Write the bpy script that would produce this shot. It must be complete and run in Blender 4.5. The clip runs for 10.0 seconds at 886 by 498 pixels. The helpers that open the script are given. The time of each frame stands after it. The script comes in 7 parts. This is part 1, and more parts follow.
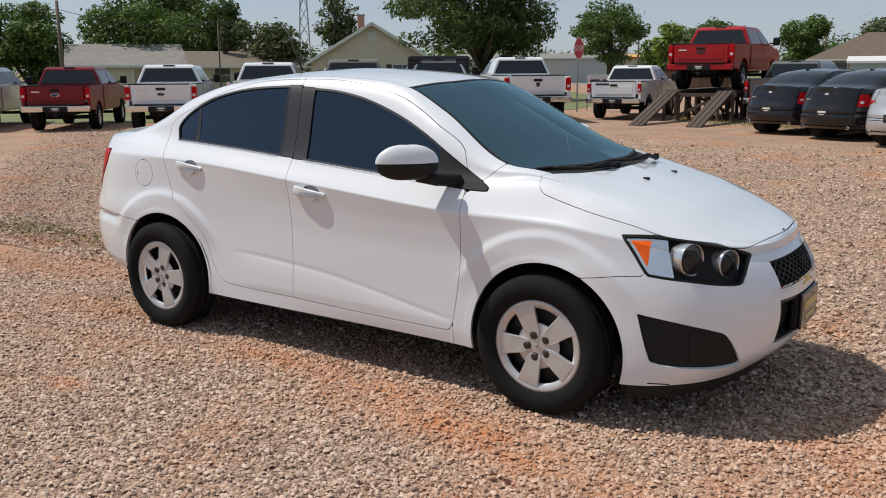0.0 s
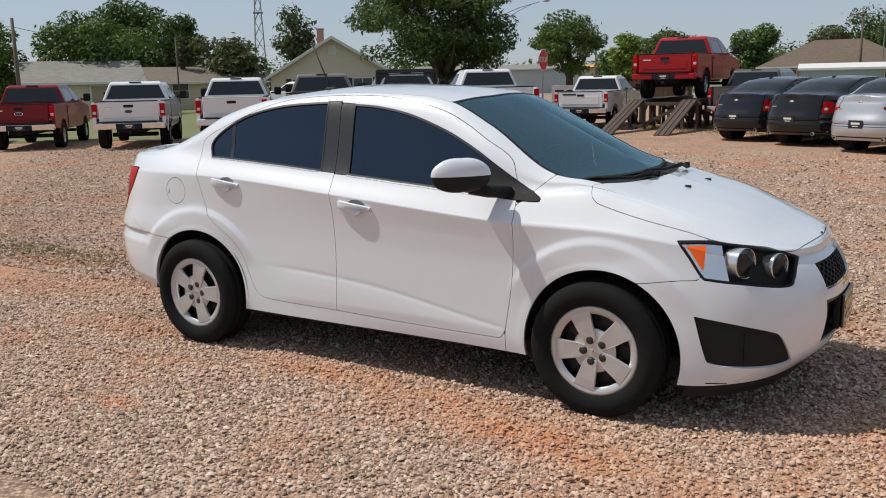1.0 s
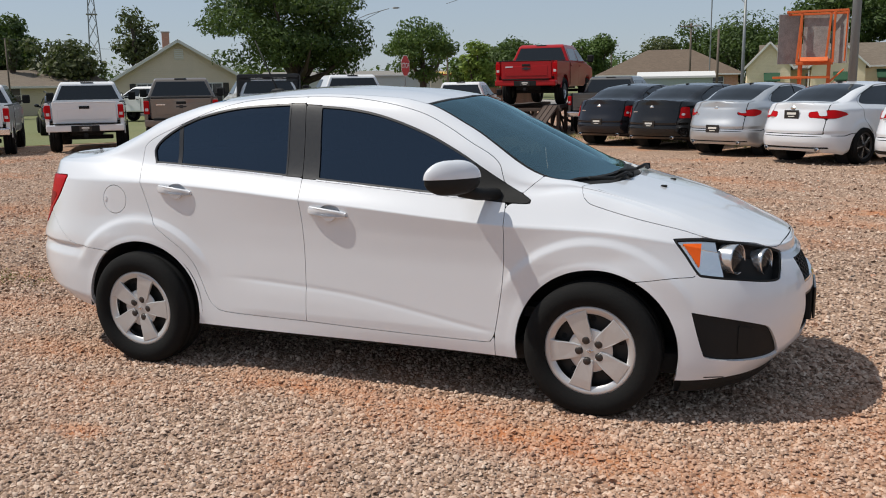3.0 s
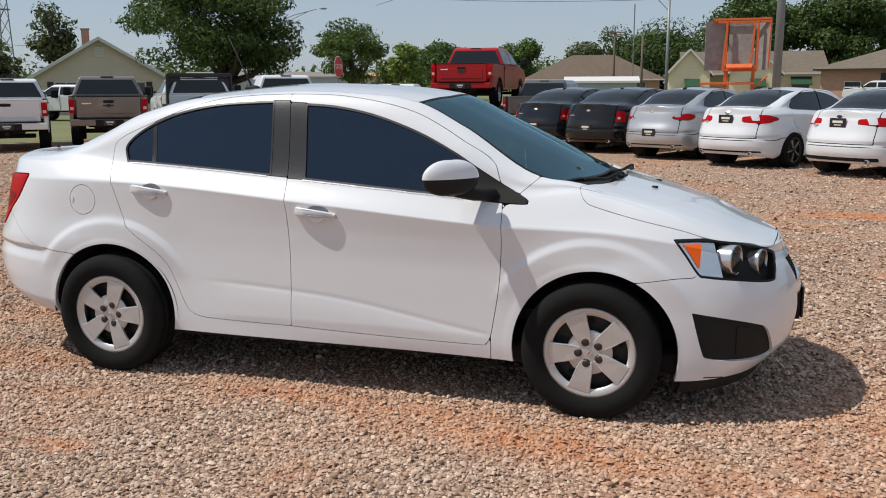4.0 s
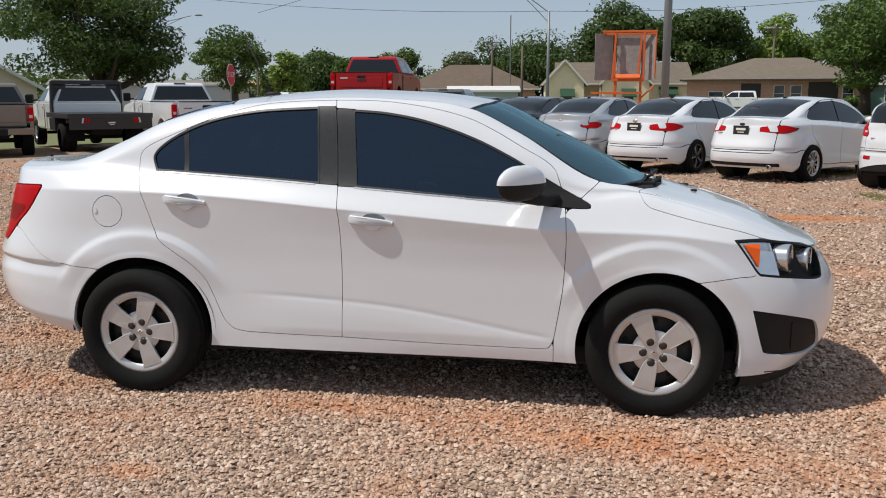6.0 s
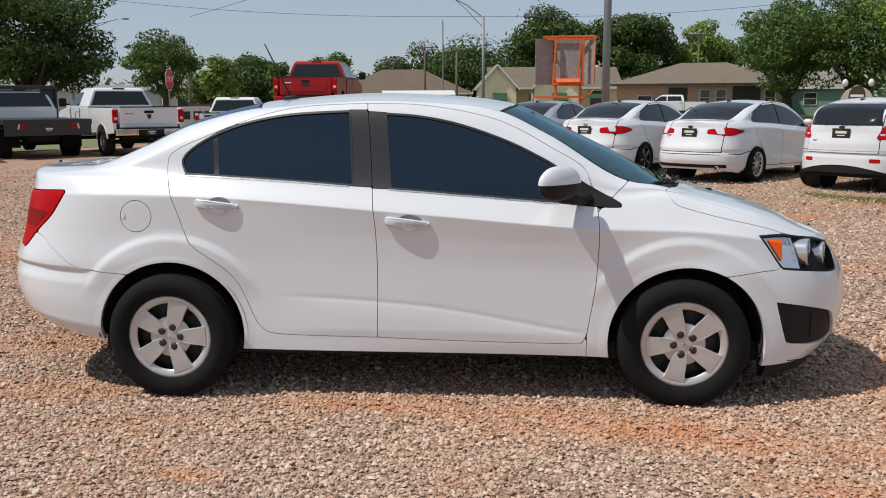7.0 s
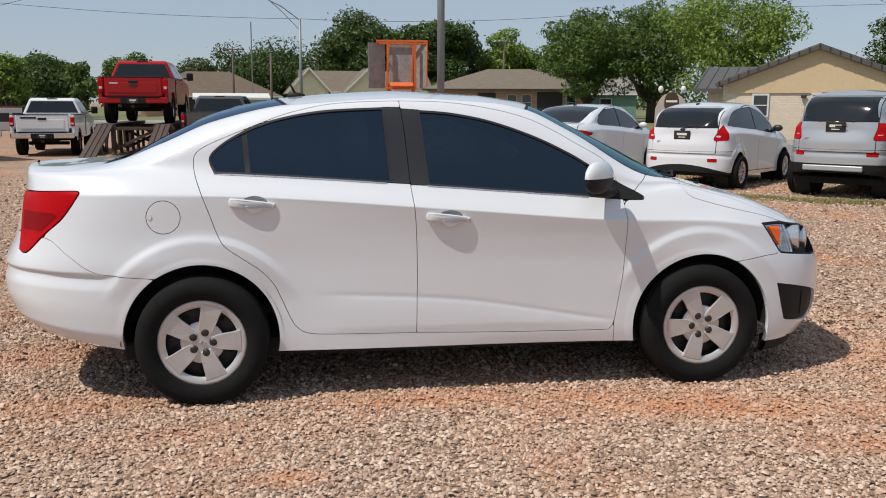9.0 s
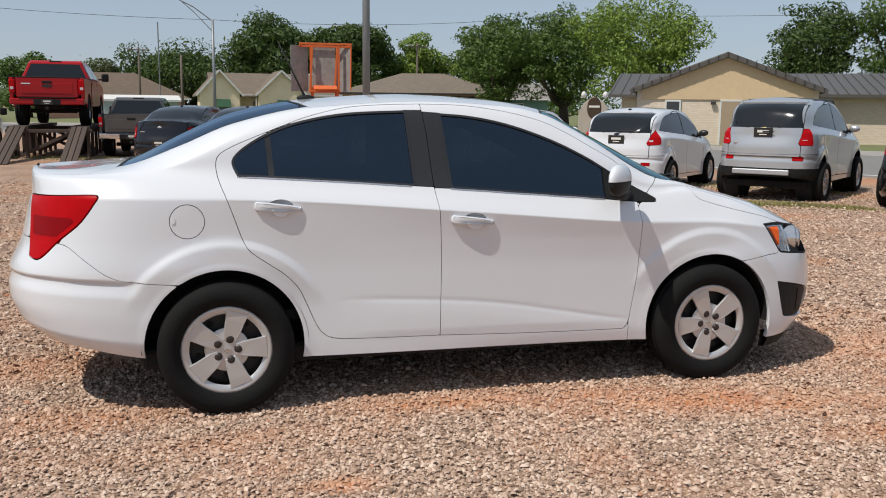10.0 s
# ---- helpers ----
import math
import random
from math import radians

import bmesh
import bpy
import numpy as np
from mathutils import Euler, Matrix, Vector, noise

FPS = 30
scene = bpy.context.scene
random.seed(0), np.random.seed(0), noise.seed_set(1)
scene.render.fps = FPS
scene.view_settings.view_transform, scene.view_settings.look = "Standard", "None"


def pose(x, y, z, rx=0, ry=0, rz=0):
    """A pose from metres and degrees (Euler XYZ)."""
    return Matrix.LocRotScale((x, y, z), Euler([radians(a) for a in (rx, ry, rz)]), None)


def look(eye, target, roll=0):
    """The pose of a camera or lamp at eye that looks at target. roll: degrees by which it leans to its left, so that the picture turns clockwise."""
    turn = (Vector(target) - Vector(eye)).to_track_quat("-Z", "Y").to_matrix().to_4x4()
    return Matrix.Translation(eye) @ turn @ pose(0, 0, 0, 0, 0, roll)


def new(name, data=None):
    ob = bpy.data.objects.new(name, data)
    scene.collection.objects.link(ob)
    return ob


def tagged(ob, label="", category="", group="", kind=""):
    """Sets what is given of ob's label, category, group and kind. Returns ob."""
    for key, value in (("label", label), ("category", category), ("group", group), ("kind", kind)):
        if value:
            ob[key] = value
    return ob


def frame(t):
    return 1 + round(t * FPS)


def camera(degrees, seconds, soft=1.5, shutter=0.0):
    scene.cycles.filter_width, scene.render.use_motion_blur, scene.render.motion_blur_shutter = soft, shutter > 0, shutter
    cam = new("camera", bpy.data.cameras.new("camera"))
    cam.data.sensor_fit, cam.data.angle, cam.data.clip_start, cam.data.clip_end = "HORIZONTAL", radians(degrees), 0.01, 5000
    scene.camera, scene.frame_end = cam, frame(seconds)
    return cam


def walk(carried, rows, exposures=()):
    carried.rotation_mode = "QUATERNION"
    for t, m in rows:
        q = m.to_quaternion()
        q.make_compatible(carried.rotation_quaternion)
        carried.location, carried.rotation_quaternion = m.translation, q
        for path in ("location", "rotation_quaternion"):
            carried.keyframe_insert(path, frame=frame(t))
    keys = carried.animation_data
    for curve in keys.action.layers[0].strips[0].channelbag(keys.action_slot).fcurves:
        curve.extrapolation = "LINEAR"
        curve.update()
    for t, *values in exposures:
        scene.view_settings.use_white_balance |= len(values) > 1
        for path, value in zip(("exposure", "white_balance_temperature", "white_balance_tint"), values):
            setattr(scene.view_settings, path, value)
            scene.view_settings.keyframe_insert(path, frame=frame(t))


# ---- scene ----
cam = camera(53.3, 10.0, soft=1.0)
PATH = [
    (0, (3.006, -4.092, 1.504), (1.904, -2.471, 1.105), -0.4),
    (0.5, (2.838, -4.196, 1.505), (1.771, -2.548, 1.125), -0.4),
    (1, (2.688, -4.413, 1.524), (1.663, -2.737, 1.15), -1.2),
    (1.5, (2.528, -4.436, 1.508), (1.566, -2.721, 1.141), -1.4),
    (2, (2.36, -4.435, 1.501), (1.475, -2.679, 1.138), -1.4),
    (2.5, (2.213, -4.546, 1.508), (1.405, -2.753, 1.144), -1.2),
    (2.7, (2.154, -4.601, 1.51), (1.378, -2.794, 1.145), -1.1),
    (3.8, (1.796, -4.635, 1.498), (1.21, -2.758, 1.134), -0.3),
    (4, (1.725, -4.644, 1.492), (1.163, -2.759, 1.13), -0.2),
    (4.5, (1.532, -4.78, 1.492), (1.094, -2.861, 1.138), 0.3),
    (5, (1.349, -4.846, 1.492), (0.96, -2.916, 1.143), 0.2),
    (5.5, (1.126, -4.793, 1.488), (0.774, -2.855, 1.144), -0.1),
    (5.7, (1.02, -4.79, 1.48), (0.688, -2.848, 1.136), -0.1),
    (6.8, (0.506, -4.992, 1.482), (0.345, -3.026, 1.147), -0.1),
    (7, (0.39, -4.968, 1.474), (0.255, -3.001, 1.141), -0.2),
    (7.5, (0.113, -4.991, 1.471), (0.107, -3.019, 1.138), -0.1),
    (8, (-0.193, -5.094, 1.463), (-0.091, -3.124, 1.134), -0.4),
    (8.5, (-0.462, -5.046, 1.439), (-0.268, -3.083, 1.112), -0.3),
    (9, (-0.751, -5.018, 1.443), (-0.45, -3.068, 1.119), 0.2),
    (9.5, (-1.049, -5.041, 1.466), (-0.636, -3.11, 1.146), 0.4),
    (10, (-1.306, -4.922, 1.436), (-0.805, -3.011, 1.122), 0.6),
]
walk(cam, [(t, look(eye, target, roll)) for t, eye, target, roll in PATH])

# ---- light: hazy late-morning sun from behind the sedan, pale sky ----
SUN_WAY = Vector((0.60, 0.24, -1.0)).normalized()
sun_lamp = bpy.data.lights.new("sun", "SUN")
sun_lamp.energy, sun_lamp.angle, sun_lamp.color = 3.85, radians(0.6), (1.0, 0.948, 0.868)
sun = new("sun", sun_lamp)
sun.matrix_world = Matrix.Translation((-30, -5, 50)) @ SUN_WAY.to_track_quat("-Z", "Y").to_matrix().to_4x4()

world = bpy.data.worlds.new("sky")
scene.world = world
world.use_nodes = True
wn = world.node_tree.nodes
sky = wn.new("ShaderNodeTexSky")
sky.sky_type, sky.sun_disc = "NISHITA", False
sky.sun_elevation = math.asin(-SUN_WAY.z)
sky.sun_rotation = math.atan2(-SUN_WAY.x, -SUN_WAY.y)
sky.air_density, sky.dust_density, sky.ozone_density, sky.altitude = 1.0, 0.6, 1.2, 350
hue = wn.new("ShaderNodeHueSaturation")
hue.inputs["Saturation"].default_value = 0.82
world.node_tree.links.new(sky.outputs[0], hue.inputs["Color"])
tone = wn.new("ShaderNodeMix")
tone.data_type, tone.blend_type = "RGBA", "MULTIPLY"
tone.inputs[0].default_value, tone.inputs[7].default_value = 1.0, (0.99, 0.99, 1.06, 1)
world.node_tree.links.new(hue.outputs[0], tone.inputs[6])
haze = wn.new("ShaderNodeMix")          # even summer haze over the whole sky
haze.data_type = "RGBA"
haze.inputs[0].default_value, haze.inputs[7].default_value = 0.62, (3.95, 4.80, 5.80, 1)
world.node_tree.links.new(tone.outputs[2], haze.inputs[6])
world.node_tree.links.new(haze.outputs[2], wn["Background"].inputs["Color"])
wn["Background"].inputs["Strength"].default_value = 0.096
scene.view_settings.exposure = 0.0


# ---- materials ----
def material(name):
    m = bpy.data.materials.new(name)
    m.use_nodes = True
    nt = m.node_tree
    return m, nt, nt.nodes["Principled BSDF"]


def coords(nt, scale=1.0, world_space=False):
    """Object coordinates in metres; with world_space, places in the world."""
    if world_space:
        src = nt.nodes.new("ShaderNodeNewGeometry").outputs["Position"]
    else:
        src = nt.nodes.new("ShaderNodeTexCoord").outputs["Object"]
    m = nt.nodes.new("ShaderNodeMapping")
    m.inputs["Scale"].default_value = (scale, scale, scale) if isinstance(scale, (int, float)) else scale
    nt.links.new(src, m.inputs["Vector"])
    return m.outputs["Vector"]


def noise_tex(nt, vec, scale, detail=3.0, rough=0.55):
    n = nt.nodes.new("ShaderNodeTexNoise")
    n.inputs["Scale"].default_value, n.inputs["Detail"].default_value, n.inputs["Roughness"].default_value = scale, detail, rough
    nt.links.new(vec, n.inputs["Vector"])
    return n.outputs["Fac"]


def ramp(nt, fac, stops):
    r = nt.nodes.new("ShaderNodeValToRGB")
    el = r.color_ramp.elements
    while len(el) < len(stops):
        el.new(0.5)
    for e, (p, c) in zip(el, stops):
        e.position, e.color = p, (*c, 1) if len(c) == 3 else c
    nt.links.new(fac, r.inputs["Fac"])
    return r.outputs["Color"]


def mixed(nt, fac, a, b, mode="MIX"):
    m = nt.nodes.new("ShaderNodeMix")
    m.data_type, m.blend_type = "RGBA", mode
    for sock, val in ((m.inputs[0], fac), (m.inputs[6], a), (m.inputs[7], b)):
        if hasattr(val, "is_linked"):
            nt.links.new(val, sock)
        elif isinstance(val, (int, float)):
            sock.default_value = val
        else:
            sock.default_value = (*val, 1)
    return m.outputs[2]


def bumped(nt, bsdf, height, strength=0.3, distance=0.01):
    b = nt.nodes.new("ShaderNodeBump")
    b.inputs["Strength"].default_value, b.inputs["Distance"].default_value = strength, distance
    nt.links.new(height, b.inputs["Height"])
    nt.links.new(b.outputs["Normal"], bsdf.inputs["Normal"])


def plain(name, colour, rough=0.5, metal=0.0, vary=0.12, scale=6.0, bump=0.0, bump_scale=60.0, coat=0.0, each=0.0, spec=None):
    """A surface whose colour wavers at two scales, with an optional fine relief."""
    m, nt, p = material(name)
    v = coords(nt, 1.0)
    n1, n2 = noise_tex(nt, v, scale, 4), noise_tex(nt, v, scale * 9, 3)
    dark = tuple(c * (1 - vary) for c in colour)
    light = tuple(min(1, c * (1 + vary)) for c in colour)
    c = mixed(nt, n1, dark, light)
    c = mixed(nt, 0.35, c, ramp(nt, n2, ((0.3, dark), (0.7, light))))
    if each:
        info = nt.nodes.new("ShaderNodeObjectInfo")
        c = mixed(nt, each, c, ramp(nt, info.outputs["Random"], ((0, tuple(x * .55 for x in colour)), (1, tuple(min(1, x * 1.4) for x in colour)))))
    nt.links.new(c, p.inputs["Base Color"])
    r = nt.nodes.new("ShaderNodeMapRange")
    r.inputs["To Min"].default_value, r.inputs["To Max"].default_value = max(0.02, rough * 0.8), min(1, rough * 1.2)
    nt.links.new(n2, r.inputs["Value"])
    nt.links.new(r.outputs[0], p.inputs["Roughness"])
    p.inputs["Metallic"].default_value = metal
    p.inputs["Coat Weight"].default_value = coat
    p.inputs["Coat Roughness"].default_value = 0.04
    if spec is not None:
        p.inputs["Specular IOR Level"].default_value = spec
    if bump:
        bumped(nt, p, noise_tex(nt, v, bump_scale, 4), bump, 0.01)
    return m


def paint(name, colour, flake=0.0, rough=0.3, dust=0.06, coat=1.0):
    """Clear-coated car paint with a thin, uneven film of road dust towards the sills."""
    m, nt, p = material(name)
    v = coords(nt, 1.0)
    n1, n2 = noise_tex(nt, v, 1.7, 5), noise_tex(nt, v, 40, 3)
    film = nt.nodes.new("ShaderNodeMath")
    film.operation = "MULTIPLY"
    nt.links.new(n1, film.inputs[0])
    film.inputs[1].default_value = dust * 2
    c = mixed(nt, film.outputs[0], colour, (0.42, 0.34, 0.26))
    nt.links.new(c, p.inputs["Base Color"])
    p.inputs["Metallic"].default_value = flake
    r = nt.nodes.new("ShaderNodeMapRange")
    r.inputs["To Min"].default_value, r.inputs["To Max"].default_value = rough * 0.85, rough * 1.2
    nt.links.new(n2, r.inputs["Value"])
    nt.links.new(r.outputs[0], p.inputs["Roughness"])
    p.inputs["Coat Weight"].default_value, p.inputs["Coat Roughness"].default_value = coat, 0.035
    p.inputs["Specular IOR Level"].default_value = 0.5 if coat > .9 else 0.2
    return m


def glass(name, tint, rough=0.0, ior=1.5, sheen=(1, 1, 1)):
    """Thin tinted pane: it lets light through in its tint and mirrors more at a flat angle."""
    m, nt, p = material(name)
    nt.nodes.remove(p)
    t, g, f, mx = (nt.nodes.new("ShaderNode" + k) for k in ("BsdfTransparent", "BsdfGlossy", "Fresnel", "MixShader"))
    t.inputs["Color"].default_value = (*tint, 1)
    g.inputs["Roughness"].default_value, g.inputs["Color"].default_value = rough, (*sheen, 1)
    f.inputs["IOR"].default_value = ior
    nt.links.new(f.outputs[0], mx.inputs[0])
    nt.links.new(t.outputs[0], mx.inputs[1])
    nt.links.new(g.outputs[0], mx.inputs[2])
    nt.links.new(mx.outputs[0], nt.nodes["Material Output"].inputs["Surface"])
    return m


WHITE_PAINT = paint("white car paint", (0.715, 0.733, 0.758), dust=0.02)
TINT_GLASS = glass("dark tinted window glass", (0.06, 0.08, 0.08), ior=1.95, sheen=(.54, .71, .92))
SCREEN_GLASS = glass("green-blue windscreen glass", (0.40, 0.58, 0.60), ior=2.9, sheen=(.60, .92, 1.0))
CLEAR_LENS = glass("clear lamp cover", (0.97, 0.97, 0.97), ior=1.35)
BLACK_TRIM = plain("black satin trim", (0.022, 0.022, 0.023), 0.42, bump=0.05)
BLACK_PLASTIC = plain("dull black moulded plastic", (0.014, 0.014, 0.0135), 0.6, bump=0.15, bump_scale=300, spec=.22)
BLACK_VOID = plain("black under-body coating", (0.008, 0.008, 0.008), 0.9)
RUBBER = plain("tyre rubber", (0.012, 0.012, 0.0118), 0.85, vary=0.3, spec=.12, bump=0.2, bump_scale=80)
SILVER = plain("silver painted plastic", (0.56, 0.555, 0.55), 0.34, 0.45, vary=0.05, coat=0.3)
ALLOY = plain("bright alloy", (0.62, 0.62, 0.63), 0.28, 0.85, vary=0.06)
CHROME = plain("chrome", (0.78, 0.78, 0.79), 0.09, 1.0, vary=0.03)
STEEL_BLACK = plain("black steel wheel", (0.020, 0.019, 0.018), 0.55, 0.2)
AMBER = plain("amber reflector", (0.95, 0.14, 0.015), 0.3, vary=0.1, spec=.2)
TAIL_RED = plain("red lamp plastic", (0.42, 0.002, 0.004), 0.3, vary=0.3, scale=14, coat=0.0, spec=.10)
SEAT_CLOTH = plain("dark seat cloth", (0.03, 0.03, 0.033), 0.95, bump=0.3, bump_scale=200)
PLATE_BLACK = plain("black dealer plate", (0.012, 0.011, 0.010), 0.35, coat=0.5)
PLATE_GOLD = plain("gold print", (0.55, 0.38, 0.12), 0.4)
PLATE_PALE = plain("pale print", (0.7, 0.68, 0.62), 0.5)
# ---- the sedan's skin: feature lines along the car, blended across it ----
def makima(xs, ys, x):
    """Smooth curve through the knots (xs, ys), without overshoot."""
    xs, ys, x = np.asarray(xs, float), np.asarray(ys, float), np.asarray(x, float)
    d = np.diff(ys) / np.diff(xs)
    d = np.concatenate(([2 * d[0] - d[min(1, len(d) - 1)]] * 2, d, [2 * d[-1] - d[max(-2, -len(d))]] * 2))
    w1 = np.abs(d[3:] - d[2:-1]) + np.abs(d[3:] + d[2:-1]) / 2
    w2 = np.abs(d[1:-2] - d[:-3]) + np.abs(d[1:-2] + d[:-3]) / 2
    m = np.where(w1 + w2 > 1e-9, (w1 * d[1:-2] + w2 * d[2:-1]) / np.maximum(w1 + w2, 1e-9), 0)
    x = np.clip(x, xs[0], xs[-1])
    i = np.clip(np.searchsorted(xs, x, side="right") - 1, 0, len(xs) - 2)
    h = xs[i + 1] - xs[i]
    t = (x - xs[i]) / h
    return (ys[i] * (1 + 2 * t) * (1 - t) ** 2 + h * m[i] * t * (1 - t) ** 2
            + ys[i + 1] * t * t * (3 - 2 * t) + h * m[i + 1] * t * t * (t - 1))


XS_F, XS_R, ROUND, ROUND_R = 1.35, -1.45, 2.55, 2.72      # where the plan begins to round off to the nose and the tail
HUB_F, HUB_R, HUB_Z = 1.2625, -1.2625, 0.312


class Line:
    """A line along the car from the tail's middle to the nose's middle: height and half width over x."""

    def __init__(self, nose, tail, z, y):
        self.nose, self.tail, self.z, self.y = nose, tail, z, y

    def at(self, u):
        wf = np.clip((u - XS_F) / (2 * (self.nose - XS_F)) / F_SPAN * (self.nose - XS_F), 0, 1)
        wr = np.clip((XS_R - u) / R_SPAN / 2, 0, 1)
        sf, sr = 1 - (1 - wf) ** 2, 1 - (1 - wr) ** 2
        x = np.clip(u, XS_R, XS_F) + (self.nose - XS_F) * sf - (XS_R - self.tail) * sr
        z = makima(self.z[0::2], self.z[1::2], x)
        y = makima(self.y[0::2], self.y[1::2], x)
        y = y * np.maximum(1 - sf ** ROUND, 0) ** (1 / ROUND) * np.maximum(1 - sr ** ROUND_R, 0) ** (1 / ROUND_R)
        return x, y, z


F_SPAN, R_SPAN = 0.77, 0.82
LINES = [
    Line(2.085, -2.192, (-2.27, .37, -1.9, .32, -1.6, .272, -.9, .245, .8, .235, 1.65, .205, 1.9, .215, 2.12, .25), (-1.45, .732, -.9, .750, .85, .762, 1.35, .80)),
    Line(2.172, -2.275, (-2.27, .45, -1.6, .36, -.9, .325, .8, .315, 1.65, .30, 2.1, .33), (-1.45, .770, -.9, .752, 0, .763, .85, .770, 1.35, .799)),
    Line(2.202, -2.306, (-2.27, .54, -1.5, .50, 1.6, .48, 2.1, .49), (-1.45, .775, -1.1, .755, -.9, .747, 0, .7605, .85, .768, 1.35, .791)),
    Line(2.188, -2.30, (-2.27, .66, -1.5, .66, 0, .65, 1.4, .63, 2.1, .60), (-1.45, .770, -1.1, .747, -.9, .742, 0, .7595, .85, .768, 1.35, .777)),
    Line(2.142, -2.240, (-2.27, .79, -1.5, .81, 0, .79, 1.4, .75, 2.1, .69), (-1.45, .754, -1.1, .744, -.9, .744, 0, .7655, .85, .7755, 1.35, .760)),
    Line(2.119, -2.185, (-2.2, .992, -1.8, 1.002, -1.1, .994, 0, .920, .8, .858, 1.3, .842, 1.6, .806, 1.85, .757, 2.1, .718), (-1.8, .732, -1.45, .742, -1.1, .7453, -.2, .7768, .8, .787, 1.35, .760, 1.6, .7525)),
    Line(2.115, -2.180, (-2.2, 1.002, -1.8, 1.012, -1.1, 1.004, 0, .930, .8, .868, 1.3, .852, 1.6, .815, 1.85, .764, 2.1, .722), (-1.8, .732, -1.45, .741, -1.1, .746, -.2, .778, .8, .788, 1.35, .760, 1.6, .752)),
    Line(2.105, -2.177, (-2.2, 1.010, -1.8, 1.020, -1.1, 1.012, 0, .938, .8, .876, 1.3, .860, 1.6, .822, 1.85, .770, 2.1, .727), (-1.8, .7275, -1.45, .7365, -1.1, .7415, -.2, .7735, .8, .7835, 1.35, .754, 1.6, .748)),
    Line(2.10, -2.177, (-2.2, 1.10, -1.8, 1.105, -1.5, 1.11, -1.2, 1.105, -.3, 1.062, .5, 1.02, .95, 1.0, 1.15, 1.02, 1.4, .972, 1.6, .905, 1.77, .832, 1.95, .785, 2.1, .762), (-1.8, .66, -1.5, .655, -1.2, .667, -.3, .70, .5, .712, .95, .692, 1.15, .66, 1.35, .65, 1.6, .675, 1.77, .712, 2.1, .75)),
    Line(2.095, -2.177, (-2.2, 1.125, -1.8, 1.13, -1.55, 1.17, -1.2, 1.305, -.8, 1.40, -.25, 1.432, .2, 1.395, .6, 1.262, .95, 1.075, 1.15, 1.052, 1.4, .99, 1.6, .935, 1.77, .872, 1.95, .808, 2.1, .768), (-1.9, .57, -1.6, .575, -1.2, .583, -.8, .572, -.25, .558, .2, .562, .6, .60, .95, .64, 1.15, .61, 1.35, .58, 1.77, .62, 2.1, .64)),
    Line(2.09, -2.177, (-2.2, 1.13, -1.8, 1.14, -1.72, 1.15, -1.45, 1.245, -1.2, 1.35, -.8, 1.438, -.25, 1.472, .2, 1.450, .366, 1.418, .6, 1.312, 1.03, 1.083, 1.15, 1.062, 1.4, 1.0, 1.6, .952, 1.77, .897, 1.95, .822, 2.1, .773), (-1.9, .47, -1.6, .485, -1.2, .505, -.8, .515, -.25, .508, .2, .502, .6, .525, 1.03, .59, 1.15, .555, 1.35, .46, 1.77, .46, 2.1, .46)),
    Line(2.085, -2.177, (-2.2, 1.132, -1.8, 1.145, -1.68, 1.172, -1.45, 1.285, -1.2, 1.392, -.85, 1.465, -.3, 1.502, .1, 1.488, .42, 1.445, .7, 1.322, 1.1, 1.125, 1.22, 1.062, 1.4, 1.012, 1.6, .965, 1.77, .912, 1.95, .832, 2.1, .776), (-1.9, .24, 1.03, .27, 2.1, .24)),
    Line(2.085, -2.177, (-2.2, 1.132, -1.8, 1.145, -1.72, 1.165, -1.45, 1.298, -1.2, 1.405, -.88, 1.473, -.3, 1.513, .1, 1.498, .46, 1.452, .75, 1.315, 1.2, 1.092, 1.3, 1.05, 1.45, 1.01, 1.6, .972, 1.77, .917, 1.95, .835, 2.1, .777), (-2, 0, 2, 0)),
]
V_LINES = np.array([0, .09, .255, .41, .55, .645, .657, .666, .76, 1.02, 1.10, 1.36, 1.62])
V_SHOULDER, V_BELT, V_RAIL, V_GUTTER, V_TOP = V_LINES[7], V_LINES[8], V_LINES[9], V_LINES[10], V_LINES[-1]


def smooth(a, b, x):
    t = np.clip((x - a) / (b - a), 0, 1)
    return t * t * (3 - 2 * t)


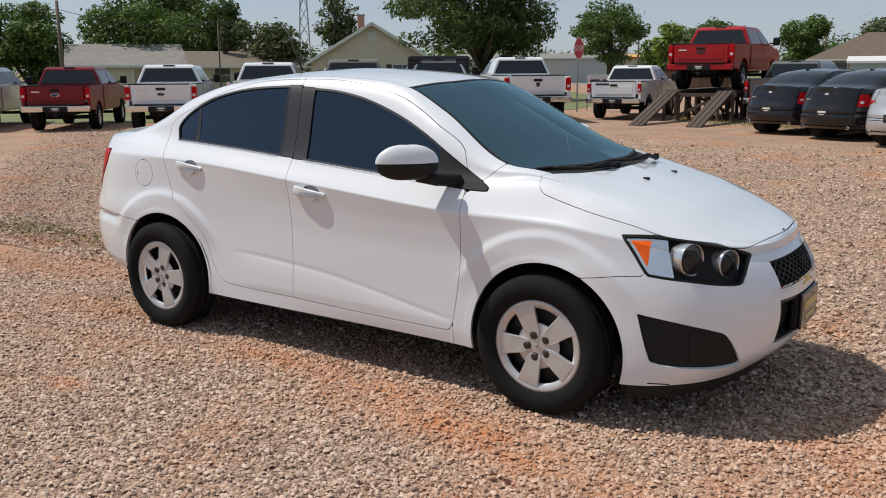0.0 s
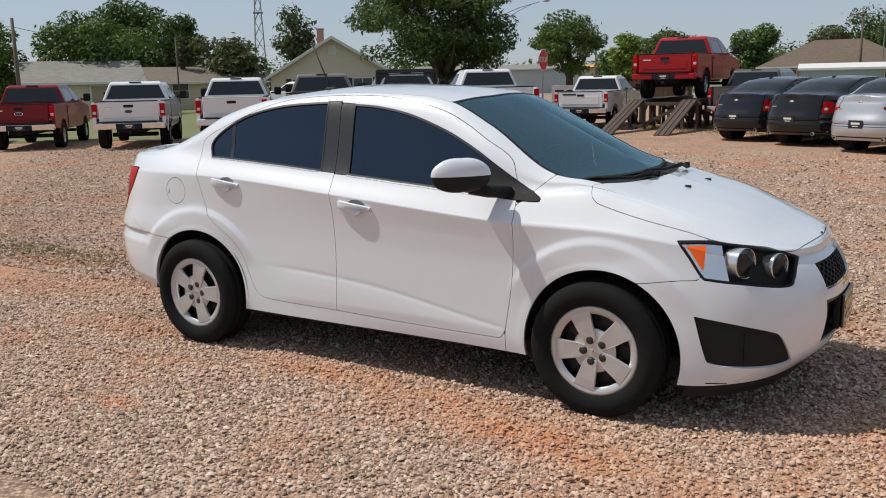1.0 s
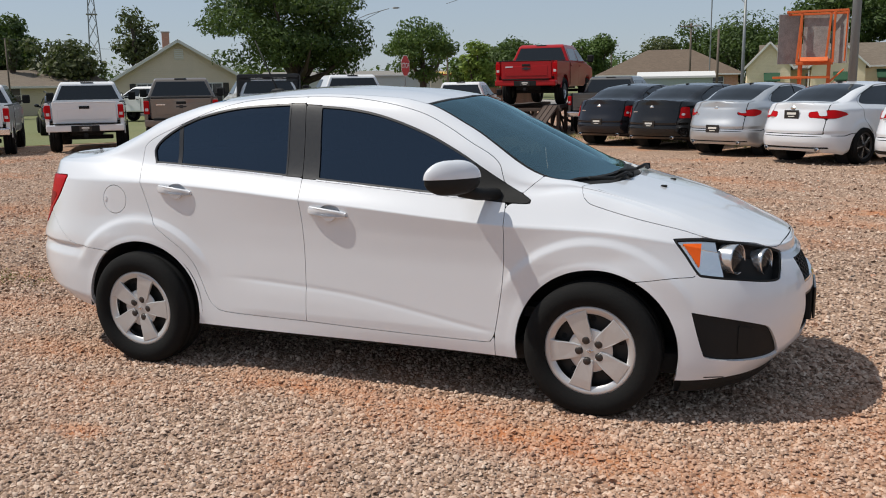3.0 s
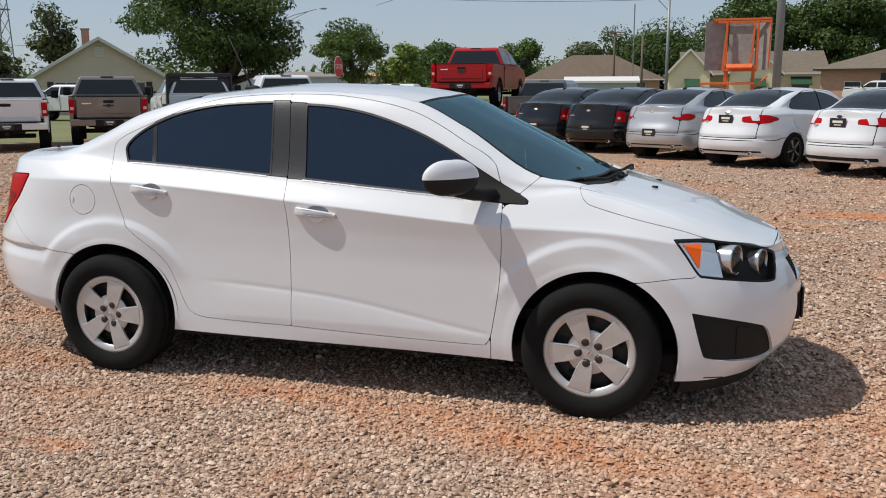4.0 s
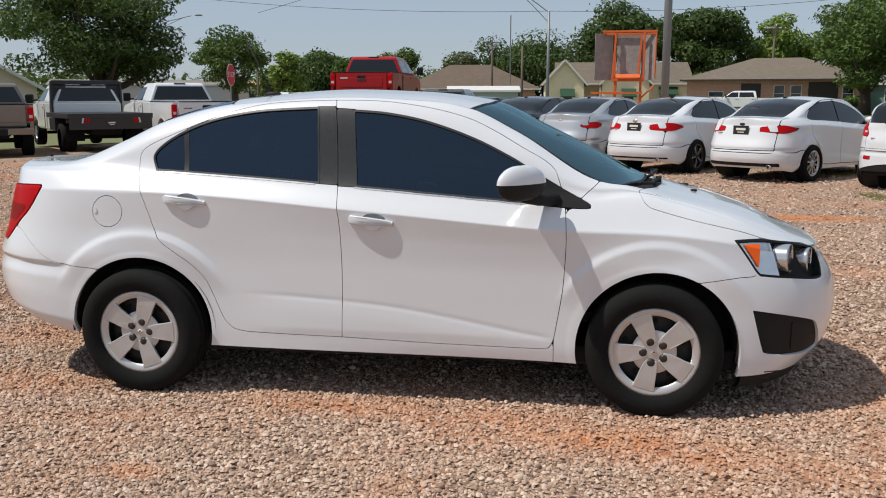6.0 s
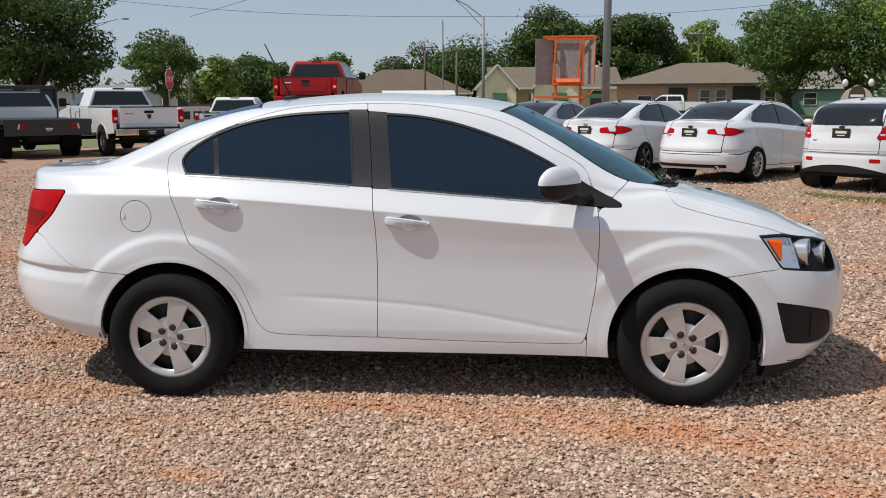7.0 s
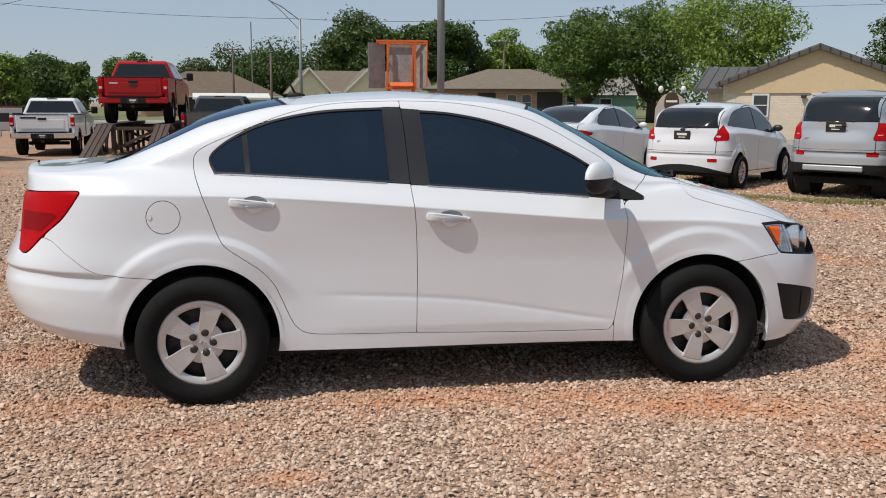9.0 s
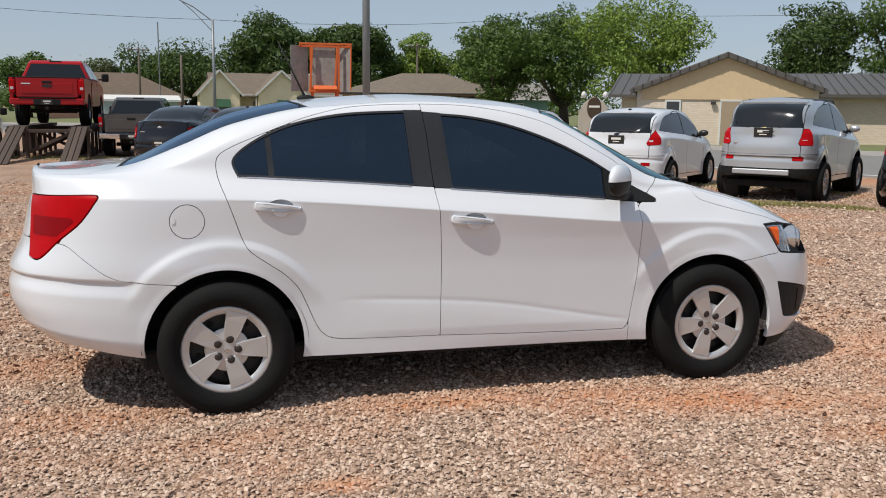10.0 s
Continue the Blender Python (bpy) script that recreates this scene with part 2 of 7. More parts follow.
def skin(nu=440, nv=190, lines=None):
    """The right half of the skin as a grid of points: (nu, nv, 3), the parameters u and v, and the normals."""
    u = np.linspace(XS_R - 2 * R_SPAN, XS_F + 2 * F_SPAN, nu)
    v = np.linspace(0, V_TOP, nv)
    pts = np.array([np.stack(line.at(u), -1) for line in lines or LINES])
    grid = np.zeros((nu, nv, 3))
    for i in range(nu):
        for k in range(3):
            grid[i, :, k] = makima(V_LINES, pts[:, i, k], v)
    x, y, z = grid[..., 0].copy(), grid[..., 1].copy(), grid[..., 2].copy()
    # flared bands round the wheels, a waist under the doors' middle, and a lip along the sill
    side = smooth(1.0, .86, z) * smooth(.2, .5, y)
    for hub, top in ((HUB_F, .017), (HUB_R, .020)):
        r = np.hypot(x - hub, (z - HUB_Z) * 1.0)
        ramp_ = np.clip((.515 - r) / .032, 0, 1)
        upper = smooth(.48, .72, z)
        y += side * top * (upper * (.72 * ramp_ + .20 * smooth(.58, .44, r)) + .12 * smooth(.405, .385, r))
    crease = makima([-.9, -.65, -.06, .74, .9], [.515, .51, .478, .352, .33], x)
    inside = smooth(-.80, -.45, x) * smooth(.86, .70, x)
    fold = np.sin(np.pi / 2 * np.clip((crease - z) / .085, 0, 1)) * .0048 - .0016 * np.exp(-((z - crease - .006) / .012) ** 2)
    y += inside * fold * smooth(.30, .36, z)
    grid[..., 1] = -y

    def normals():
        du, dv = np.gradient(grid, axis=0), np.gradient(grid, axis=1)
        m = np.cross(du, dv)
        m /= np.maximum(np.linalg.norm(m, axis=-1, keepdims=True), 1e-9)
        m[np.einsum("ijk,ijk->ij", m, np.stack([x * .3, -y, z - .6], -1)) < 0] *= -1
        return m
    n = normals()
    # undercut ledge across the rear bumper
    ledge = makima([-2.3, -2.1, -1.8, -1.6], [.662, .662, .650, .640], x)
    grid -= n * (.013 * smooth(-1.60, -1.78, x) * smooth(0, .012, ledge - z) * smooth(.085, .02, ledge - z))[..., None]
    n = normals()
    uu, vv = np.meshgrid(u, v, indexing="ij")
    return grid, uu, vv, n


# ---- building tools ----
def mesh_of(name, verts, faces, smooth_shade=True):
    me = bpy.data.meshes.new(name)
    me.from_pydata(verts, [], faces)
    if smooth_shade:
        me.shade_smooth()
    return me


def part(name, data, mat, parent=None, label="", smooth_shade=False):
    """Links a bmesh or mesh as one object under its thing."""
    if isinstance(data, bmesh.types.BMesh):
        me = bpy.data.meshes.new(name)
        data.to_mesh(me)
        data.free()
        if smooth_shade:
            me.shade_smooth()
        data = me
    ob = new(name, data)
    if mat is not None and len(data.materials) == 0:
        data.materials.append(mat)
    if parent is not None:
        ob.parent = parent
    if label:
        ob["label"] = label
    return ob


def fall(x, y):
    """How far the lot lies below the sedan's level: it falls gently towards the pickups and towards the row of cars."""
    t = np.clip((-6.0 - np.asarray(x, float)) / 17.0, 0, 1)
    u = np.clip((np.asarray(y, float) - 3.0) / 7.0, 0, 1) * np.clip((x + 12.0) / 6.0, 0, 1)
    return -0.27 * t * t * (3 - 2 * t) - 0.09 * u * u * (3 - 2 * u)


def draped(bm):
    """Lets a flat sheet follow the fall of the lot."""
    for k in range(10):
        bmesh.ops.bisect_plane(bm, geom=bm.verts[:] + bm.edges[:] + bm.faces[:], plane_co=(-6.0 - 1.9 * k, 0, 0), plane_no=(1, 0, 0))
        bmesh.ops.bisect_plane(bm, geom=bm.verts[:] + bm.edges[:] + bm.faces[:], plane_co=(0, 2.4 + .85 * k, 0), plane_no=(0, 1, 0))
    for v in bm.verts:
        v.co.z += float(fall(v.co.x, v.co.y))
    return bm


def thing(name, label, category, m=None, group="", kind=""):
    ob = new(name)
    ob.empty_display_size = 0.2
    if m is not None:
        m = Matrix.Translation((0, 0, float(fall(m.translation.x, m.translation.y)))) @ m
        ob.matrix_world = m
    return tagged(ob, label, category, group, kind)


def box(size, at=(0, 0, 0), bevel=0.0, turn=None, segments=2):
    """A block with rounded edges, centred at the place given."""
    bm = bmesh.new()
    bmesh.ops.create_cube(bm, size=1.0)
    bmesh.ops.scale(bm, vec=size, verts=bm.verts)
    if bevel:
        bmesh.ops.bevel(bm, geom=bm.edges[:], offset=bevel, segments=segments, affect="EDGES", profile=0.5)
    if turn is not None:
        bmesh.ops.transform(bm, matrix=turn.to_4x4(), verts=bm.verts)
    bmesh.ops.translate(bm, vec=at, verts=bm.verts)
    return bm


def joined(*parts_):
    out = bmesh.new()
    for b in parts_:
        me = bpy.data.meshes.new("join")
        b.to_mesh(me)
        b.free()
        out.from_mesh(me)
        bpy.data.meshes.remove(me)
    return out


def moved(bm, m):
    bmesh.ops.transform(bm, matrix=m, verts=bm.verts)
    if m.determinant() < 0:
        bmesh.ops.reverse_faces(bm, faces=bm.faces)
    return bm


def lathe(profile, steps=48, axis="Y"):
    """Turns a profile of (radius, along) round an axis."""
    bm = bmesh.new()
    rings = []
    for k in range(steps):
        a = 2 * math.pi * k / steps
        ring = []
        for r, h in profile:
            if axis == "Y":
                co = (r * math.cos(a), h, r * math.sin(a))
            elif axis == "X":
                co = (h, r * math.cos(a), r * math.sin(a))
            else:
                co = (r * math.cos(a), r * math.sin(a), h)
            ring.append(bm.verts.new(co))
        rings.append(ring)
    for k in range(steps):
        a, b = rings[k], rings[(k + 1) % steps]
        for i in range(len(profile) - 1):
            bm.faces.new((a[i], b[i], b[i + 1], a[i + 1]))
    bmesh.ops.remove_doubles(bm, verts=bm.verts, dist=1e-5)
    bmesh.ops.recalc_face_normals(bm, faces=bm.faces)
    return bm


def tube(path, radius, sides=8):
    """A pipe along a path; radius may be a list."""
    bm = bmesh.new()
    pts = [Vector(p) for p in path]
    rad = radius if isinstance(radius, (list, tuple)) else [radius] * len(pts)
    rings = []
    for i, p in enumerate(pts):
        d = (pts[min(i + 1, len(pts) - 1)] - pts[max(i - 1, 0)]).normalized()
        up = Vector((0, 0, 1)) if abs(d.z) < 0.9 else Vector((1, 0, 0))
        s = d.cross(up).normalized()
        w = s.cross(d)
        rings.append([bm.verts.new(p + rad[i] * (math.cos(2 * math.pi * k / sides) * s + math.sin(2 * math.pi * k / sides) * w)) for k in range(sides)])
    for a, b in zip(rings, rings[1:]):
        for k in range(sides):
            bm.faces.new((a[k], a[(k + 1) % sides], b[(k + 1) % sides], b[k]))
    bm.faces.new(rings[0][::-1]), bm.faces.new(rings[-1])
    bmesh.ops.recalc_face_normals(bm, faces=bm.faces)
    return bm


def slab(outline, thick, plane="XZ", at=0.0, bevel=0.0):
    """A flat outline given a thickness; plane XZ grows along y, XY along z, YZ along x."""
    bm = bmesh.new()
    put = {"XZ": lambda a, b, h: (a, h, b), "XY": lambda a, b, h: (a, b, h), "YZ": lambda a, b, h: (h, a, b)}[plane]
    lo = [bm.verts.new(put(a, b, at)) for a, b in outline]
    hi = [bm.verts.new(put(a, b, at + thick)) for a, b in outline]
    n = len(outline)
    bm.faces.new(lo), bm.faces.new(hi[::-1])
    for i in range(n):
        bm.faces.new((lo[i], hi[i], hi[(i + 1) % n], lo[(i + 1) % n]))
    bmesh.ops.recalc_face_normals(bm, faces=bm.faces)
    if bevel:
        bmesh.ops.bevel(bm, geom=[e for e in bm.edges if e.calc_face_angle(0) > 0.6], offset=bevel, segments=2, affect="EDGES", profile=0.5)
    return bm


def ball(radii, at=(0, 0, 0), u=24, v=14):
    bm = bmesh.new()
    bmesh.ops.create_uvsphere(bm, u_segments=u, v_segments=v, radius=1.0)
    bmesh.ops.scale(bm, vec=radii, verts=bm.verts)
    bmesh.ops.translate(bm, vec=at, verts=bm.verts)
    return bm


# outlines drawn on a skin
def rounded(points, steps=6, closed=True):
    """A smooth outline through the points; a point given twice is a corner."""
    p = np.array(points, float)
    n = len(p)
    out = []
    t = np.linspace(0, 1, steps, endpoint=False)[:, None]
    for i in range(n if closed else n - 1):
        a, b, c, d = (p[(i + k) % n] if closed else p[min(max(i + k, 0), n - 1)] for k in (-1, 0, 1, 2))
        if np.allclose(b, c):
            continue
        out.append(0.5 * (2 * b + (c - a) * t + (2 * a - 5 * b + 4 * c - d) * t ** 2 + (3 * b - a - 3 * c + d) * t ** 3))
    if not closed:
        out.append(p[-1:])
    return np.concatenate(out)


def inside(outline, x, z):
    """Signed distance to a closed outline, negative inside."""
    best = np.full(x.shape, 1e9)
    odd = np.zeros(x.shape, bool)
    q = np.roll(outline, -1, axis=0)
    lo, hi = outline.min(0) - .15, outline.max(0) + .15
    near = (x > lo[0]) & (x < hi[0]) & (z > lo[1]) & (z < hi[1])
    xs, zs = x[near], z[near]
    b2, o2 = np.full(xs.shape, 1e9), np.zeros(xs.shape, bool)
    for (ax, az), (bx, bz) in zip(outline, q):
        dx, dz = bx - ax, bz - az
        t = np.clip(((xs - ax) * dx + (zs - az) * dz) / max(dx * dx + dz * dz, 1e-12), 0, 1)
        b2 = np.minimum(b2, np.hypot(xs - ax - t * dx, zs - az - t * dz))
        cross = (az > zs) != (bz > zs)
        if dz:
            o2 ^= cross & (xs < ax + (zs - az) / dz * dx)
    best[near], odd[near] = b2, o2
    best[~near] = 0.15
    return np.where(odd, -best, best)


class Skin:
    """A grid of points over half a body, from which panels are cut along outlines."""

    def __init__(self, grid, normals):
        self.g, self.n = grid, normals
        self.x, self.y, self.z = grid[..., 0], -grid[..., 1], grid[..., 2]

    def cut(self, field, off=0.0, depth=0.012, side="right"):
        """The piece of the skin where field < 0, moved out by off and given a turned-in edge. side: right, left or both."""
        nu, nv = field.shape
        p, nrm = self.g + self.n * off, self.n
        ins = field < 0
        idx = -np.ones(field.shape, int)
        flat = np.flatnonzero(ins)
        idx.ravel()[flat] = np.arange(len(flat))
        verts = [p.reshape(-1, 3)[flat]]
        norms = [nrm.reshape(-1, 3)[flat]]
        extra_v, extra_n, cache = [], [], {}
        base = len(flat)
        corners = np.stack([idx[:-1, :-1], idx[1:, :-1], idx[1:, 1:], idx[:-1, 1:]], -1)
        count = (corners >= 0).sum(-1)
        faces = [tuple(f) for f in corners[count == 4].tolist()]
        for i, j in np.argwhere((count > 0) & (count < 4)).tolist():
            ring = ((i, j), (i + 1, j), (i + 1, j + 1), (i, j + 1))
            face = []
            for a, b in zip(ring, ring[1:] + ring[:1]):
                if ins[a]:
                    face.append(int(idx[a]))
                if ins[a] != ins[b]:
                    key = (min(a, b), max(a, b))
                    if key not in cache:
                        fa, fb = field[key[0]], field[key[1]]
                        t = fa / (fa - fb)
                        cache[key] = base + len(extra_v)
                        extra_v.append(p[key[0]] * (1 - t) + p[key[1]] * t)
                        extra_n.append(nrm[key[0]] * (1 - t) + nrm[key[1]] * t)
                    face.append(cache[key])
            if len(face) > 2:
                faces.append(tuple(face))
        v = np.concatenate(verts + ([np.array(extra_v)] if extra_v else []))
        n = np.concatenate(norms + ([np.array(extra_n)] if extra_n else []))
        if depth:
            seen = {}
            for f in faces:
                for a, b in zip(f, f[1:] + f[:1]):
                    if (b, a) in seen:
                        seen[(b, a)] = None
                    else:
                        seen[(a, b)] = True
            rim = [e for e, ok in seen.items() if ok and not (abs(v[e[0]][1]) < 1e-4 and abs(v[e[1]][1]) < 1e-4)]
            need = sorted({i for e in rim for i in e})
            top = {k: len(v) + c for c, k in enumerate(need)}
            low = {k: len(v) + len(need) + c for c, k in enumerate(need)}
            if need:
                v = np.concatenate([v, v[need] - n[need] * 0.0003, v[need] - n[need] * depth])
            faces = faces + [(top[b], top[a], low[a], low[b]) for a, b in rim]
        # outward winding for the right half
        if side in ("left", "both"):
            vl = v * np.array((1, -1, 1))
            fl = [f[::-1] for f in faces]
            if side == "left":
                v, faces = vl, fl
            else:
                faces = faces + [tuple(i + len(v) for i in f) for f in fl]
                v = np.concatenate([v, vl])
        if WIND < 0:
            faces = [f[::-1] for f in faces]
        me = mesh_of("panel", v.tolist(), faces)
        if side == "both":
            bm = bmesh.new()
            bm.from_mesh(me)
            bmesh.ops.remove_doubles(bm, verts=[q for q in bm.verts if abs(q.co.y) < 2e-4], dist=2e-4)
            bm.to_mesh(me)
            bm.free()
            me.shade_smooth()
        return me


WIND = 1


# ---- the white sedan ----
def wheel_parts(parent_thing, m, radius, width, rim, style, name="wheel", steps=56, turn=0.0):
    """A road wheel whose outer face looks along -y of m: tyre, rim and cover."""
    hub = part(name, joined(lathe([(0.02, -.03), (rim * .9, -.03), (rim * .9, .10), (0.02, .10)], 24)), STEEL_BLACK, parent_thing)
    hub.matrix_local = m
    w = width
    prof = [(rim, -w * .40), (rim + .012, -w * .50), (rim + (radius - rim) * .45, -w * .56), (radius - .035, -w * .54), (radius - .014, -w * .47), (radius - .004, -w * .40),
            (radius, -w * .25), (radius - .007, -w * .24), (radius - .007, -w * .20), (radius, -w * .19), (radius, 0), (radius - .007, .004), (radius - .007, w * .05), (radius, w * .06),
            (radius, w * .25), (radius - .004, w * .40), (radius - .02, w * .5), (rim, w * .5)]
    part("tyre", lathe(prof, steps), RUBBER, hub, smooth_shade=True)
    if style == "cover":
        ring = lathe([(rim * .835, -w * .375), (rim * .86, -w * .40), (rim * .90, -w * .425), (rim * .97, -w * .45), (rim * 1.02, -w * .435), (rim * 1.035, -w * .36)], steps)
        part("rim_ring", ring, SILVER, hub, smooth_shade=True)
        part("ring_bevel", lathe([(rim * .80, -w * .28), (rim * .82, -w * .34), (rim * .836, -w * .374)], steps), CHROME, hub, "bright inner bevel", True)
        for k in range(5):
            a = radians(turn + 72 * k)
            out = [(.040, .026), (.075, .036), (.105, .0405), (.14, .045), (rim * .80, .0495), (rim * .90, .056)]
            pts = out + [(r, -hw) for r, hw in out[::-1]]
            bm = slab([(r * math.cos(a) - h * math.sin(a), r * math.sin(a) + h * math.cos(a)) for r, h in pts], .016, "XZ", -w * .44, bevel=.004)
            for vtx in bm.verts:   # spokes arch slightly between the hub and the ring
                rr = min(1, math.hypot(vtx.co.x, vtx.co.z) / rim)
                vtx.co.y += .012 * (1 - rr) - .005 * math.sin(rr * math.pi)
            part("spoke", bm, SILVER, hub)
            nut = part("lug_nut", lathe([(.0, -w * .475), (.012, -w * .475), (.0185, -w * .455), (.0185, -w * .36)], 16), LUG, hub, smooth_shade=True)
            nut.location = (.053 * math.cos(a), .008, .053 * math.sin(a))
            part("nut_collar", lathe([(.0185, -w * .43), (.021, -w * .435), (.0215, -w * .40)], 18), STEEL_BLACK, nut, smooth_shade=True)
        part("hub_disc", lathe([(0, -w * .392), (.03, -w * .390), (.095, -w * .375), (.103, -w * .365), (.1035, -w * .345)], 40), SILVER, hub, smooth_shade=True)
        badge = joined(box((.030, .005, .008), (0, -w * .405, 0), .002), box((.011, .005, .020), (0, -w * .405, 0), .002))
        part("hub_badge", badge, CHROME, hub)
        for k in range(10):
            a = radians(turn + 36 * k + 12)
            part("vent_hole", lathe([(0, -.034), (.012, -.034), (.014, -.031)], 10), BLACK_VOID, hub).location = (.138 * math.cos(a), 0, .138 * math.sin(a))
    elif style == "alloy":
        part("rim_ring", lathe([(rim * .85, -w * .30), (rim * .9, -w * .42), (rim, -w * .44), (rim * 1.03, -w * .40)], steps), ALLOY, hub, smooth_shade=True)
        for k in range(10):
            a = radians(turn + 36 * k)
            pts = [(.03, .010), (rim * .92, .016), (rim * .92, -.016), (.03, -.010)]
            part("spoke", slab([(r * math.cos(a) - h * math.sin(a), r * math.sin(a) + h * math.cos(a)) for r, h in pts], .03, "XZ", -w * .38), ALLOY, hub)
        part("hub_disc", lathe([(0, -w * .41), (.06, -w * .40), (.065, -w * .3)], 20), ALLOY, hub, smooth_shade=True)
    elif style == "five":
        part("rim_ring", lathe([(rim * .88, -w * .30), (rim * .93, -w * .42), (rim, -w * .44), (rim * 1.03, -w * .40)], steps), BLACK_TRIM, hub, smooth_shade=True)
        for k in range(5):
            a = radians(turn + 72 * k)
            for side_ in (-1, 1):
                pts = [(.03, .004 + side_ * .006), (rim * .95, .012 + side_ * .035), (rim * .95, -.012 + side_ * .035), (.03, -.004 + side_ * .006)]
                part("spoke", slab([(r * math.cos(a) - h * math.sin(a), r * math.sin(a) + h * math.cos(a)) for r, h in pts], .03, "XZ", -w * .38), ALLOY if side_ > 0 else BLACK_TRIM, hub)
        part("hub_disc", lathe([(0, -w * .41), (.05, -w * .40), (.055, -w * .3)], 20), BLACK_TRIM, hub, smooth_shade=True)
    return hub


TAIL_DEEP = plain("darker red lamp plastic", (0.22, 0.002, 0.004), 0.3, vary=0.2, coat=0.0, spec=.1)
LUG = plain("dark lug nut caps", (0.03, 0.023, 0.019), 0.45, 0.0)
BADGE_GOLD = plain("gold badge", (0.62, 0.46, 0.16), 0.25, 0.8)
LAMP_MIRROR = plain("faceted lamp mirror", (0.88, 0.89, 0.90), 0.16, 0.80, vary=0.10, scale=20, bump=0.25, bump_scale=22)
LAMP_BOWL = plain("smoky lamp bowl", (0.46, 0.45, 0.44), 0.3, 0.4, vary=0.3, scale=40, bump=0.3)
LAMP_DRUM = plain("bright lamp drum", (0.66, 0.67, 0.68), 0.2, 0.8, vary=0.15, scale=30)


HANDLES = ((-1.012, .970), (-.070, .892))


def build_sedan():
    car = thing("sedan", "white four-door sedan with dark tinted windows, parked on gravel", "car")
    grid, uu, vv, nn = skin()
    sk = Skin(grid, nn)
    x, y, z = sk.x, sk.y, sk.z
    gap = 0.0016

    def lay(x, y, z, vv):
        """Signed distances to all the outlines over a grid."""
        # outlines in side view: x along the car, z up
        rear_door = rounded([(-.288, 1.458), (-.288, 1.458), (-.485, 1.452), (-.665, 1.436), (-.841, 1.395), (-.971, 1.348), (-1.102, 1.296), (-1.214, 1.248), (-1.275, 1.208), (-1.289, 1.161), (-1.278, 1.096), (-1.242, 1.004),
                             (-1.211, .917), (-1.178, .823), (-1.142, .766), (-1.067, .710), (-.985, .651), (-.922, .582), (-.885, .504), (-.845, .411), (-.814, .362), (-.761, .331), (-.632, .321),
                             (-.226, .316), (-.226, .316), (-.221, .625), (-.228, .863), (-.248, 1.053), (-.267, 1.293)])
        front_door = rounded([(-.288, 1.458), (-.288, 1.458), (-.049, 1.452), (.180, 1.421), (.365, 1.374), (.50, 1.313), (.636, 1.236), (.731, 1.184), (.786, 1.139), (.808, 1.091), (.834, 1.008), (.842, .960), (.849, .820), (.844, .680),
                              (.836, .573), (.811, .411), (.797, .340), (.775, .306), (.735, .299), (.244, .304), (-.226, .316), (-.226, .316), (-.221, .625), (-.228, .863), (-.248, 1.053), (-.267, 1.293)])
        light_r = rounded([(-1.215, 1.182), (-1.191, 1.111), (-1.191, 1.111), (-.982, 1.101), (-.703, 1.085), (-.340, 1.060), (-.340, 1.060), (-.368, 1.425), (-.368, 1.425), (-.663, 1.410), (-.885, 1.370), (-1.038, 1.316), (-1.157, 1.247)])
        light_f = rounded([(-.197, 1.412), (-.197, 1.412), (-.023, 1.398), (.177, 1.358), (.402, 1.281), (.582, 1.195), (.695, 1.128), (.830, 1.049), (.942, .990), (.958, .972), (.940, .963), (.820, .968), (.571, .991), (.222, 1.018), (-.161, 1.047), (-.161, 1.047)])
        post_r = rounded([(-.375, 1.427), (-.375, 1.427), (-.345, 1.060), (-.345, 1.060), (-.20, 1.052), (-.20, 1.052), (-.20, 1.427), (-.20, 1.427)])
        post_f = rounded([(-.34, 1.424), (-.34, 1.424), (-.34, 1.055), (-.34, 1.055), (-.158, 1.046), (-.158, 1.046), (-.192, 1.414), (-.192, 1.414)])
        tail = rounded([(-2.14, 1.018), (-2.14, 1.018), (-1.85, 1.034), (-1.808, 1.026), (-1.820, 1.000), (-1.891, .905), (-1.987, .824), (-2.084, .735), (-2.14, .74), (-2.14, .74)])
        head = rounded([(1.606, .832), (1.606, .832), (1.754, .830), (1.935, .796), (2.030, .752), (2.048, .72), (2.050, .66), (2.030, .633), (1.886, .651), (1.753, .667), (1.716, .680), (1.659, .760)])
        fog = rounded([(1.699, .514), (1.699, .514), (1.848, .486), (1.975, .452), (2.022, .420), (2.052, .320), (2.030, .286), (1.90, .292), (1.775, .311), (1.747, .344)])
        lid_c = (-1.424, .912)
        f_rd, f_fd = inside(rear_door, x, z), inside(front_door, x, z)
        f_lr, f_lf, f_pr, f_pf = (inside(o, x, z) for o in (light_r, light_f, post_r, post_f))
        low = vv - (V_GUTTER + .03)
        f_rd, f_fd = np.maximum(f_rd, low), np.maximum(f_fd, low)
        f_pr, f_pf = np.maximum(f_pr, f_rd), np.maximum(f_pf, f_fd)
        cut_r, cut_f = np.minimum(f_lr, inside(post_r, x, z)), np.minimum(f_lf, inside(post_f, x, z))
        f_tail, f_head, f_fog = (inside(o, x, z) for o in (tail, head, fog))
        f_lid = np.hypot(x - lid_c[0], z - lid_c[1]) - .078
        arch_f = .374 - np.hypot(x - 1.276, z - .308)
        arch_r = .366 - np.hypot(x + 1.266, z - .318)
        arch = np.maximum(arch_f, arch_r)

        hood_z = makima([1.13, 1.18, 1.197, 1.235, 1.442, 1.638, 1.755, 1.935, 2.025, 2.06, 2.2], [1.08, 1.038, .999, .967, .911, .866, .830, .797, .768, .779, .785], x)
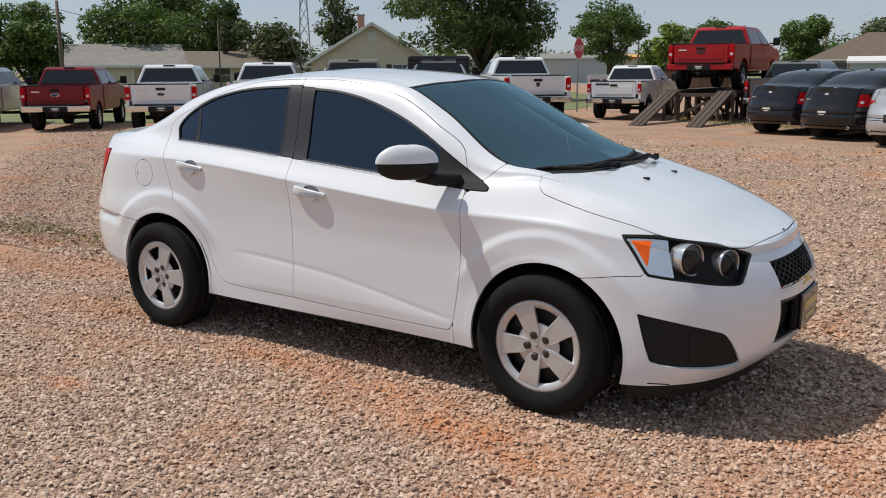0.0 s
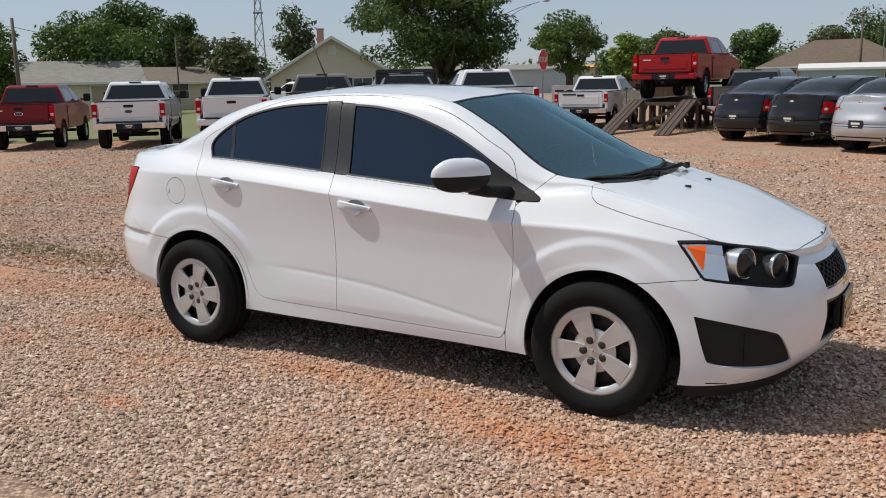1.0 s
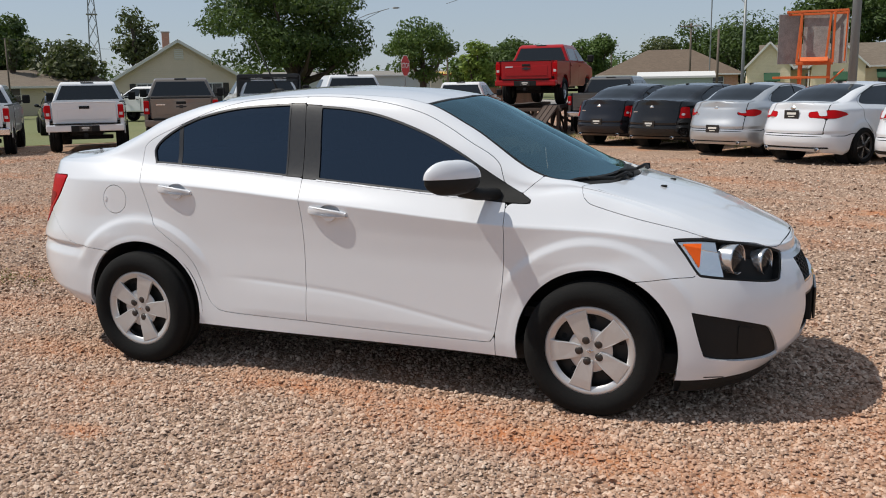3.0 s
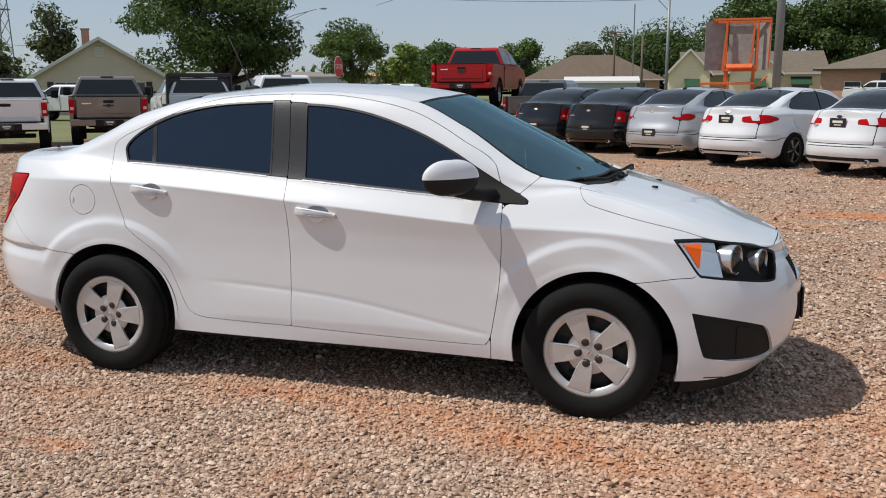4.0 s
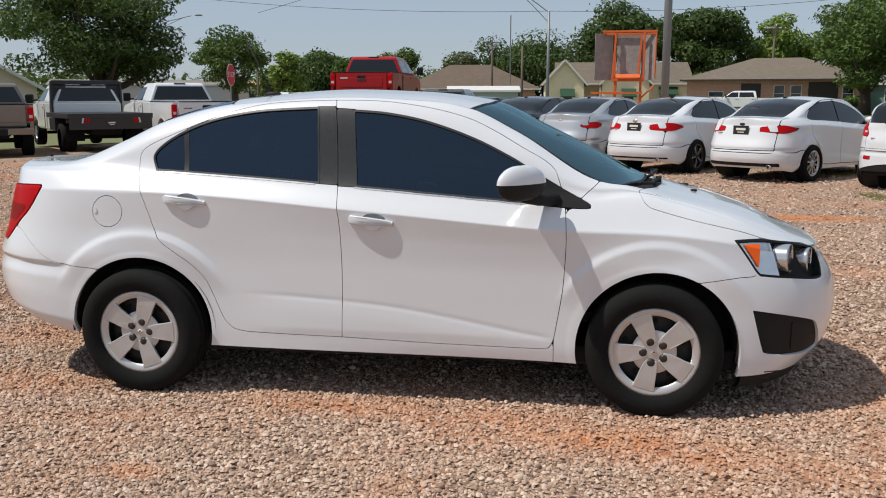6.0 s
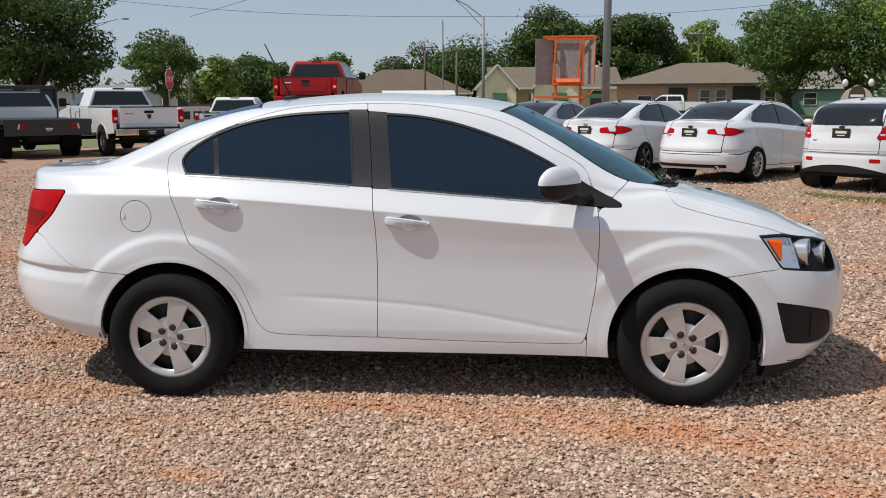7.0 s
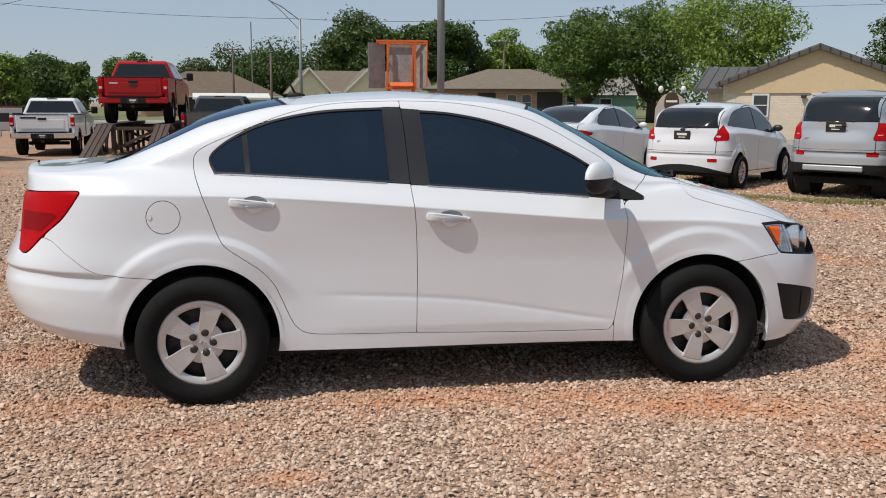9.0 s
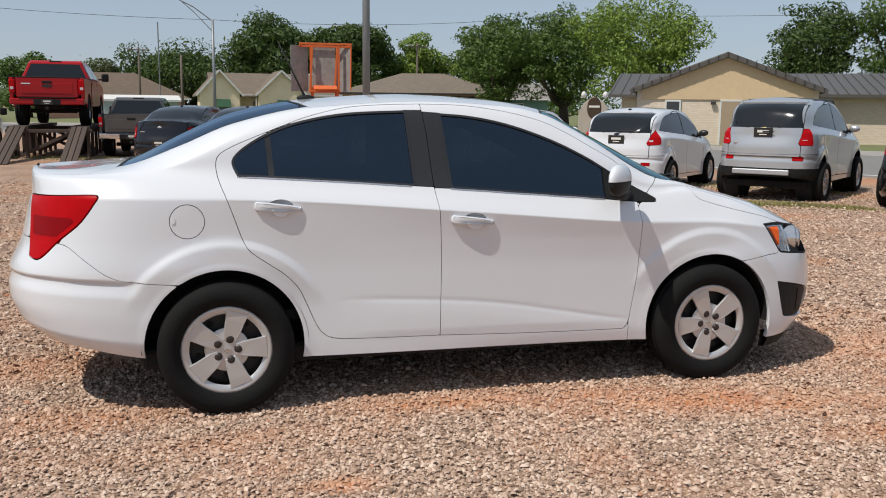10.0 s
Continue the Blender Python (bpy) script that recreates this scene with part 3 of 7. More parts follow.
        hood_x = makima([0, .1, .41, .63, .8], [1.34, 1.333, 1.273, 1.18, 1.12], y)
        f_hood = np.maximum(hood_z - z, hood_x - x)
        screen_top = .46 - .36 * y ** 2
        screen_v = makima([.2, .37, 1.05, 1.3], [V_GUTTER + .005, V_GUTTER + .005, V_GUTTER - .035, V_GUTTER - .035], x)
        f_screen = np.maximum.reduce([screen_v - vv, x - (hood_x - .078), screen_top - x])
        f_cowl = np.maximum.reduce([screen_v - vv, (hood_x - .078) - x, x - hood_x])
        back_top = -.90 + .25 * y ** 2
        back_low = -1.735 - .05 * y ** 2
        back_v = makima([-1.8, -1.72, -1.3, -.8], [V_GUTTER + .01, V_GUTTER + .01, V_GUTTER + .02, V_GUTTER + .03], x)
        f_back = np.maximum.reduce([back_v - vv, back_low - x, x - back_top])
        f_roof = np.maximum.reduce([V_GUTTER - vv, x - screen_top, back_top - x])
        boot_v = makima([-2.2, -2.0, -1.75, -1.6], [V_BELT + .06, V_BELT + .10, V_GUTTER - .01, V_GUTTER], x)
        f_boot = np.maximum.reduce([boot_v - vv, x - back_low])
        bump_z = makima([-2.3, -2.09, -1.972, -1.868, -1.773, -1.708, -1.525, -1.4], [.82, .82, .806, .733, .667, .646, .628, .62], x)
        f_rbump = np.maximum.reduce([z - bump_z, x + 1.4, -f_tail])
        nose_z = makima([1.40, 1.461, 1.592, 1.698, 1.72, 1.76, 2.2], [.638, .642, .661, .669, .70, .84, .86], x)
        f_fbump = np.maximum.reduce([z - nose_z, -f_head, -f_hood, 1.36 - x])
        post_line = (z - 1.02) - (x - .928) * .89          # seam from the mirror foot up to the screen
        f_fend = np.maximum.reduce([-f_fd, -f_lf, -f_hood, -f_fbump, -f_head, .80 - x, post_line * .75, -f_screen, -f_cowl])

        grille_hole = np.maximum(np.abs(z - .645) - .055, y - .315)
        mouth = np.maximum(np.abs(z - .448) - (.088 + .02 * y), y - .33)
        return (f_rd, f_fd, f_lr, f_lf, f_pr, f_pf, cut_r, cut_f, f_tail, f_head, f_fog, f_lid, arch_f, arch_r, arch, f_hood, f_screen, f_cowl, f_back, f_roof, f_boot, f_rbump, f_fbump, f_fend, grille_hole, mouth)

    (f_rd, f_fd, f_lr, f_lf, f_pr, f_pf, cut_r, cut_f, f_tail, f_head, f_fog, f_lid, arch_f, arch_r, arch, f_hood, f_screen, f_cowl, f_back, f_roof, f_boot, f_rbump, f_fbump, f_fend, grille_hole, mouth) = lay(x, y, z, vv)
    grid2, uu2, vv2, nn2 = skin(820, 360)
    fine = Skin(grid2, nn2)
    F = dict(zip("f_rd f_fd f_lr f_lf f_pr f_pf cut_r cut_f f_tail f_head f_fog f_lid arch_f arch_r arch f_hood f_screen f_cowl f_back f_roof f_boot f_rbump f_fbump f_fend grille_hole mouth".split(), lay(fine.x, fine.y, fine.z, vv2)))
    fx, fy, fz = fine.x, fine.y, fine.z

    def small(name, field, mat, off=0.0, depth=0.012, side="right", label="", under=None):
        return part(name, fine.cut(field, off, depth, side), mat, under or car, label)

    def panel(name, field, mat, off=0.0, depth=0.012, side="right", label="", under=None):
        return part(name, sk.cut(field + (gap if depth else 0), off, depth, side), mat, under or car, label)

    def cup_of(px, pz):
        """Signed distance to the finger cups behind the two handles."""
        d = np.minimum.reduce([np.hypot((px - hx - .012) / .056, (pz - hz - .006) / .031) - 1 for hx, hz in HANDLES]) * .031
        return np.where(pz < 1.1, d, 1.0)

    # dark under-layer that shows in the joints, open at the wheels and windows
    open_ = np.minimum.reduce([f_lr, f_lf, f_screen, f_back, f_head - .01, f_fog - .01, grille_hole - .01, mouth - .01, cup_of(x, z) - .02])
    shell = np.maximum.reduce([arch, -open_ - .012])
    panel("inner_shell", shell, BLACK_VOID, -.014, 0, "both", "black inner body shell")

    for side in ("right", "left"):
        small("front_door", np.maximum.reduce([F["f_fd"], -F["cut_f"], -cup_of(fx, fz)]) + gap, WHITE_PAINT, side=side)
        small("rear_door", np.maximum.reduce([F["f_rd"], -F["cut_r"], F["arch"], -cup_of(fx, fz)]) + gap, WHITE_PAINT, side=side)
        panel("front_fender", np.maximum.reduce([f_fend, arch]), WHITE_PAINT, side=side)
        rest = np.maximum.reduce([-f_rd, -f_fd, -f_hood, -f_screen, -f_cowl, -f_back, -f_roof, -f_boot, -f_rbump, -f_tail, -f_fbump, -f_fend, -f_lf, -f_head, -f_lid, arch])
        panel("side_frame", rest, WHITE_PAINT, side=side)
        panel("fuel_lid", f_lid, WHITE_PAINT, side=side)
        small("lid_notch", np.maximum(np.hypot((fx + 1.487) * 1.3, fz - .915) - .014, -1.503 - fx), WHITE_PAINT, .003, .006, side)
        panel("front_window", np.maximum(f_lf + .006, x - .665), TINT_GLASS, -.007, 0, side, "dark tinted front door glass")
        divider = np.abs(x + 1.040 - (z - 1.2) * -.08) - .013
        panel("rear_window", np.maximum.reduce([f_lr + .006, -divider]), TINT_GLASS, -.007, 0, side, "dark tinted rear door glass")
        small("window_divider", np.maximum(np.abs(fx + 1.040 - (fz - 1.2) * -.08) - .013, F["f_lr"] + .004), BLACK_TRIM, -.005, .012, side)
        panel("pillar_trim", f_pr, BLACK_TRIM, -.001, .012, side)
        panel("pillar_trim", f_pf, BLACK_TRIM, -.001, .012, side)
        panel("mirror_foot", np.maximum(f_lf, .668 - x), BLACK_PLASTIC, .003, .014, side)
        small("window_seal", np.maximum.reduce([F["f_lf"], -(F["f_lf"] + .009), fx - .67]), BLACK_TRIM, .0008, .012, side)
        small("window_seal", np.maximum(F["f_lr"], -(F["f_lr"] + .009)), BLACK_TRIM, .0008, .012, side)
        # added strip at the windows' foot: the door's sunlit edge as bright metal
        small("window_strip", np.maximum.reduce([-F["f_lf"], F["f_lf"] - .0065, fz - 1.05, fx - .66]), ALLOY, .002, .006, side, "thin bright line for the sunlit door edge")
        small("window_strip", np.maximum.reduce([-F["f_lr"], F["f_lr"] - .0065, fz - 1.108, fx + .36]), ALLOY, .002, .006, side, "thin bright line for the sunlit door edge")
        # tail lamp: deep red outside, paler lamp within
        tl = panel("tail_lamp", f_tail + .003, TAIL_RED, .004, .03, side, "red tail lamp")
        panel("lamp_band", np.maximum.reduce([f_tail + .022, z - .93, -(z - .84)]), TAIL_DEEP, .0055, .004, side, under=tl)
        # head lamp: black bowl, amber and clear section, two round lamps
        hl = panel("head_lamp", f_head, BLACK_PLASTIC, -.035, 0, side, "black head-lamp bowl")
        rim = np.maximum(F["f_head"] + .001, -(F["f_head"] + .008))
        small("lamp_rim", rim, BLACK_PLASTIC, -.001, .05, side, under=hl)
        cover = np.maximum(f_head + .011, x - 1.80 - .3 * (.75 - z))
        small("lamp_reflector", np.maximum(F["f_head"] + .010, fx - 1.80 - .3 * (.75 - fz)), LAMP_MIRROR, -.010, .02, side, "mirror-bright lamp section", under=hl)
        amber = np.maximum.reduce([F["f_head"] + .021, fx - 1.722 - .02 * (fz - .75), fz - .818])
        panel("lamp_cover", np.maximum(cover, -(np.maximum.reduce([f_head + .021, x - 1.722 - .02 * (z - .75), z - .818]))), CLEAR_LENS, -.001, 0, side, under=hl)
        small("side_reflector", amber, AMBER, -.0005, .010, side, "amber side reflector", under=hl)
        flip = Matrix.Diagonal((1, 1 if side == "right" else -1, 1, 1))
        for (lx, ly, lz), r in (((1.856, -.618, .737), .066), ((1.972, -.497, .712), .058)):
            aim = Vector((1.0, -.42, .02)).to_track_quat("Y", "Z").to_matrix().to_4x4()
            m = flip @ Matrix.Translation((lx, ly, lz)) @ aim
            lamp = part("round_lamp", moved(lathe([(r * .86, -.03), (r * .97, .018), (r, .022), (r * 1.0, .012), (r * .98, -.05)], 40), m), LAMP_DRUM, hl, "round head lamp in a bright ring", True)
            part("lamp_bowl", moved(lathe([(0, -.04), (r * .4, -.036), (r * .8, -.012), (r * .9, .010)], 32), m), LAMP_BOWL, lamp, "", True)
            part("lamp_lens", moved(lathe([(0, .022), (r * .5, .020), (r * .92, .013)], 32), m), CLEAR_LENS, lamp, "", True)
        # fog-lamp bezel
        fb = panel("fog_bezel", f_fog + .001, BLACK_PLASTIC, -.012, .03, side, "black blank fog-lamp bezel")
        panel("bezel_step", np.maximum.reduce([f_fog + .022, np.abs(x - 1.93) - .035]), BLACK_PLASTIC, -.008, .012, side, under=fb)
        # door handles
        for hx, hz in HANDLES:
            near = np.argmin((x - hx) ** 2 + (z - hz) ** 2 + (y < .5) * 9)
            ny = nn.reshape(-1, 3)[near]
            hy = y.ravel()[near] + .008
            tilt = Matrix.Rotation(radians(4.5), 4, "Y")
            bar = slab(rounded([(-.104, -.020), (-.104, -.020), (-.109, 0), (-.104, .021), (-.104, .021), (0, .020), (.098, .012), (.108, 0), (.102, -.014), (0, -.021)], 4).tolist(), .018, "XZ", -.018, bevel=.005)
            for q in bar.verts:
                q.co.y += 1.3 * q.co.x ** 2
            m = flip @ Matrix.Translation((hx, -hy, hz)) @ tilt
            h = part("door_handle", moved(bar, m), WHITE_PAINT, car, "white pull door handle", True)
            tongue = slab([(.041 * math.cos(a), -.010 + .034 * math.sin(a)) for a in np.linspace(math.pi, 2 * math.pi, 14)], .010, "XZ", -.009, bevel=.003)
            part("handle_tongue", moved(tongue, flip @ Matrix.Translation((hx + .010, -hy, hz)) @ tilt), WHITE_PAINT, h)
            cup = ball((.0575, .022, .0325), (0, 0, 0), 36, 20)
            bmesh.ops.bisect_plane(cup, geom=cup.verts[:] + cup.edges[:] + cup.faces[:], plane_co=(0, 0, 0), plane_no=(0, 1, 0), clear_inner=True)
            lean = Matrix.Rotation(math.atan2(ny[2], -ny[1]), 4, "X")
            part("handle_cup", moved(cup, flip @ Matrix.Translation((hx + .012, -hy + .0085, hz + .006)) @ lean), WHITE_PAINT, h, "finger cup behind the handle", True)
        # door mirror
        def shell_of(zlo, zhi, grow):
            bm = ball((.062 + grow, .108 + grow, .086 + grow), u=40, v=28)
            for q in bm.verts:
                sq = max(abs(q.co.y) / .108, abs(q.co.z) / .086)      # squarer than a ball, cut flat behind the glass
                q.co.y *= 1 + .10 * (abs(q.co.z) / .086) * sq
                q.co.z *= (1 + .12 * (abs(q.co.y) / .108) * sq) * (1 - .20 * (q.co.z < 0))
                q.co.x = max(q.co.x, -.034) + .74 * q.co.y
            geom = bm.verts[:] + bm.edges[:] + bm.faces[:]
            bmesh.ops.bisect_plane(bm, geom=geom, plane_co=(0, 0, zlo), plane_no=(0, 0, 1), clear_inner=True)
            geom = bm.verts[:] + bm.edges[:] + bm.faces[:]
            bmesh.ops.bisect_plane(bm, geom=geom, plane_co=(0, 0, zhi), plane_no=(0, 0, 1), clear_outer=True)
            return bm
        m = flip @ Matrix.Translation((.648, -.905, 1.085))
        mir = part("door_mirror", moved(shell_of(-.2, .014, 0), m), BLACK_PLASTIC, car, "door mirror with a white cap and black lower shell", True)
        part("mirror_cap", moved(shell_of(.008, .2, .003), m), WHITE_PAINT, mir, "", True)
        part("mirror_glass", moved(ball((.004, .100, .055), (0, 0, 0), 20, 12), m @ Matrix.Translation((-.035, 0, .006)) @ Matrix.Rotation(radians(-36.5), 4, "Z")), CHROME, mir, "", True)
        arm = tube([(.66, -.84, 1.035), (.72, -.78, 1.01), (.80, -.70, 1.0)], [.035, .03, .028], 12)
        part("mirror_arm", moved(arm, flip), BLACK_PLASTIC, mir, "", True)
        # wheels and wheel houses
        for hub, spin in ((HUB_F, 40), (HUB_R, 2)):
            base = Matrix.Translation((hub, -.718, HUB_Z)) if side == "right" else Matrix.Translation((hub, .718, HUB_Z)) @ Matrix.Rotation(math.pi, 4, "Z")
            wheel_parts(car, base, .316, .195, .205, "cover", turn=spin, steps=72)
            house = lathe([(.385, 0), (.372, .26), (.05, .28)], 40)
            mh = flip @ Matrix.Translation((hub, -.755, HUB_Z + .0))
            bmesh.ops.bisect_plane(house, geom=house.verts[:] + house.edges[:] + house.faces[:], plane_co=(0, 0, -.02), plane_no=(0, 0, 1), clear_inner=True)
            part("wheel_house", moved(house, mh), BLACK_VOID, car, "black wheel-arch liner")

    panel("hood", f_hood, WHITE_PAINT, 0, .014, "both")
    panel("roof", f_roof, WHITE_PAINT, 0, .014, "both")
    panel("boot_lid", f_boot, WHITE_PAINT, 0, .014, "both")
    panel("windscreen", f_screen + .004, SCREEN_GLASS, -.003, 0, "both", "blue-green tinted windscreen")
    small("screen_seal", np.maximum(F["f_screen"], -(F["f_screen"] + .014)), BLACK_PLASTIC, -.0015, .01, "both")
    panel("cowl", f_cowl, BLACK_PLASTIC, -.022, 0, "both", "black wiper cowl")
    panel("rear_screen", f_back + .004, TINT_GLASS, -.003, 0, "both", "dark tinted rear window")
    small("rear_seal", np.maximum(F["f_back"], -(F["f_back"] + .016)), BLACK_PLASTIC, -.0015, .01, "both")
    small("front_bumper", np.maximum.reduce([F["f_fbump"], F["arch"], -F["f_fog"], -F["grille_hole"], -F["mouth"]]) + gap, WHITE_PAINT, 0, .02, "both")
    panel("rear_bumper", np.maximum.reduce([f_rbump, arch]), WHITE_PAINT, 0, .02, "both")

    # grille mesh, badge bar, dealer plate, black chin
    gr = panel("grille", grille_hole + .001, BLACK_PLASTIC, -.035, 0, "both", "black honeycomb grille")
    wires = np.minimum(np.abs(((fz * 1.0 + fy * .55) * 32) % 1 - .5), np.abs(((fz * 1.0 - fy * .55) * 32) % 1 - .5)) / 32 - .004
    for sd in ("right", "left"):
        small("grille_mesh", np.maximum(F["grille_hole"], wires), BLACK_PLASTIC, -.014, .01, sd, under=gr)
        small("grille_ring", np.maximum.reduce([F["grille_hole"], -(F["grille_hole"] + .008), fz - .5985]), CHROME, -.002, .02, sd, under=gr)
    panel("intake", mouth + .001, BLACK_PLASTIC, -.045, 0, "both", "black lower air intake")
    small("intake_rim", np.maximum(F["mouth"], -(F["mouth"] + .012)), BLACK_TRIM, -.004, .04, "both")
    badge = slab([(-.085, -.012), (-.03, -.012), (-.03, -.03), (.03, -.03), (.03, -.012), (.085, -.012), (.085, .012), (.03, .012), (.03, .03), (-.03, .03), (-.03, .012), (-.085, .012)], .014, "YZ", 2.182, bevel=.004)
    part("front_badge", moved(badge, Matrix.Translation((0, 0, .565))), BADGE_GOLD, car, "gold cross-shaped badge")
    pl = part("front_plate", box((.014, .305, .155), (2.206, 0, .455), .006), PLATE_BLACK, car, "black dealer plate with gold print")
    part("plate_bracket", box((.035, .31, .165), (2.180, 0, .452), .01), BLACK_PLASTIC, pl)
    part("plate_print", box((.004, .22, .035), (2.214, 0, .475), .001), PLATE_GOLD, pl, "row of gold lettering as a bar")
    part("plate_print", box((.004, .16, .02), (2.214, 0, .42), .001), PLATE_GOLD, pl)
    lip = grid[:, 0][grid[:, 0, 0] > 1.675]
    rim_pts = [Vector(q) for q in lip] + [Vector((q[0], -q[1], q[2])) for q in lip[::-1]]
    bm = bmesh.new()
    rows = [[bm.verts.new((q.x * (1 - s_), q.y * (1 - s_ * 1.5), q.z + h_)) for q in rim_pts] for s_, h_ in ((.008, .03), (.012, -.03), (.020, -.062), (.032, -.062), (.028, .03))]
    for r0, r1 in zip(rows, rows[1:]):
        for i in range(len(rim_pts) - 1):
            bm.faces.new((r0[i], r0[i + 1], r1[i + 1], r1[i]))
    bmesh.ops.recalc_face_normals(bm, faces=bm.faces)
    part("chin_skirt", bm, BLACK_PLASTIC, car, "black rubber chin skirt")

    # under-body, so that no light passes beneath the doors
    part("under_body", box((3.3, 1.36, .10), (0, 0, .25), .02), BLACK_VOID, car)
    part("under_body_tail", box((.6, 1.10, .1), (-1.65, 0, .40), .02), BLACK_VOID, car)
    part("exhaust", tube([(-1.4, -.35, .24), (-1.95, -.42, .30)], .028, 12), STEEL_BLACK, car)

    # wipers, washer jets, aerial
    for pts in (((1.315, -.10, 1.044), (1.27, -.33, 1.050), (1.19, -.52, 1.066)), ((1.325, .38, 1.04), (1.30, .1, 1.055), (1.26, -.12, 1.064))):
        wp = part("wiper", tube([pts[0], ((pts[0][0] + pts[1][0]) / 2 + .02, (pts[0][1] + pts[1][1]) / 2, 1.068), pts[1]], [.012, .009, .006], 8), BLACK_PLASTIC, car, "black windscreen wiper", True)
        part("wiper_blade", tube([(pts[1][0] + .012, pts[1][1] + .2, pts[1][2] - .004), pts[1], pts[2]], .008, 8), BLACK_PLASTIC, wp, "", True)
        part("wiper_pivot", lathe([(0, .03), (.014, .028), (.016, 0)], 12, "Z"), BLACK_PLASTIC, wp).location = (pts[0][0], pts[0][1], 1.035)
    for jy in (-.165, .20):
        part("washer_jet", box((.032, .018, .012), (1.488, jy, .999 if jy < 0 else .995), .005), BLACK_PLASTIC, car, "small black washer jet")
    ant = part("aerial", tube([(-.80, 0, 1.485), (-.83, 0, 1.545), (-.945, 0, 1.785)], [.008, .005, .0035], 8), BLACK_PLASTIC, car, "short black roof aerial", True)
    part("aerial_base", ball((.05, .022, .018), (-.80, 0, 1.486), 16, 10), BLACK_PLASTIC, ant, "", True)

    # cabin: floor, seats, dashboard and wheel, dim behind the tinted glass
    part("cabin_floor", box((2.6, 1.2, .05), (-.1, 0, .42)), SEAT_CLOTH, car)
    part("dashboard", box((.45, 1.15, .25), (.88, 0, .86), .08), BLACK_PLASTIC, car)
    for sx, sy in ((.05, -.34), (.05, .34), (-.78, -.32), (-.78, .32)):
        seat = part("seat", box((.5, .48, .18), (sx + .02, sy, .58), .06), SEAT_CLOTH, car, "dark cloth seat")
        part("seat_back", box((.14, .46, .58), (sx - .27, sy, .88), .06, Matrix.Rotation(radians(-14), 3, "Y")), SEAT_CLOTH, seat)
        part("headrest", box((.09, .26, .17), (sx - .36, sy, 1.25), .04), SEAT_CLOTH, seat)
    sw = lathe([(.180 + .014 * math.cos(a), .014 * math.sin(a)) for a in np.linspace(0, 2 * math.pi, 9)], 36, "X")
    part("steering_wheel", moved(sw, Matrix.Translation((.50, .34, .97)) @ Matrix.Rotation(radians(22), 4, "Y")), BLACK_PLASTIC, car, "", True)
    # a scraped patch on the rear quarter and on the bumper's lower edge
    scuff = slab([(-.016, .014), (-.004, .004), (.012, -.012), (.008, -.016), (-.006, -.004), (-.018, .010)], .003, "XZ", 0)
    part("paint_chip", moved(scuff, Matrix.Translation((-2.005, -.634, .775)) @ Matrix.Rotation(radians(-38), 4, "Z")), BLACK_TRIM, car, "small chip down to the black plastic")
    part("bumper_scrape", moved(box((.09, .003, .005), (0, 0, 0), .001), Matrix.Translation((1.80, -.752, .232)) @ Matrix.Rotation(radians(24), 4, "Z")), BLACK_PLASTIC, car)
    return car


build_sedan()


# ---- ground ----
CLAY_SPOTS = ((1.05, -1.12, 1.5, .30, -14, 0.95), (-.2, -.88, .8, .18, -4, 0.85), (1.75, -1.75, .7, .20, -16, 0.67), (-1.25, -1.19, .75, .20, 8, 0.43), (-.87, -1.72, .20, .10, 0, 0.85),
              (-2.3, .15, .9, .35, 10, 0.67), (-3.5, -.2, 1.3, .45, 12, 0.67), (-2.6, -1.3, .8, .25, 10, 0.48), (3.7, 6.75, 1.15, .45, 0, 1.60), (6.4, 6.2, 1.2, .3, -15, 0.57), (-6.5, 4.0, 2.5, .8, 10, 0.48), (3.6, -.2, .9, .3, -10, 0.48), (8.3, 9.9, 1.6, .5, -40, 0.80), (-1.9, -.75, .9, .28, 6, 0.60), (2.2, -1.35, .8, .16, -18, 0.75))


def clay_mask(nt, v):
    """Where rusty clay has come up through the stones: broken spots and wide faint drifts."""
    wide = ramp(nt, noise_tex(nt, v, .55, 5, .6), ((.50, (0, 0, 0)), (.68, (.6, .6, .6))))
    total = wide
    for cx, cy, rx, ry, turn, amount in CLAY_SPOTS:
        mp = nt.nodes.new("ShaderNodeMapping")
        mp.vector_type = "TEXTURE"
        mp.inputs["Location"].default_value = (cx, cy, 0)
        mp.inputs["Rotation"].default_value = (0, 0, radians(turn))
        mp.inputs["Scale"].default_value = (rx, ry, 1)
        nt.links.new(v, mp.inputs["Vector"])
        ln = nt.nodes.new("ShaderNodeVectorMath")
        ln.operation = "LENGTH"
        nt.links.new(mp.outputs[0], ln.inputs[0])
        rg = nt.nodes.new("ShaderNodeMapRange")
        rg.inputs["From Min"].default_value, rg.inputs["From Max"].default_value = 1.15, .15
        rg.inputs["To Max"].default_value = amount
        nt.links.new(ln.outputs["Value"], rg.inputs["Value"])
        total = mixed(nt, 1.0, total, rg.outputs[0], "LIGHTEN")
    broken = ramp(nt, noise_tex(nt, v, 4.5, 5, .65), ((.33, (.42, .42, .42)), (.54, (1, 1, 1))))
    return mixed(nt, 1.0, total, broken, "MULTIPLY")


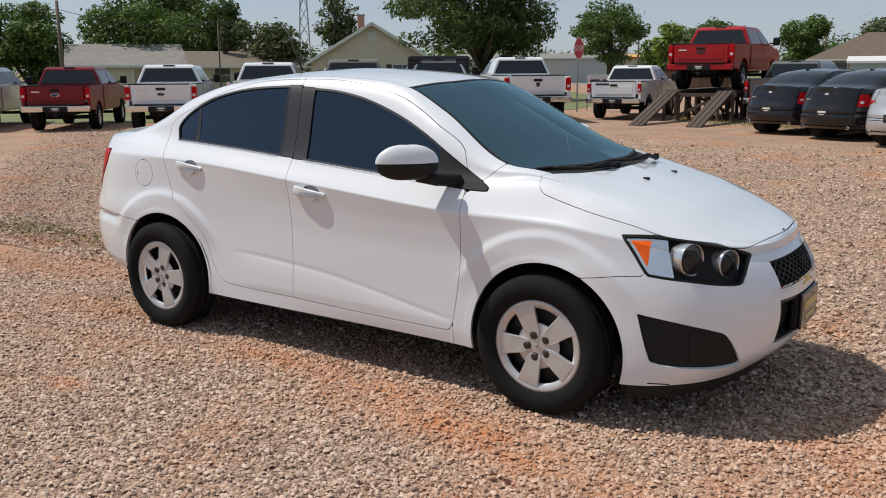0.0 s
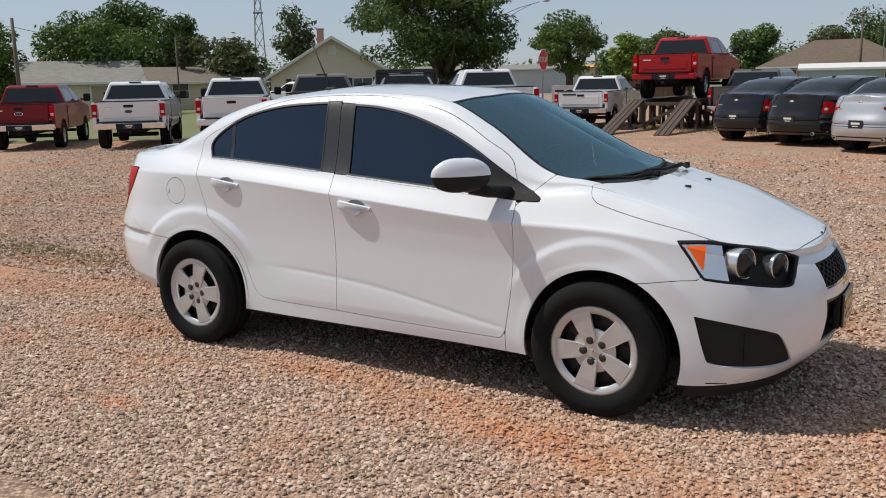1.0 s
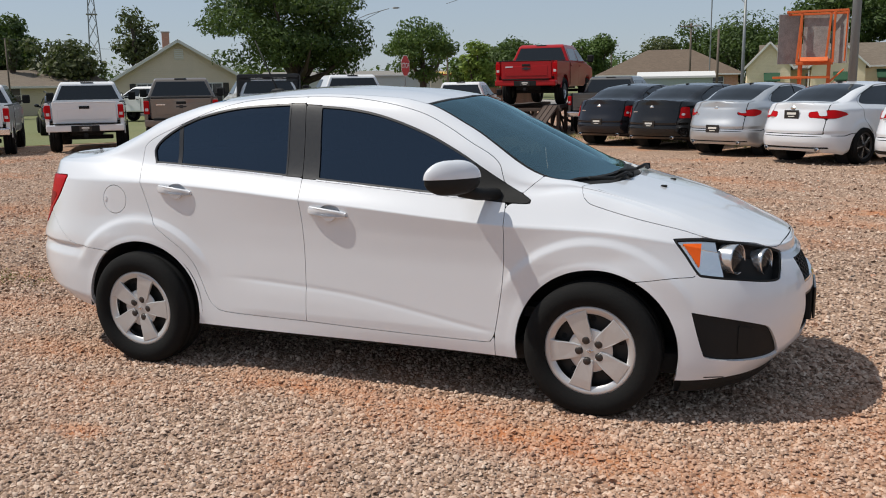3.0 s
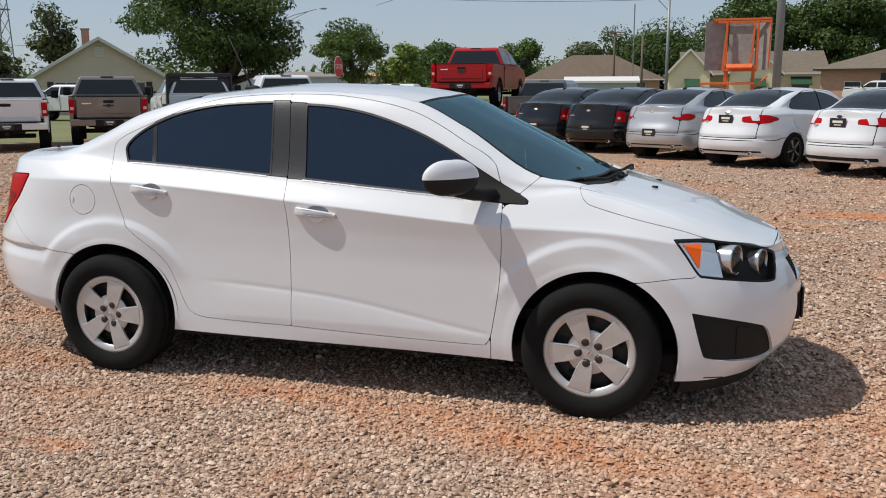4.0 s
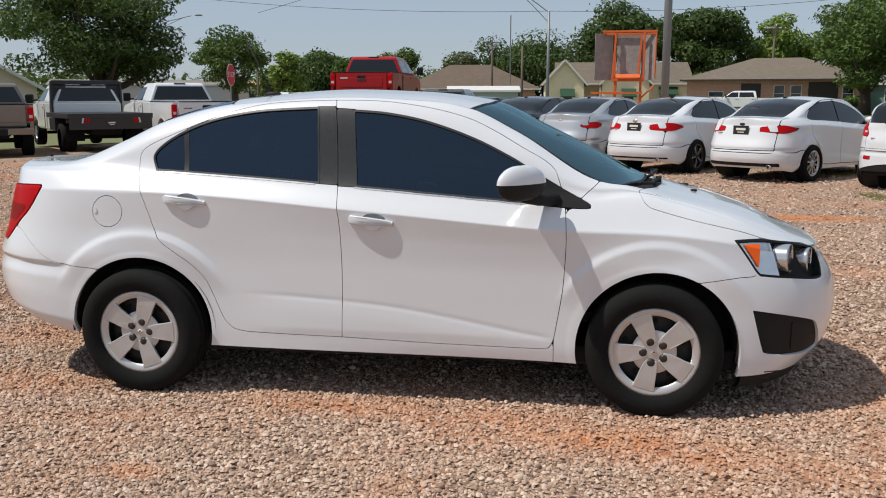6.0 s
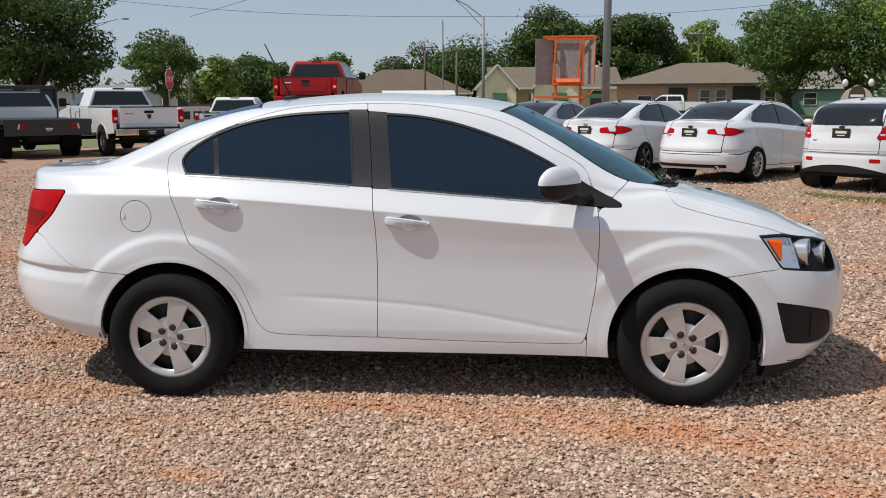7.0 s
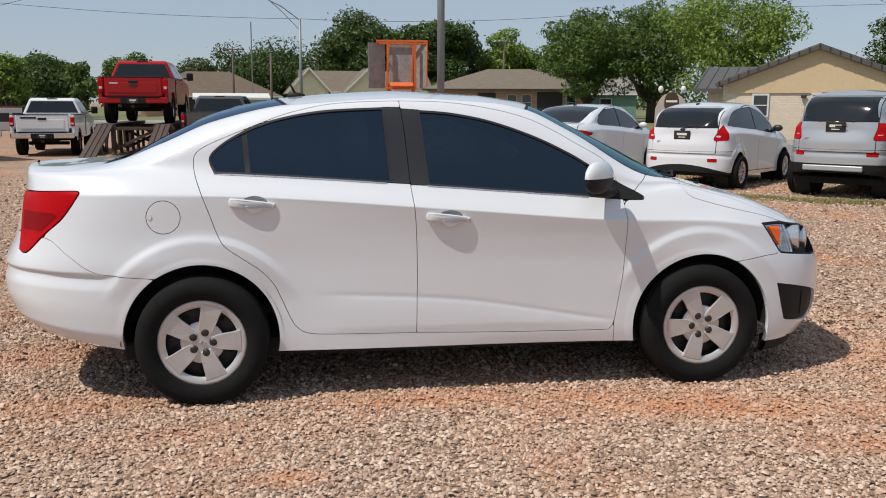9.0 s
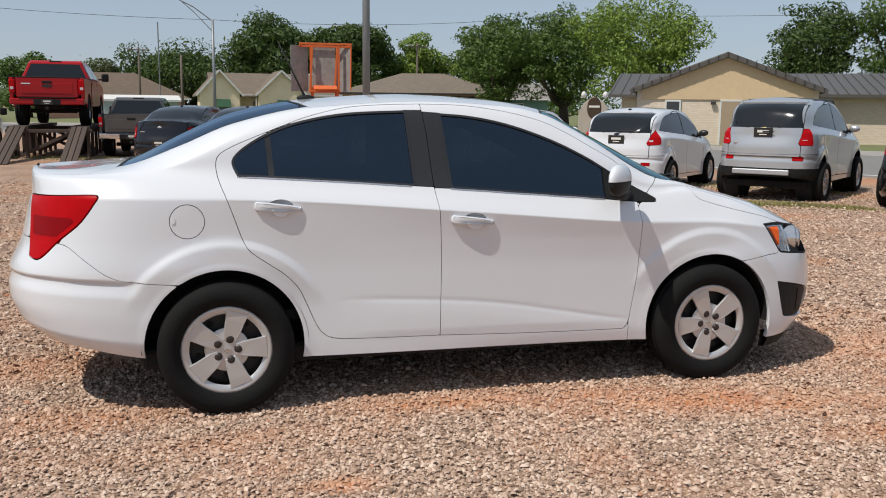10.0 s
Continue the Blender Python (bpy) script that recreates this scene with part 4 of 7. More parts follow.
def gravel_material():
    m, nt, p = material("gravel")
    v = coords(nt, 1.0, True)
    vor = nt.nodes.new("ShaderNodeTexVoronoi")
    vor.inputs["Scale"].default_value = 55
    nt.links.new(v, vor.inputs["Vector"])
    mid = noise_tex(nt, v, 3.5, 4)
    stone = ramp(nt, vor.outputs["Color"], ((.0, (.19, .115, .075)), (.3, (.38, .255, .178)), (.7, (.53, .375, .275)), (1, (.67, .52, .41))))
    dirt = ramp(nt, mid, ((.3, (.44, .15, .055)), (.7, (.50, .23, .11))))
    clay = clay_mask(nt, v)
    # dark fines between the cells, with the stones' shade put into the colour
    fines_shade = ramp(nt, vor.outputs["Distance"], ((.34, (0, 0, 0)), (.72, (.62, .62, .62))))
    stone = mixed(nt, fines_shade, stone, (.105, .066, .044))
    drift = ramp(nt, noise_tex(nt, v, .9, 5, .6), ((.3, (.80, .79, .78)), (.7, (1.14, 1.12, 1.10))))
    stone = mixed(nt, 1.0, stone, drift, "MULTIPLY")
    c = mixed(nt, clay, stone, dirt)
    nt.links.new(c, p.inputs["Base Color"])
    p.inputs["Roughness"].default_value = .95
    p.inputs["Specular IOR Level"].default_value = .15
    bumped(nt, p, vor.outputs["Distance"], -1.0, .022)
    return m


GRAVEL = gravel_material()


def ground_sheet():
    """One sheet to the horizon, finer near the sedan."""
    bm = bmesh.new()
    edges = [-2500, -600, -200, -80, -40, -20, -10, -5, 0, 5, 10, 20, 40, 80, 200, 600, 2500]
    vs = [[bm.verts.new((a, b, 0)) for b in edges] for a in edges]
    for i in range(len(edges) - 1):
        for j in range(len(edges) - 1):
            bm.faces.new((vs[i][j], vs[i + 1][j], vs[i + 1][j + 1], vs[i][j + 1]))
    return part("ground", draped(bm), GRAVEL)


tagged(ground_sheet(), "pinkish-tan crushed gravel lot with rusty clay patches", "ground", kind="structure")


def strip_mesh(outline, z, thick=.03):
    return draped(slab(outline, thick, "XY", z - thick))


ASPHALT = plain("pale worn road surface", (0.20, 0.19, 0.175), .9, vary=.2, scale=.6, bump=.25, bump_scale=40)
CURB = plain("kerb concrete", (0.42, 0.40, 0.37), .85, vary=.15, scale=2)
LINE_WHITE = plain("road paint", (0.62, 0.61, 0.58), .7, vary=.2, scale=8)


def grass_material():
    m, nt, p = material("mown grass")
    v = coords(nt, 1.0, True)
    n1, n2 = noise_tex(nt, v, .25, 5), noise_tex(nt, v, 9, 4)
    a = ramp(nt, n1, ((.3, (.17, .172, .075)), (.5, (.135, .160, .058)), (.75, (.24, .220, .11))))
    c = mixed(nt, .5, a, ramp(nt, n2, ((.3, (.11, .116, .046)), (.7, (.22, .225, .10)))))
    nt.links.new(c, p.inputs["Base Color"])
    p.inputs["Roughness"].default_value = .95
    bumped(nt, p, n2, .8, .05)
    return m


GRASS = grass_material()
rd, rn, rc = Vector((-.59, .81)), Vector((.81, .59)), Vector((18.5, 17.5))


def along(s, o):
    q = rc + rd * s + rn * o
    return (q.x, q.y)


tagged(part("road", strip_mesh([along(-150, -6.2), along(400, -6.2), along(400, 6.2), along(-150, 6.2)], .006), ASPHALT), "pale grey two-lane road beyond the lot", "road", kind="structure")
for off in (-5.6, 5.6):
    tagged(part("road_line", strip_mesh([along(-150, off - .07), along(400, off - .07), along(400, off + .07), along(-150, off + .07)], .012, .004), LINE_WHITE), "white edge line on the road", "road marking", kind="structure")
tagged(part("kerb", strip_mesh([along(-150, 6.25), along(400, 6.25), along(400, 6.45), along(-150, 6.45)], .13, .14), CURB), "concrete kerb along the road", "kerb", kind="structure")
tagged(part("lawn_far", strip_mesh([along(-150, 6.47), along(400, 6.47), along(400, 260), along(-150, 260)], .05, .06), GRASS), "lawn between the road and the houses", "lawn", kind="structure")
tagged(part("lawn_near", strip_mesh([(-60, -26), (-29, 11.5), (-23.5, 15.5), (-18, 20), (-14.6, 24), (-12.5, 28), (-16, 42), (-60, 105), (-140, 160), (-220, 40)], .012, .02), GRASS), "rough grass behind the parked pickups", "lawn", kind="structure")


def weeds(name, label, count, place, height, spread, seed):
    """Loose blades of grass over a patch, as one mesh."""
    rng = np.random.default_rng(seed)
    pts = place(rng, count)
    a = rng.uniform(0, 2 * math.pi, count)
    h = height * rng.uniform(.4, 1.2, count)
    w = .006 + .006 * rng.random(count)
    lean = rng.normal(0, spread, (count, 2)) * h[:, None]
    v = np.zeros((count, 3, 3))
    v[:, 0] = np.stack([pts[:, 0] - w * np.cos(a), pts[:, 1] - w * np.sin(a), np.zeros(count)], -1)
    v[:, 1] = np.stack([pts[:, 0] + w * np.cos(a), pts[:, 1] + w * np.sin(a), np.zeros(count)], -1)
    v[:, 2] = np.stack([pts[:, 0] + lean[:, 0], pts[:, 1] + lean[:, 1], h], -1)
    v[..., 2] += fall(pts[:, 0], pts[:, 1])[:, None]
    f = np.arange(count * 3).reshape(-1, 3)
    me = mesh_of(name, v.reshape(-1, 3).tolist(), f.tolist(), False)
    return tagged(part(name, me, BLADES), label, "grass", kind="stuff")


BLADES = plain("grass blades", (0.24, 0.22, 0.075), .8, vary=.4, scale=2)
weeds("weeds", "thin weeds between the parked cars", 5500, lambda g, n: np.stack([(t := g.uniform(-7, 10.5, n)), 19.3 - .62 * t - .035 * np.maximum(t, 0) ** 2 + g.normal(0, .55, n)], -1), .07, .5, 3)
weeds("weeds", "sparse green weeds in the gravel behind the cars", 9000, lambda g, n: np.stack([(t := g.uniform(5.4, 8.6, n)), 14.5 - .9 * t + .12 * np.sin(5 * t) + g.normal(0, .24, n)], -1), .05, .7, 4)
weeds("weeds", "faint olive weeds in the gravel", 4500, lambda g, n: np.stack([(t := -5.0 + g.normal(0, .8, n)), .68 - .04 * (t + 5) + g.normal(0, .12, n)], -1), .020, .8, 5)


# ---- loose stones near the sedan, each a small broken lump ----
def stone_material():
    m, nt, p = material("crushed stone")
    geo = nt.nodes.new("ShaderNodeNewGeometry")
    v = coords(nt, 1.0, True)
    stone = ramp(nt, geo.outputs["Random Per Island"], ((0, (.09, .052, .034)), (.14, (.27, .175, .122)), (.42, (.45, .308, .232)), (.70, (.57, .415, .318)), (.93, (.76, .605, .485)), (.985, (.60, .455, .36)), (1, (.44, .14, .055))))
    mid = noise_tex(nt, v, 3.5, 4)
    clay = clay_mask(nt, v)
    c = mixed(nt, clay, stone, mixed(nt, .80, stone, ramp(nt, mid, ((.3, (.50, .17, .06)), (.7, (.60, .28, .13))))))
    grain = noise_tex(nt, v, 260, 3)
    c = mixed(nt, .25, c, ramp(nt, grain, ((.3, (.26, .165, .115)), (.7, (.70, .54, .42)))))
    nt.links.new(c, p.inputs["Base Color"])
    p.inputs["Roughness"].default_value = .9
    p.inputs["Specular IOR Level"].default_value = .2
    return m


STONE = stone_material()


def stones(label, count, region, size, seed, fine=True):
    rng = np.random.default_rng(seed)
    if fine:
        low = [(math.cos(1.047 * k), math.sin(1.047 * k), -.30) for k in range(6)]
        top = [(.52 * math.cos(2.094 * k + .5), .52 * math.sin(2.094 * k + .5), .62) for k in range(3)]
        base = .92 * np.array(low + top)
        tri = np.array(((6, 7, 8), (0, 1, 6), (1, 2, 7), (1, 7, 6), (2, 3, 7), (3, 4, 8), (3, 8, 7), (4, 5, 8), (5, 0, 6), (5, 6, 8)))
    else:
        base = np.array(((1, 0, 0), (0, 1, 0), (-1, 0, 0), (0, -1, 0), (0, 0, 1.), (0, 0, -1)))
        tri = np.array(((0, 1, 4), (1, 2, 4), (2, 3, 4), (3, 0, 4)))
    xy = region(rng, count)
    n = len(xy)
    r = size * np.clip(np.exp(rng.normal(0, .36, n)), .4, 2.1) * (1 + np.maximum(0, xy[:, 1]) * .035)
    shape = base[None] * (1 + rng.uniform(-.32, .32, (n, len(base), 1)))
    shape *= np.stack([rng.uniform(.8, 1.3, n), rng.uniform(.65, 1.1, n), rng.uniform(.5, .85, n)], -1)[:, None]
    a, b = rng.uniform(0, 2 * math.pi, n), rng.normal(0, .45, n)
    ca, sa, cb, sb = np.cos(a), np.sin(a), np.cos(b), np.sin(b)
    x, y, z = shape[..., 0], shape[..., 1], shape[..., 2]
    y, z = y * cb[:, None] - z * sb[:, None], y * sb[:, None] + z * cb[:, None]
    x, y = x * ca[:, None] - y * sa[:, None], x * sa[:, None] + y * ca[:, None]
    v = np.stack([x, y, z], -1) * r[:, None, None]
    v[..., 0] += xy[:, 0, None]
    v[..., 1] += xy[:, 1, None]
    v[..., 2] += (r * rng.uniform(-.25, 1.0, n))[:, None] + fall(xy[:, 0], xy[:, 1])[:, None]
    f = (tri[None] + (np.arange(n) * len(base))[:, None, None]).reshape(-1, 3)
    me = bpy.data.meshes.new("gravel_stones")
    me.vertices.add(n * len(base))
    me.vertices.foreach_set("co", v.reshape(-1).astype(np.float32))
    me.loops.add(len(f) * 3)
    me.loops.foreach_set("vertex_index", f.reshape(-1).astype(np.int32))
    me.polygons.add(len(f))
    me.polygons.foreach_set("loop_start", np.arange(0, len(f) * 3, 3, dtype=np.int32))
    me.update(calc_edges=True)
    if not fine:
        me.shade_flat()
    else:
        me.shade_smooth()
    return tagged(part("gravel_stones", me, STONE), label, "gravel", kind="stuff")


def near_field(g, n):
    x, y = g.uniform(-4.3, 4.6, n), g.uniform(-2.5, 0.3, n)
    edge = np.minimum.reduce([(4.6 - x) / .8, (x + 4.3) / .8, (.3 - y) / .3])
    return np.stack([x, y], -1)[edge > g.random(n)]


def middle_field(g, n):
    y = .1 + 15.5 * g.random(n) ** 1.75
    w = g.uniform(-1, 1, n)
    x = w * (7 + y * 1.0) + .8 - y * .40
    keep = ~((np.abs(x) < 1.9) & (y < .75)) & (y < 17.5 - .62 * x) & ((1 - np.abs(w)) * 6 > g.random(n)) & ((15.6 - y) / 4 > g.random(n))
    return np.stack([x, y], -1)[keep]


stones("loose pinkish crushed gravel round the sedan", 172000, near_field, .0076, 11)
stones("coarser gravel stones pressed into the lot", 235000, middle_field, .0108, 12, False)


# ---- other vehicles on the lot ----
PANE = plain("dark window glass", (0.010, 0.012, 0.014), 0.05, vary=0.1, spec=0.6)
SILVER_PAINT = paint("silver car paint", (0.52, 0.54, 0.56), flake=0.55, rough=0.35)
BLACK_PAINT = paint("black car paint", (0.006, 0.006, 0.007), rough=0.2, dust=0.008, coat=0.7)
NAVY_PAINT = paint("blue-black car paint", (0.008, 0.009, 0.014), flake=0.1, rough=0.25, dust=0.008, coat=0.7)
RED_PAINT = paint("bright red truck paint", (0.37, 0.006, 0.009), rough=0.3, dust=0.006, coat=0.25)
MAROON_PAINT = paint("ruby red truck paint", (0.19, 0.006, 0.014), rough=0.3, dust=0.01, coat=0.2)
BROWN_PAINT = paint("brownish grey truck paint", (0.20, 0.165, 0.135), flake=0.5, rough=0.35, dust=0.08)
GREY_PAINT = paint("dark grey truck paint", (0.055, 0.058, 0.060), flake=0.4, rough=0.35, dust=0.06)
FLEET_WHITE = paint("plain white truck paint", (0.79, 0.79, 0.79), dust=0.05)
LAMP_RED = plain("red lamp lens", (0.45, 0.004, 0.007), 0.3, coat=0.0, spec=.12)
LAMP_PALE = plain("pale lamp lens", (0.62, 0.55, 0.55), 0.15, coat=1.0)
BADGE_BLUE = plain("dark blue oval badge", (0.02, 0.03, 0.08), 0.2, 0.3, coat=1.0)


def hatch_lines(back, rake):
    """The sedan's lines with the roof carried on to an upright tail: back is the tail's x, rake how far the rear window leans."""
    out = []
    for k, ln in enumerate(LINES):
        zs = list(ln.z)
        pairs = [(zs[i], zs[i + 1]) for i in range(0, len(zs), 2)]
        if k >= 9:
            front = [p for p in pairs if p[0] > -.5]
            roof = front[0][1]
            drop = {9: .03, 10: .02, 11: .015}.get(k, .012)
            pairs = [(back - .02, .98 + .012 * (k - 9)), (back + .04, 1.10 + .01 * (k - 9)), (back + .20 * rake, roof - .14), (back + .36 * rake, roof - .06 - drop), (back + .62 * rake + .08, roof - drop * .6)] + front
        flat = [c for p in pairs for c in p]
        y_ = ln.y
        if k >= 9 and k < 12:
            yp = [(ln.y[i], ln.y[i + 1]) for i in range(0, len(ln.y), 2)]
            mid = [p for p in yp if p[0] > -.6] or yp[-1:]
            w = mid[0][1]
            y_ = [c for p in [(back, w * 1.10), (-1.2, w * 1.05)] + [q for q in mid if q[0] > -1.1] for c in p]
        out.append(Line(ln.nose, back if k > 4 else back - .04, flat, y_))
    return out


def dealer_plate(parent, m, w=.31, h=.16):
    """A black dealer plate with bars for its print; m looks along -x."""
    pl = part("dealer_plate", moved(box((.012, w, h), (0, 0, 0), .004), m), PLATE_BLACK, parent, "black dealer plate with pale print")
    part("plate_print", moved(box((.004, w * .62, h * .26), (-.007, 0, h * .10), .001), m), PLATE_PALE, pl)
    part("plate_print", moved(box((.004, w * .42, h * .10), (-.007, 0, -h * .24), .001), m), PLATE_PALE, pl)
    return pl


SKINS = {}


def lot_car(name, label, mat, rear, az, base, rear_style, wheel=("alloy", .33, .22), ws=1.1, zmap=((0, .3, 1.0, 1.52), (0, .3, .98, 1.46)), wb=2.8, over=(1.05, .95), glass_mat=None):
    """A parked car, built from the sedan's pattern and stretched to its own size. rear: where its rear axle stands; az: its heading from +y towards +x."""
    m = Matrix.Translation((rear[0], rear[1], 0)) @ Matrix.Rotation(radians(90 - az), 4, "Z") @ Matrix.Translation((wb / 2, 0, 0))
    car = thing(name, label, "car", m, "cars on the lot")
    if base not in SKINS:
        SKINS[base] = skin(170, 84, LINES if base == "saloon" else hatch_lines(-1.98, 1.55) if base == "hatch" else hatch_lines(-2.02, 1.15))
    g0, uu, vv, nn = SKINS[base]
    x, y, z = g0[..., 0], -g0[..., 1], g0[..., 2]
    rear_end = x.min()
    hatch_ = base != "saloon"
    g = np.stack([np.interp(x, [rear_end, HUB_R, HUB_F, 2.17], [-wb / 2 - over[0], -wb / 2, wb / 2, wb / 2 + over[1]]), g0[..., 1] * ws, np.interp(z, *zmap) - (.07 * smooth(-1.60, -1.80, x) * smooth(.8, .45, z) if hatch_ is False else 0)], -1)
    sk = Skin(g, nn)
    yn, zn, xn = sk.y, sk.z, sk.x
    tail_x = -wb / 2 - over[0]
    hatch = base != "saloon"
    light_r = rounded([(-1.215, 1.182), (-1.191, 1.111), (-.703, 1.085), (-.25, 1.055), (-.25, 1.055), (-.275, 1.427), (-.275, 1.427), (-.663, 1.410), (-.885, 1.370), (-1.038, 1.316), (-1.157, 1.247)]) if not hatch else \
        rounded([(-1.56, 1.16), (-1.54, 1.135), (-1.0, 1.10), (-.25, 1.055), (-.25, 1.055), (-.275, 1.427), (-.275, 1.427), (-.663, 1.412), (-1.1, 1.375), (-1.4, 1.29)])
    light_f = rounded([(-.24, 1.425), (-.24, 1.425), (-.023, 1.398), (.177, 1.358), (.402, 1.281), (.582, 1.195), (.830, 1.049), (.942, .990), (.940, .963), (.571, .991), (-.22, 1.05), (-.22, 1.05)])
    fdoor = rounded([(-.265, 1.46), (-.265, 1.46), (.18, 1.42), (.5, 1.315), (.731, 1.184), (.808, 1.09), (.849, .82), (.836, .573), (.79, .32), (.7, .30), (-.226, .316), (-.226, .316), (-.23, .863)])
    rdoor = rounded([(-.265, 1.46), (-.265, 1.46), (-.665, 1.436), (-.971, 1.348), (-1.214, 1.248), (-1.285, 1.17), (-1.242, 1.0), (-1.178, .823), (-1.067, .71), (-.922, .582), (-.83, .38), (-.72, .325), (-.226, .316), (-.226, .316), (-.23, .863)])
    f_lr, f_lf, f_fd, f_rd = (inside(o, x, z) for o in (light_r, light_f, fdoor, rdoor))
    arch = np.maximum(.374 - np.hypot(x - 1.27, z - .31), .370 - np.hypot(x + 1.266, z - .31))
    hood_x = makima([0, .1, .41, .63, .8], [1.34, 1.333, 1.273, 1.18, 1.12], y)
    f_screen = np.maximum.reduce([V_GUTTER - .01 - vv, x - (hood_x - .03), .46 - .36 * y ** 2 - x])
    if hatch:
        f_back = np.maximum.reduce([y - (.545 - .16 * np.clip(z - 1.12, 0, 1)), 1.10 - z, z - 1.415, x + 1.35])
    else:
        f_back = np.maximum.reduce([V_GUTTER + .01 - vv, -1.735 - .05 * y ** 2 - x, x + .90 - .25 * y ** 2])
    lamps, extra = [], None
    rear_zone = x + {"slim": 1.66, "hook": 1.70, "wedge": 1.74, "upright": 1.86, "strip": 1.85}.get(rear_style, 1.72)
    R = lambda y0, y1, z0, z1, lean=0.0: np.maximum.reduce([y0 - y, y - y1, (z0 + lean * (y - y0)) - z, z - (z1 + lean * (y - y0)), rear_zone])
    T = lambda y0, y1, zc, h0, h1, lean: np.maximum.reduce([y0 - y, y - y1, np.abs(z - zc - lean * (y - y0)) - (h0 + (h1 - h0) * np.clip((y - y0) / .30, 0, 1)) * (.25 + .75 * smooth(-1.68, -1.98, x)), rear_zone])
    if rear_style == "slim":          # slim lamps reaching inwards
        lamps = [(T(.31, .90, .950, .034, .064, .0), LAMP_RED), (T(.34, .66, .955, .004, .005, .0), CHROME)]
    elif rear_style == "hook":
        lamps = [(T(.30, .90, .925, .044, .070, .03), LAMP_RED)]
    elif rear_style == "wedge":
        lamps = [(T(.43, .95, .895, .020, .085, .08), LAMP_RED), (T(.55, .64, .885, .012, .018, .06), LAMP_PALE)]
    elif rear_style == "upright":
        lamps = [(R(.58, .80, .75, .985), LAMP_RED), (R(.60, .65, .80, .86), LAMP_PALE)]
    elif rear_style == "strip":
        lamps = [(R(.06, .74, .86, .95), LAMP_RED)]
    elif rear_style == "hatch":
        lamps = [(np.maximum.reduce([.50 + .12 * (z - .88) / .30 - y, .88 + .10 * (y - .50) - z, z - 1.19, x + 1.70]), LAMP_RED), (np.maximum.reduce([.54 - y, y - .61, np.abs(z - .955) - .022, x + 1.75]), LAMP_PALE), (R(.45, .58, .52, .57), LAMP_RED)]
    elif rear_style == "suv":
        lamps = [(np.maximum.reduce([.52 + .06 * (z - .84) / .26 - y, .84 - z, z - 1.08, x + 1.76]), LAMP_RED), (np.maximum.reduce([.56 - y, y - .64, np.abs(z - .905) - .02, x + 1.80]), LAMP_PALE), (R(.46, .60, .60, .66), LAMP_RED)]
    all_l = np.minimum.reduce([f for f, _ in lamps])
    lid_w = .56 if not hatch else .52
    f_lid = np.maximum.reduce([y - lid_w, .63 - z, x + 1.70, -f_back]) if not hatch else np.maximum.reduce([y - .56, .66 - z, x + 1.5, z - 1.40, -f_back])
    low_cut = .40 if rear_style != "suv" else .47
    f_low = np.maximum.reduce([z - (.46 - .10 * (y / .62) ** 2 if rear_style == "hatch" else low_cut), x + 1.50]) if rear_style in ("hatch", "suv") else np.maximum.reduce([np.abs(z - .42) - {"slim": .026, "hook": .012}.get(rear_style, .008), y - .62, x + 1.75])
    glasses = np.minimum.reduce([f_lr, f_lf, f_screen, f_back])

    def panel(nm, field, material_, off=0.0, depth=.01, side="right", lab=""):
        return part(nm, sk.cut(field + (.0055 if depth else 0), off, depth, side), material_, car, lab)

    panel("inner_shell", np.maximum(arch, -np.minimum(f_screen, f_back) - .01), BLACK_VOID, -.016, 0, "both")
    body = np.maximum.reduce([arch, -f_rd, -f_fd, -glasses, -all_l, -f_lid, -f_low])
    panel("body", body, mat, 0, .01, "both")
    panel("boot_lid" if not hatch else "tailgate", np.maximum(f_lid, -all_l), mat, .001, .01, "both")
    panel("rear_screen", f_back, glass_mat or PANE, -.003, 0, "both")
    panel("windscreen", f_screen, PANE, -.003, 0, "both")
    panel("bumper_trim", f_low, BLACK_PLASTIC, .001, .01, "both")
    for side in ("right", "left"):
        panel("front_door", np.maximum(f_fd, -np.minimum(f_lf, f_lr)), mat, side=side)
        panel("rear_door", np.maximum.reduce([f_rd, -f_lr, arch]), mat, side=side)
        panel("front_window", f_lf, PANE, -.004, 0, side)
        panel("rear_window", f_lr, PANE, -.004, 0, side)
        panel("window_strip", np.maximum(np.minimum(f_lf, f_lr), -(np.minimum(f_lf, f_lr) + .014)), BLACK_TRIM if rear_style != "upright" else CHROME, .0, .006, side)
        tl = None
        for n_, (f, lm) in enumerate(lamps):
            piece = panel("tail_lamp" if lm == LAMP_RED else "lamp_insert", np.maximum(f, -f_back) - .0055, lm, .006 if lm == LAMP_RED else .009, .02, side)
            if lm == LAMP_RED:
                tl = piece
            else:
                piece.parent = tl
        flip = Matrix.Diagonal((1, 1 if side == "right" else -1, 1, 1))
        mx, mz = .66 * wb / 2.525, float(np.interp(1.05, *zmap))
        mir = part("door_mirror", moved(ball((.06, .10, .065), (mx, -.76 * ws - .06, mz + .02), 16, 10), flip), BLACK_TRIM if base == "hatch" else mat, car, "", True)
        part("mirror_arm", moved(tube([(mx + .03, -.80 * ws, mz - .02), (mx + .10, -.62 * ws, mz - .03)], .03, 8), flip), BLACK_PLASTIC, mir)
        style, r, rim = wheel
        for hx in (-wb / 2, wb / 2):
            mw = Matrix.Translation((hx, -.735 * ws, r)) if side == "right" else Matrix.Translation((hx, .735 * ws, r)) @ Matrix.Rotation(math.pi, 4, "Z")
            wheel_parts(car, mw, r, .21, rim, style, turn=random.uniform(0, 70), steps=36)
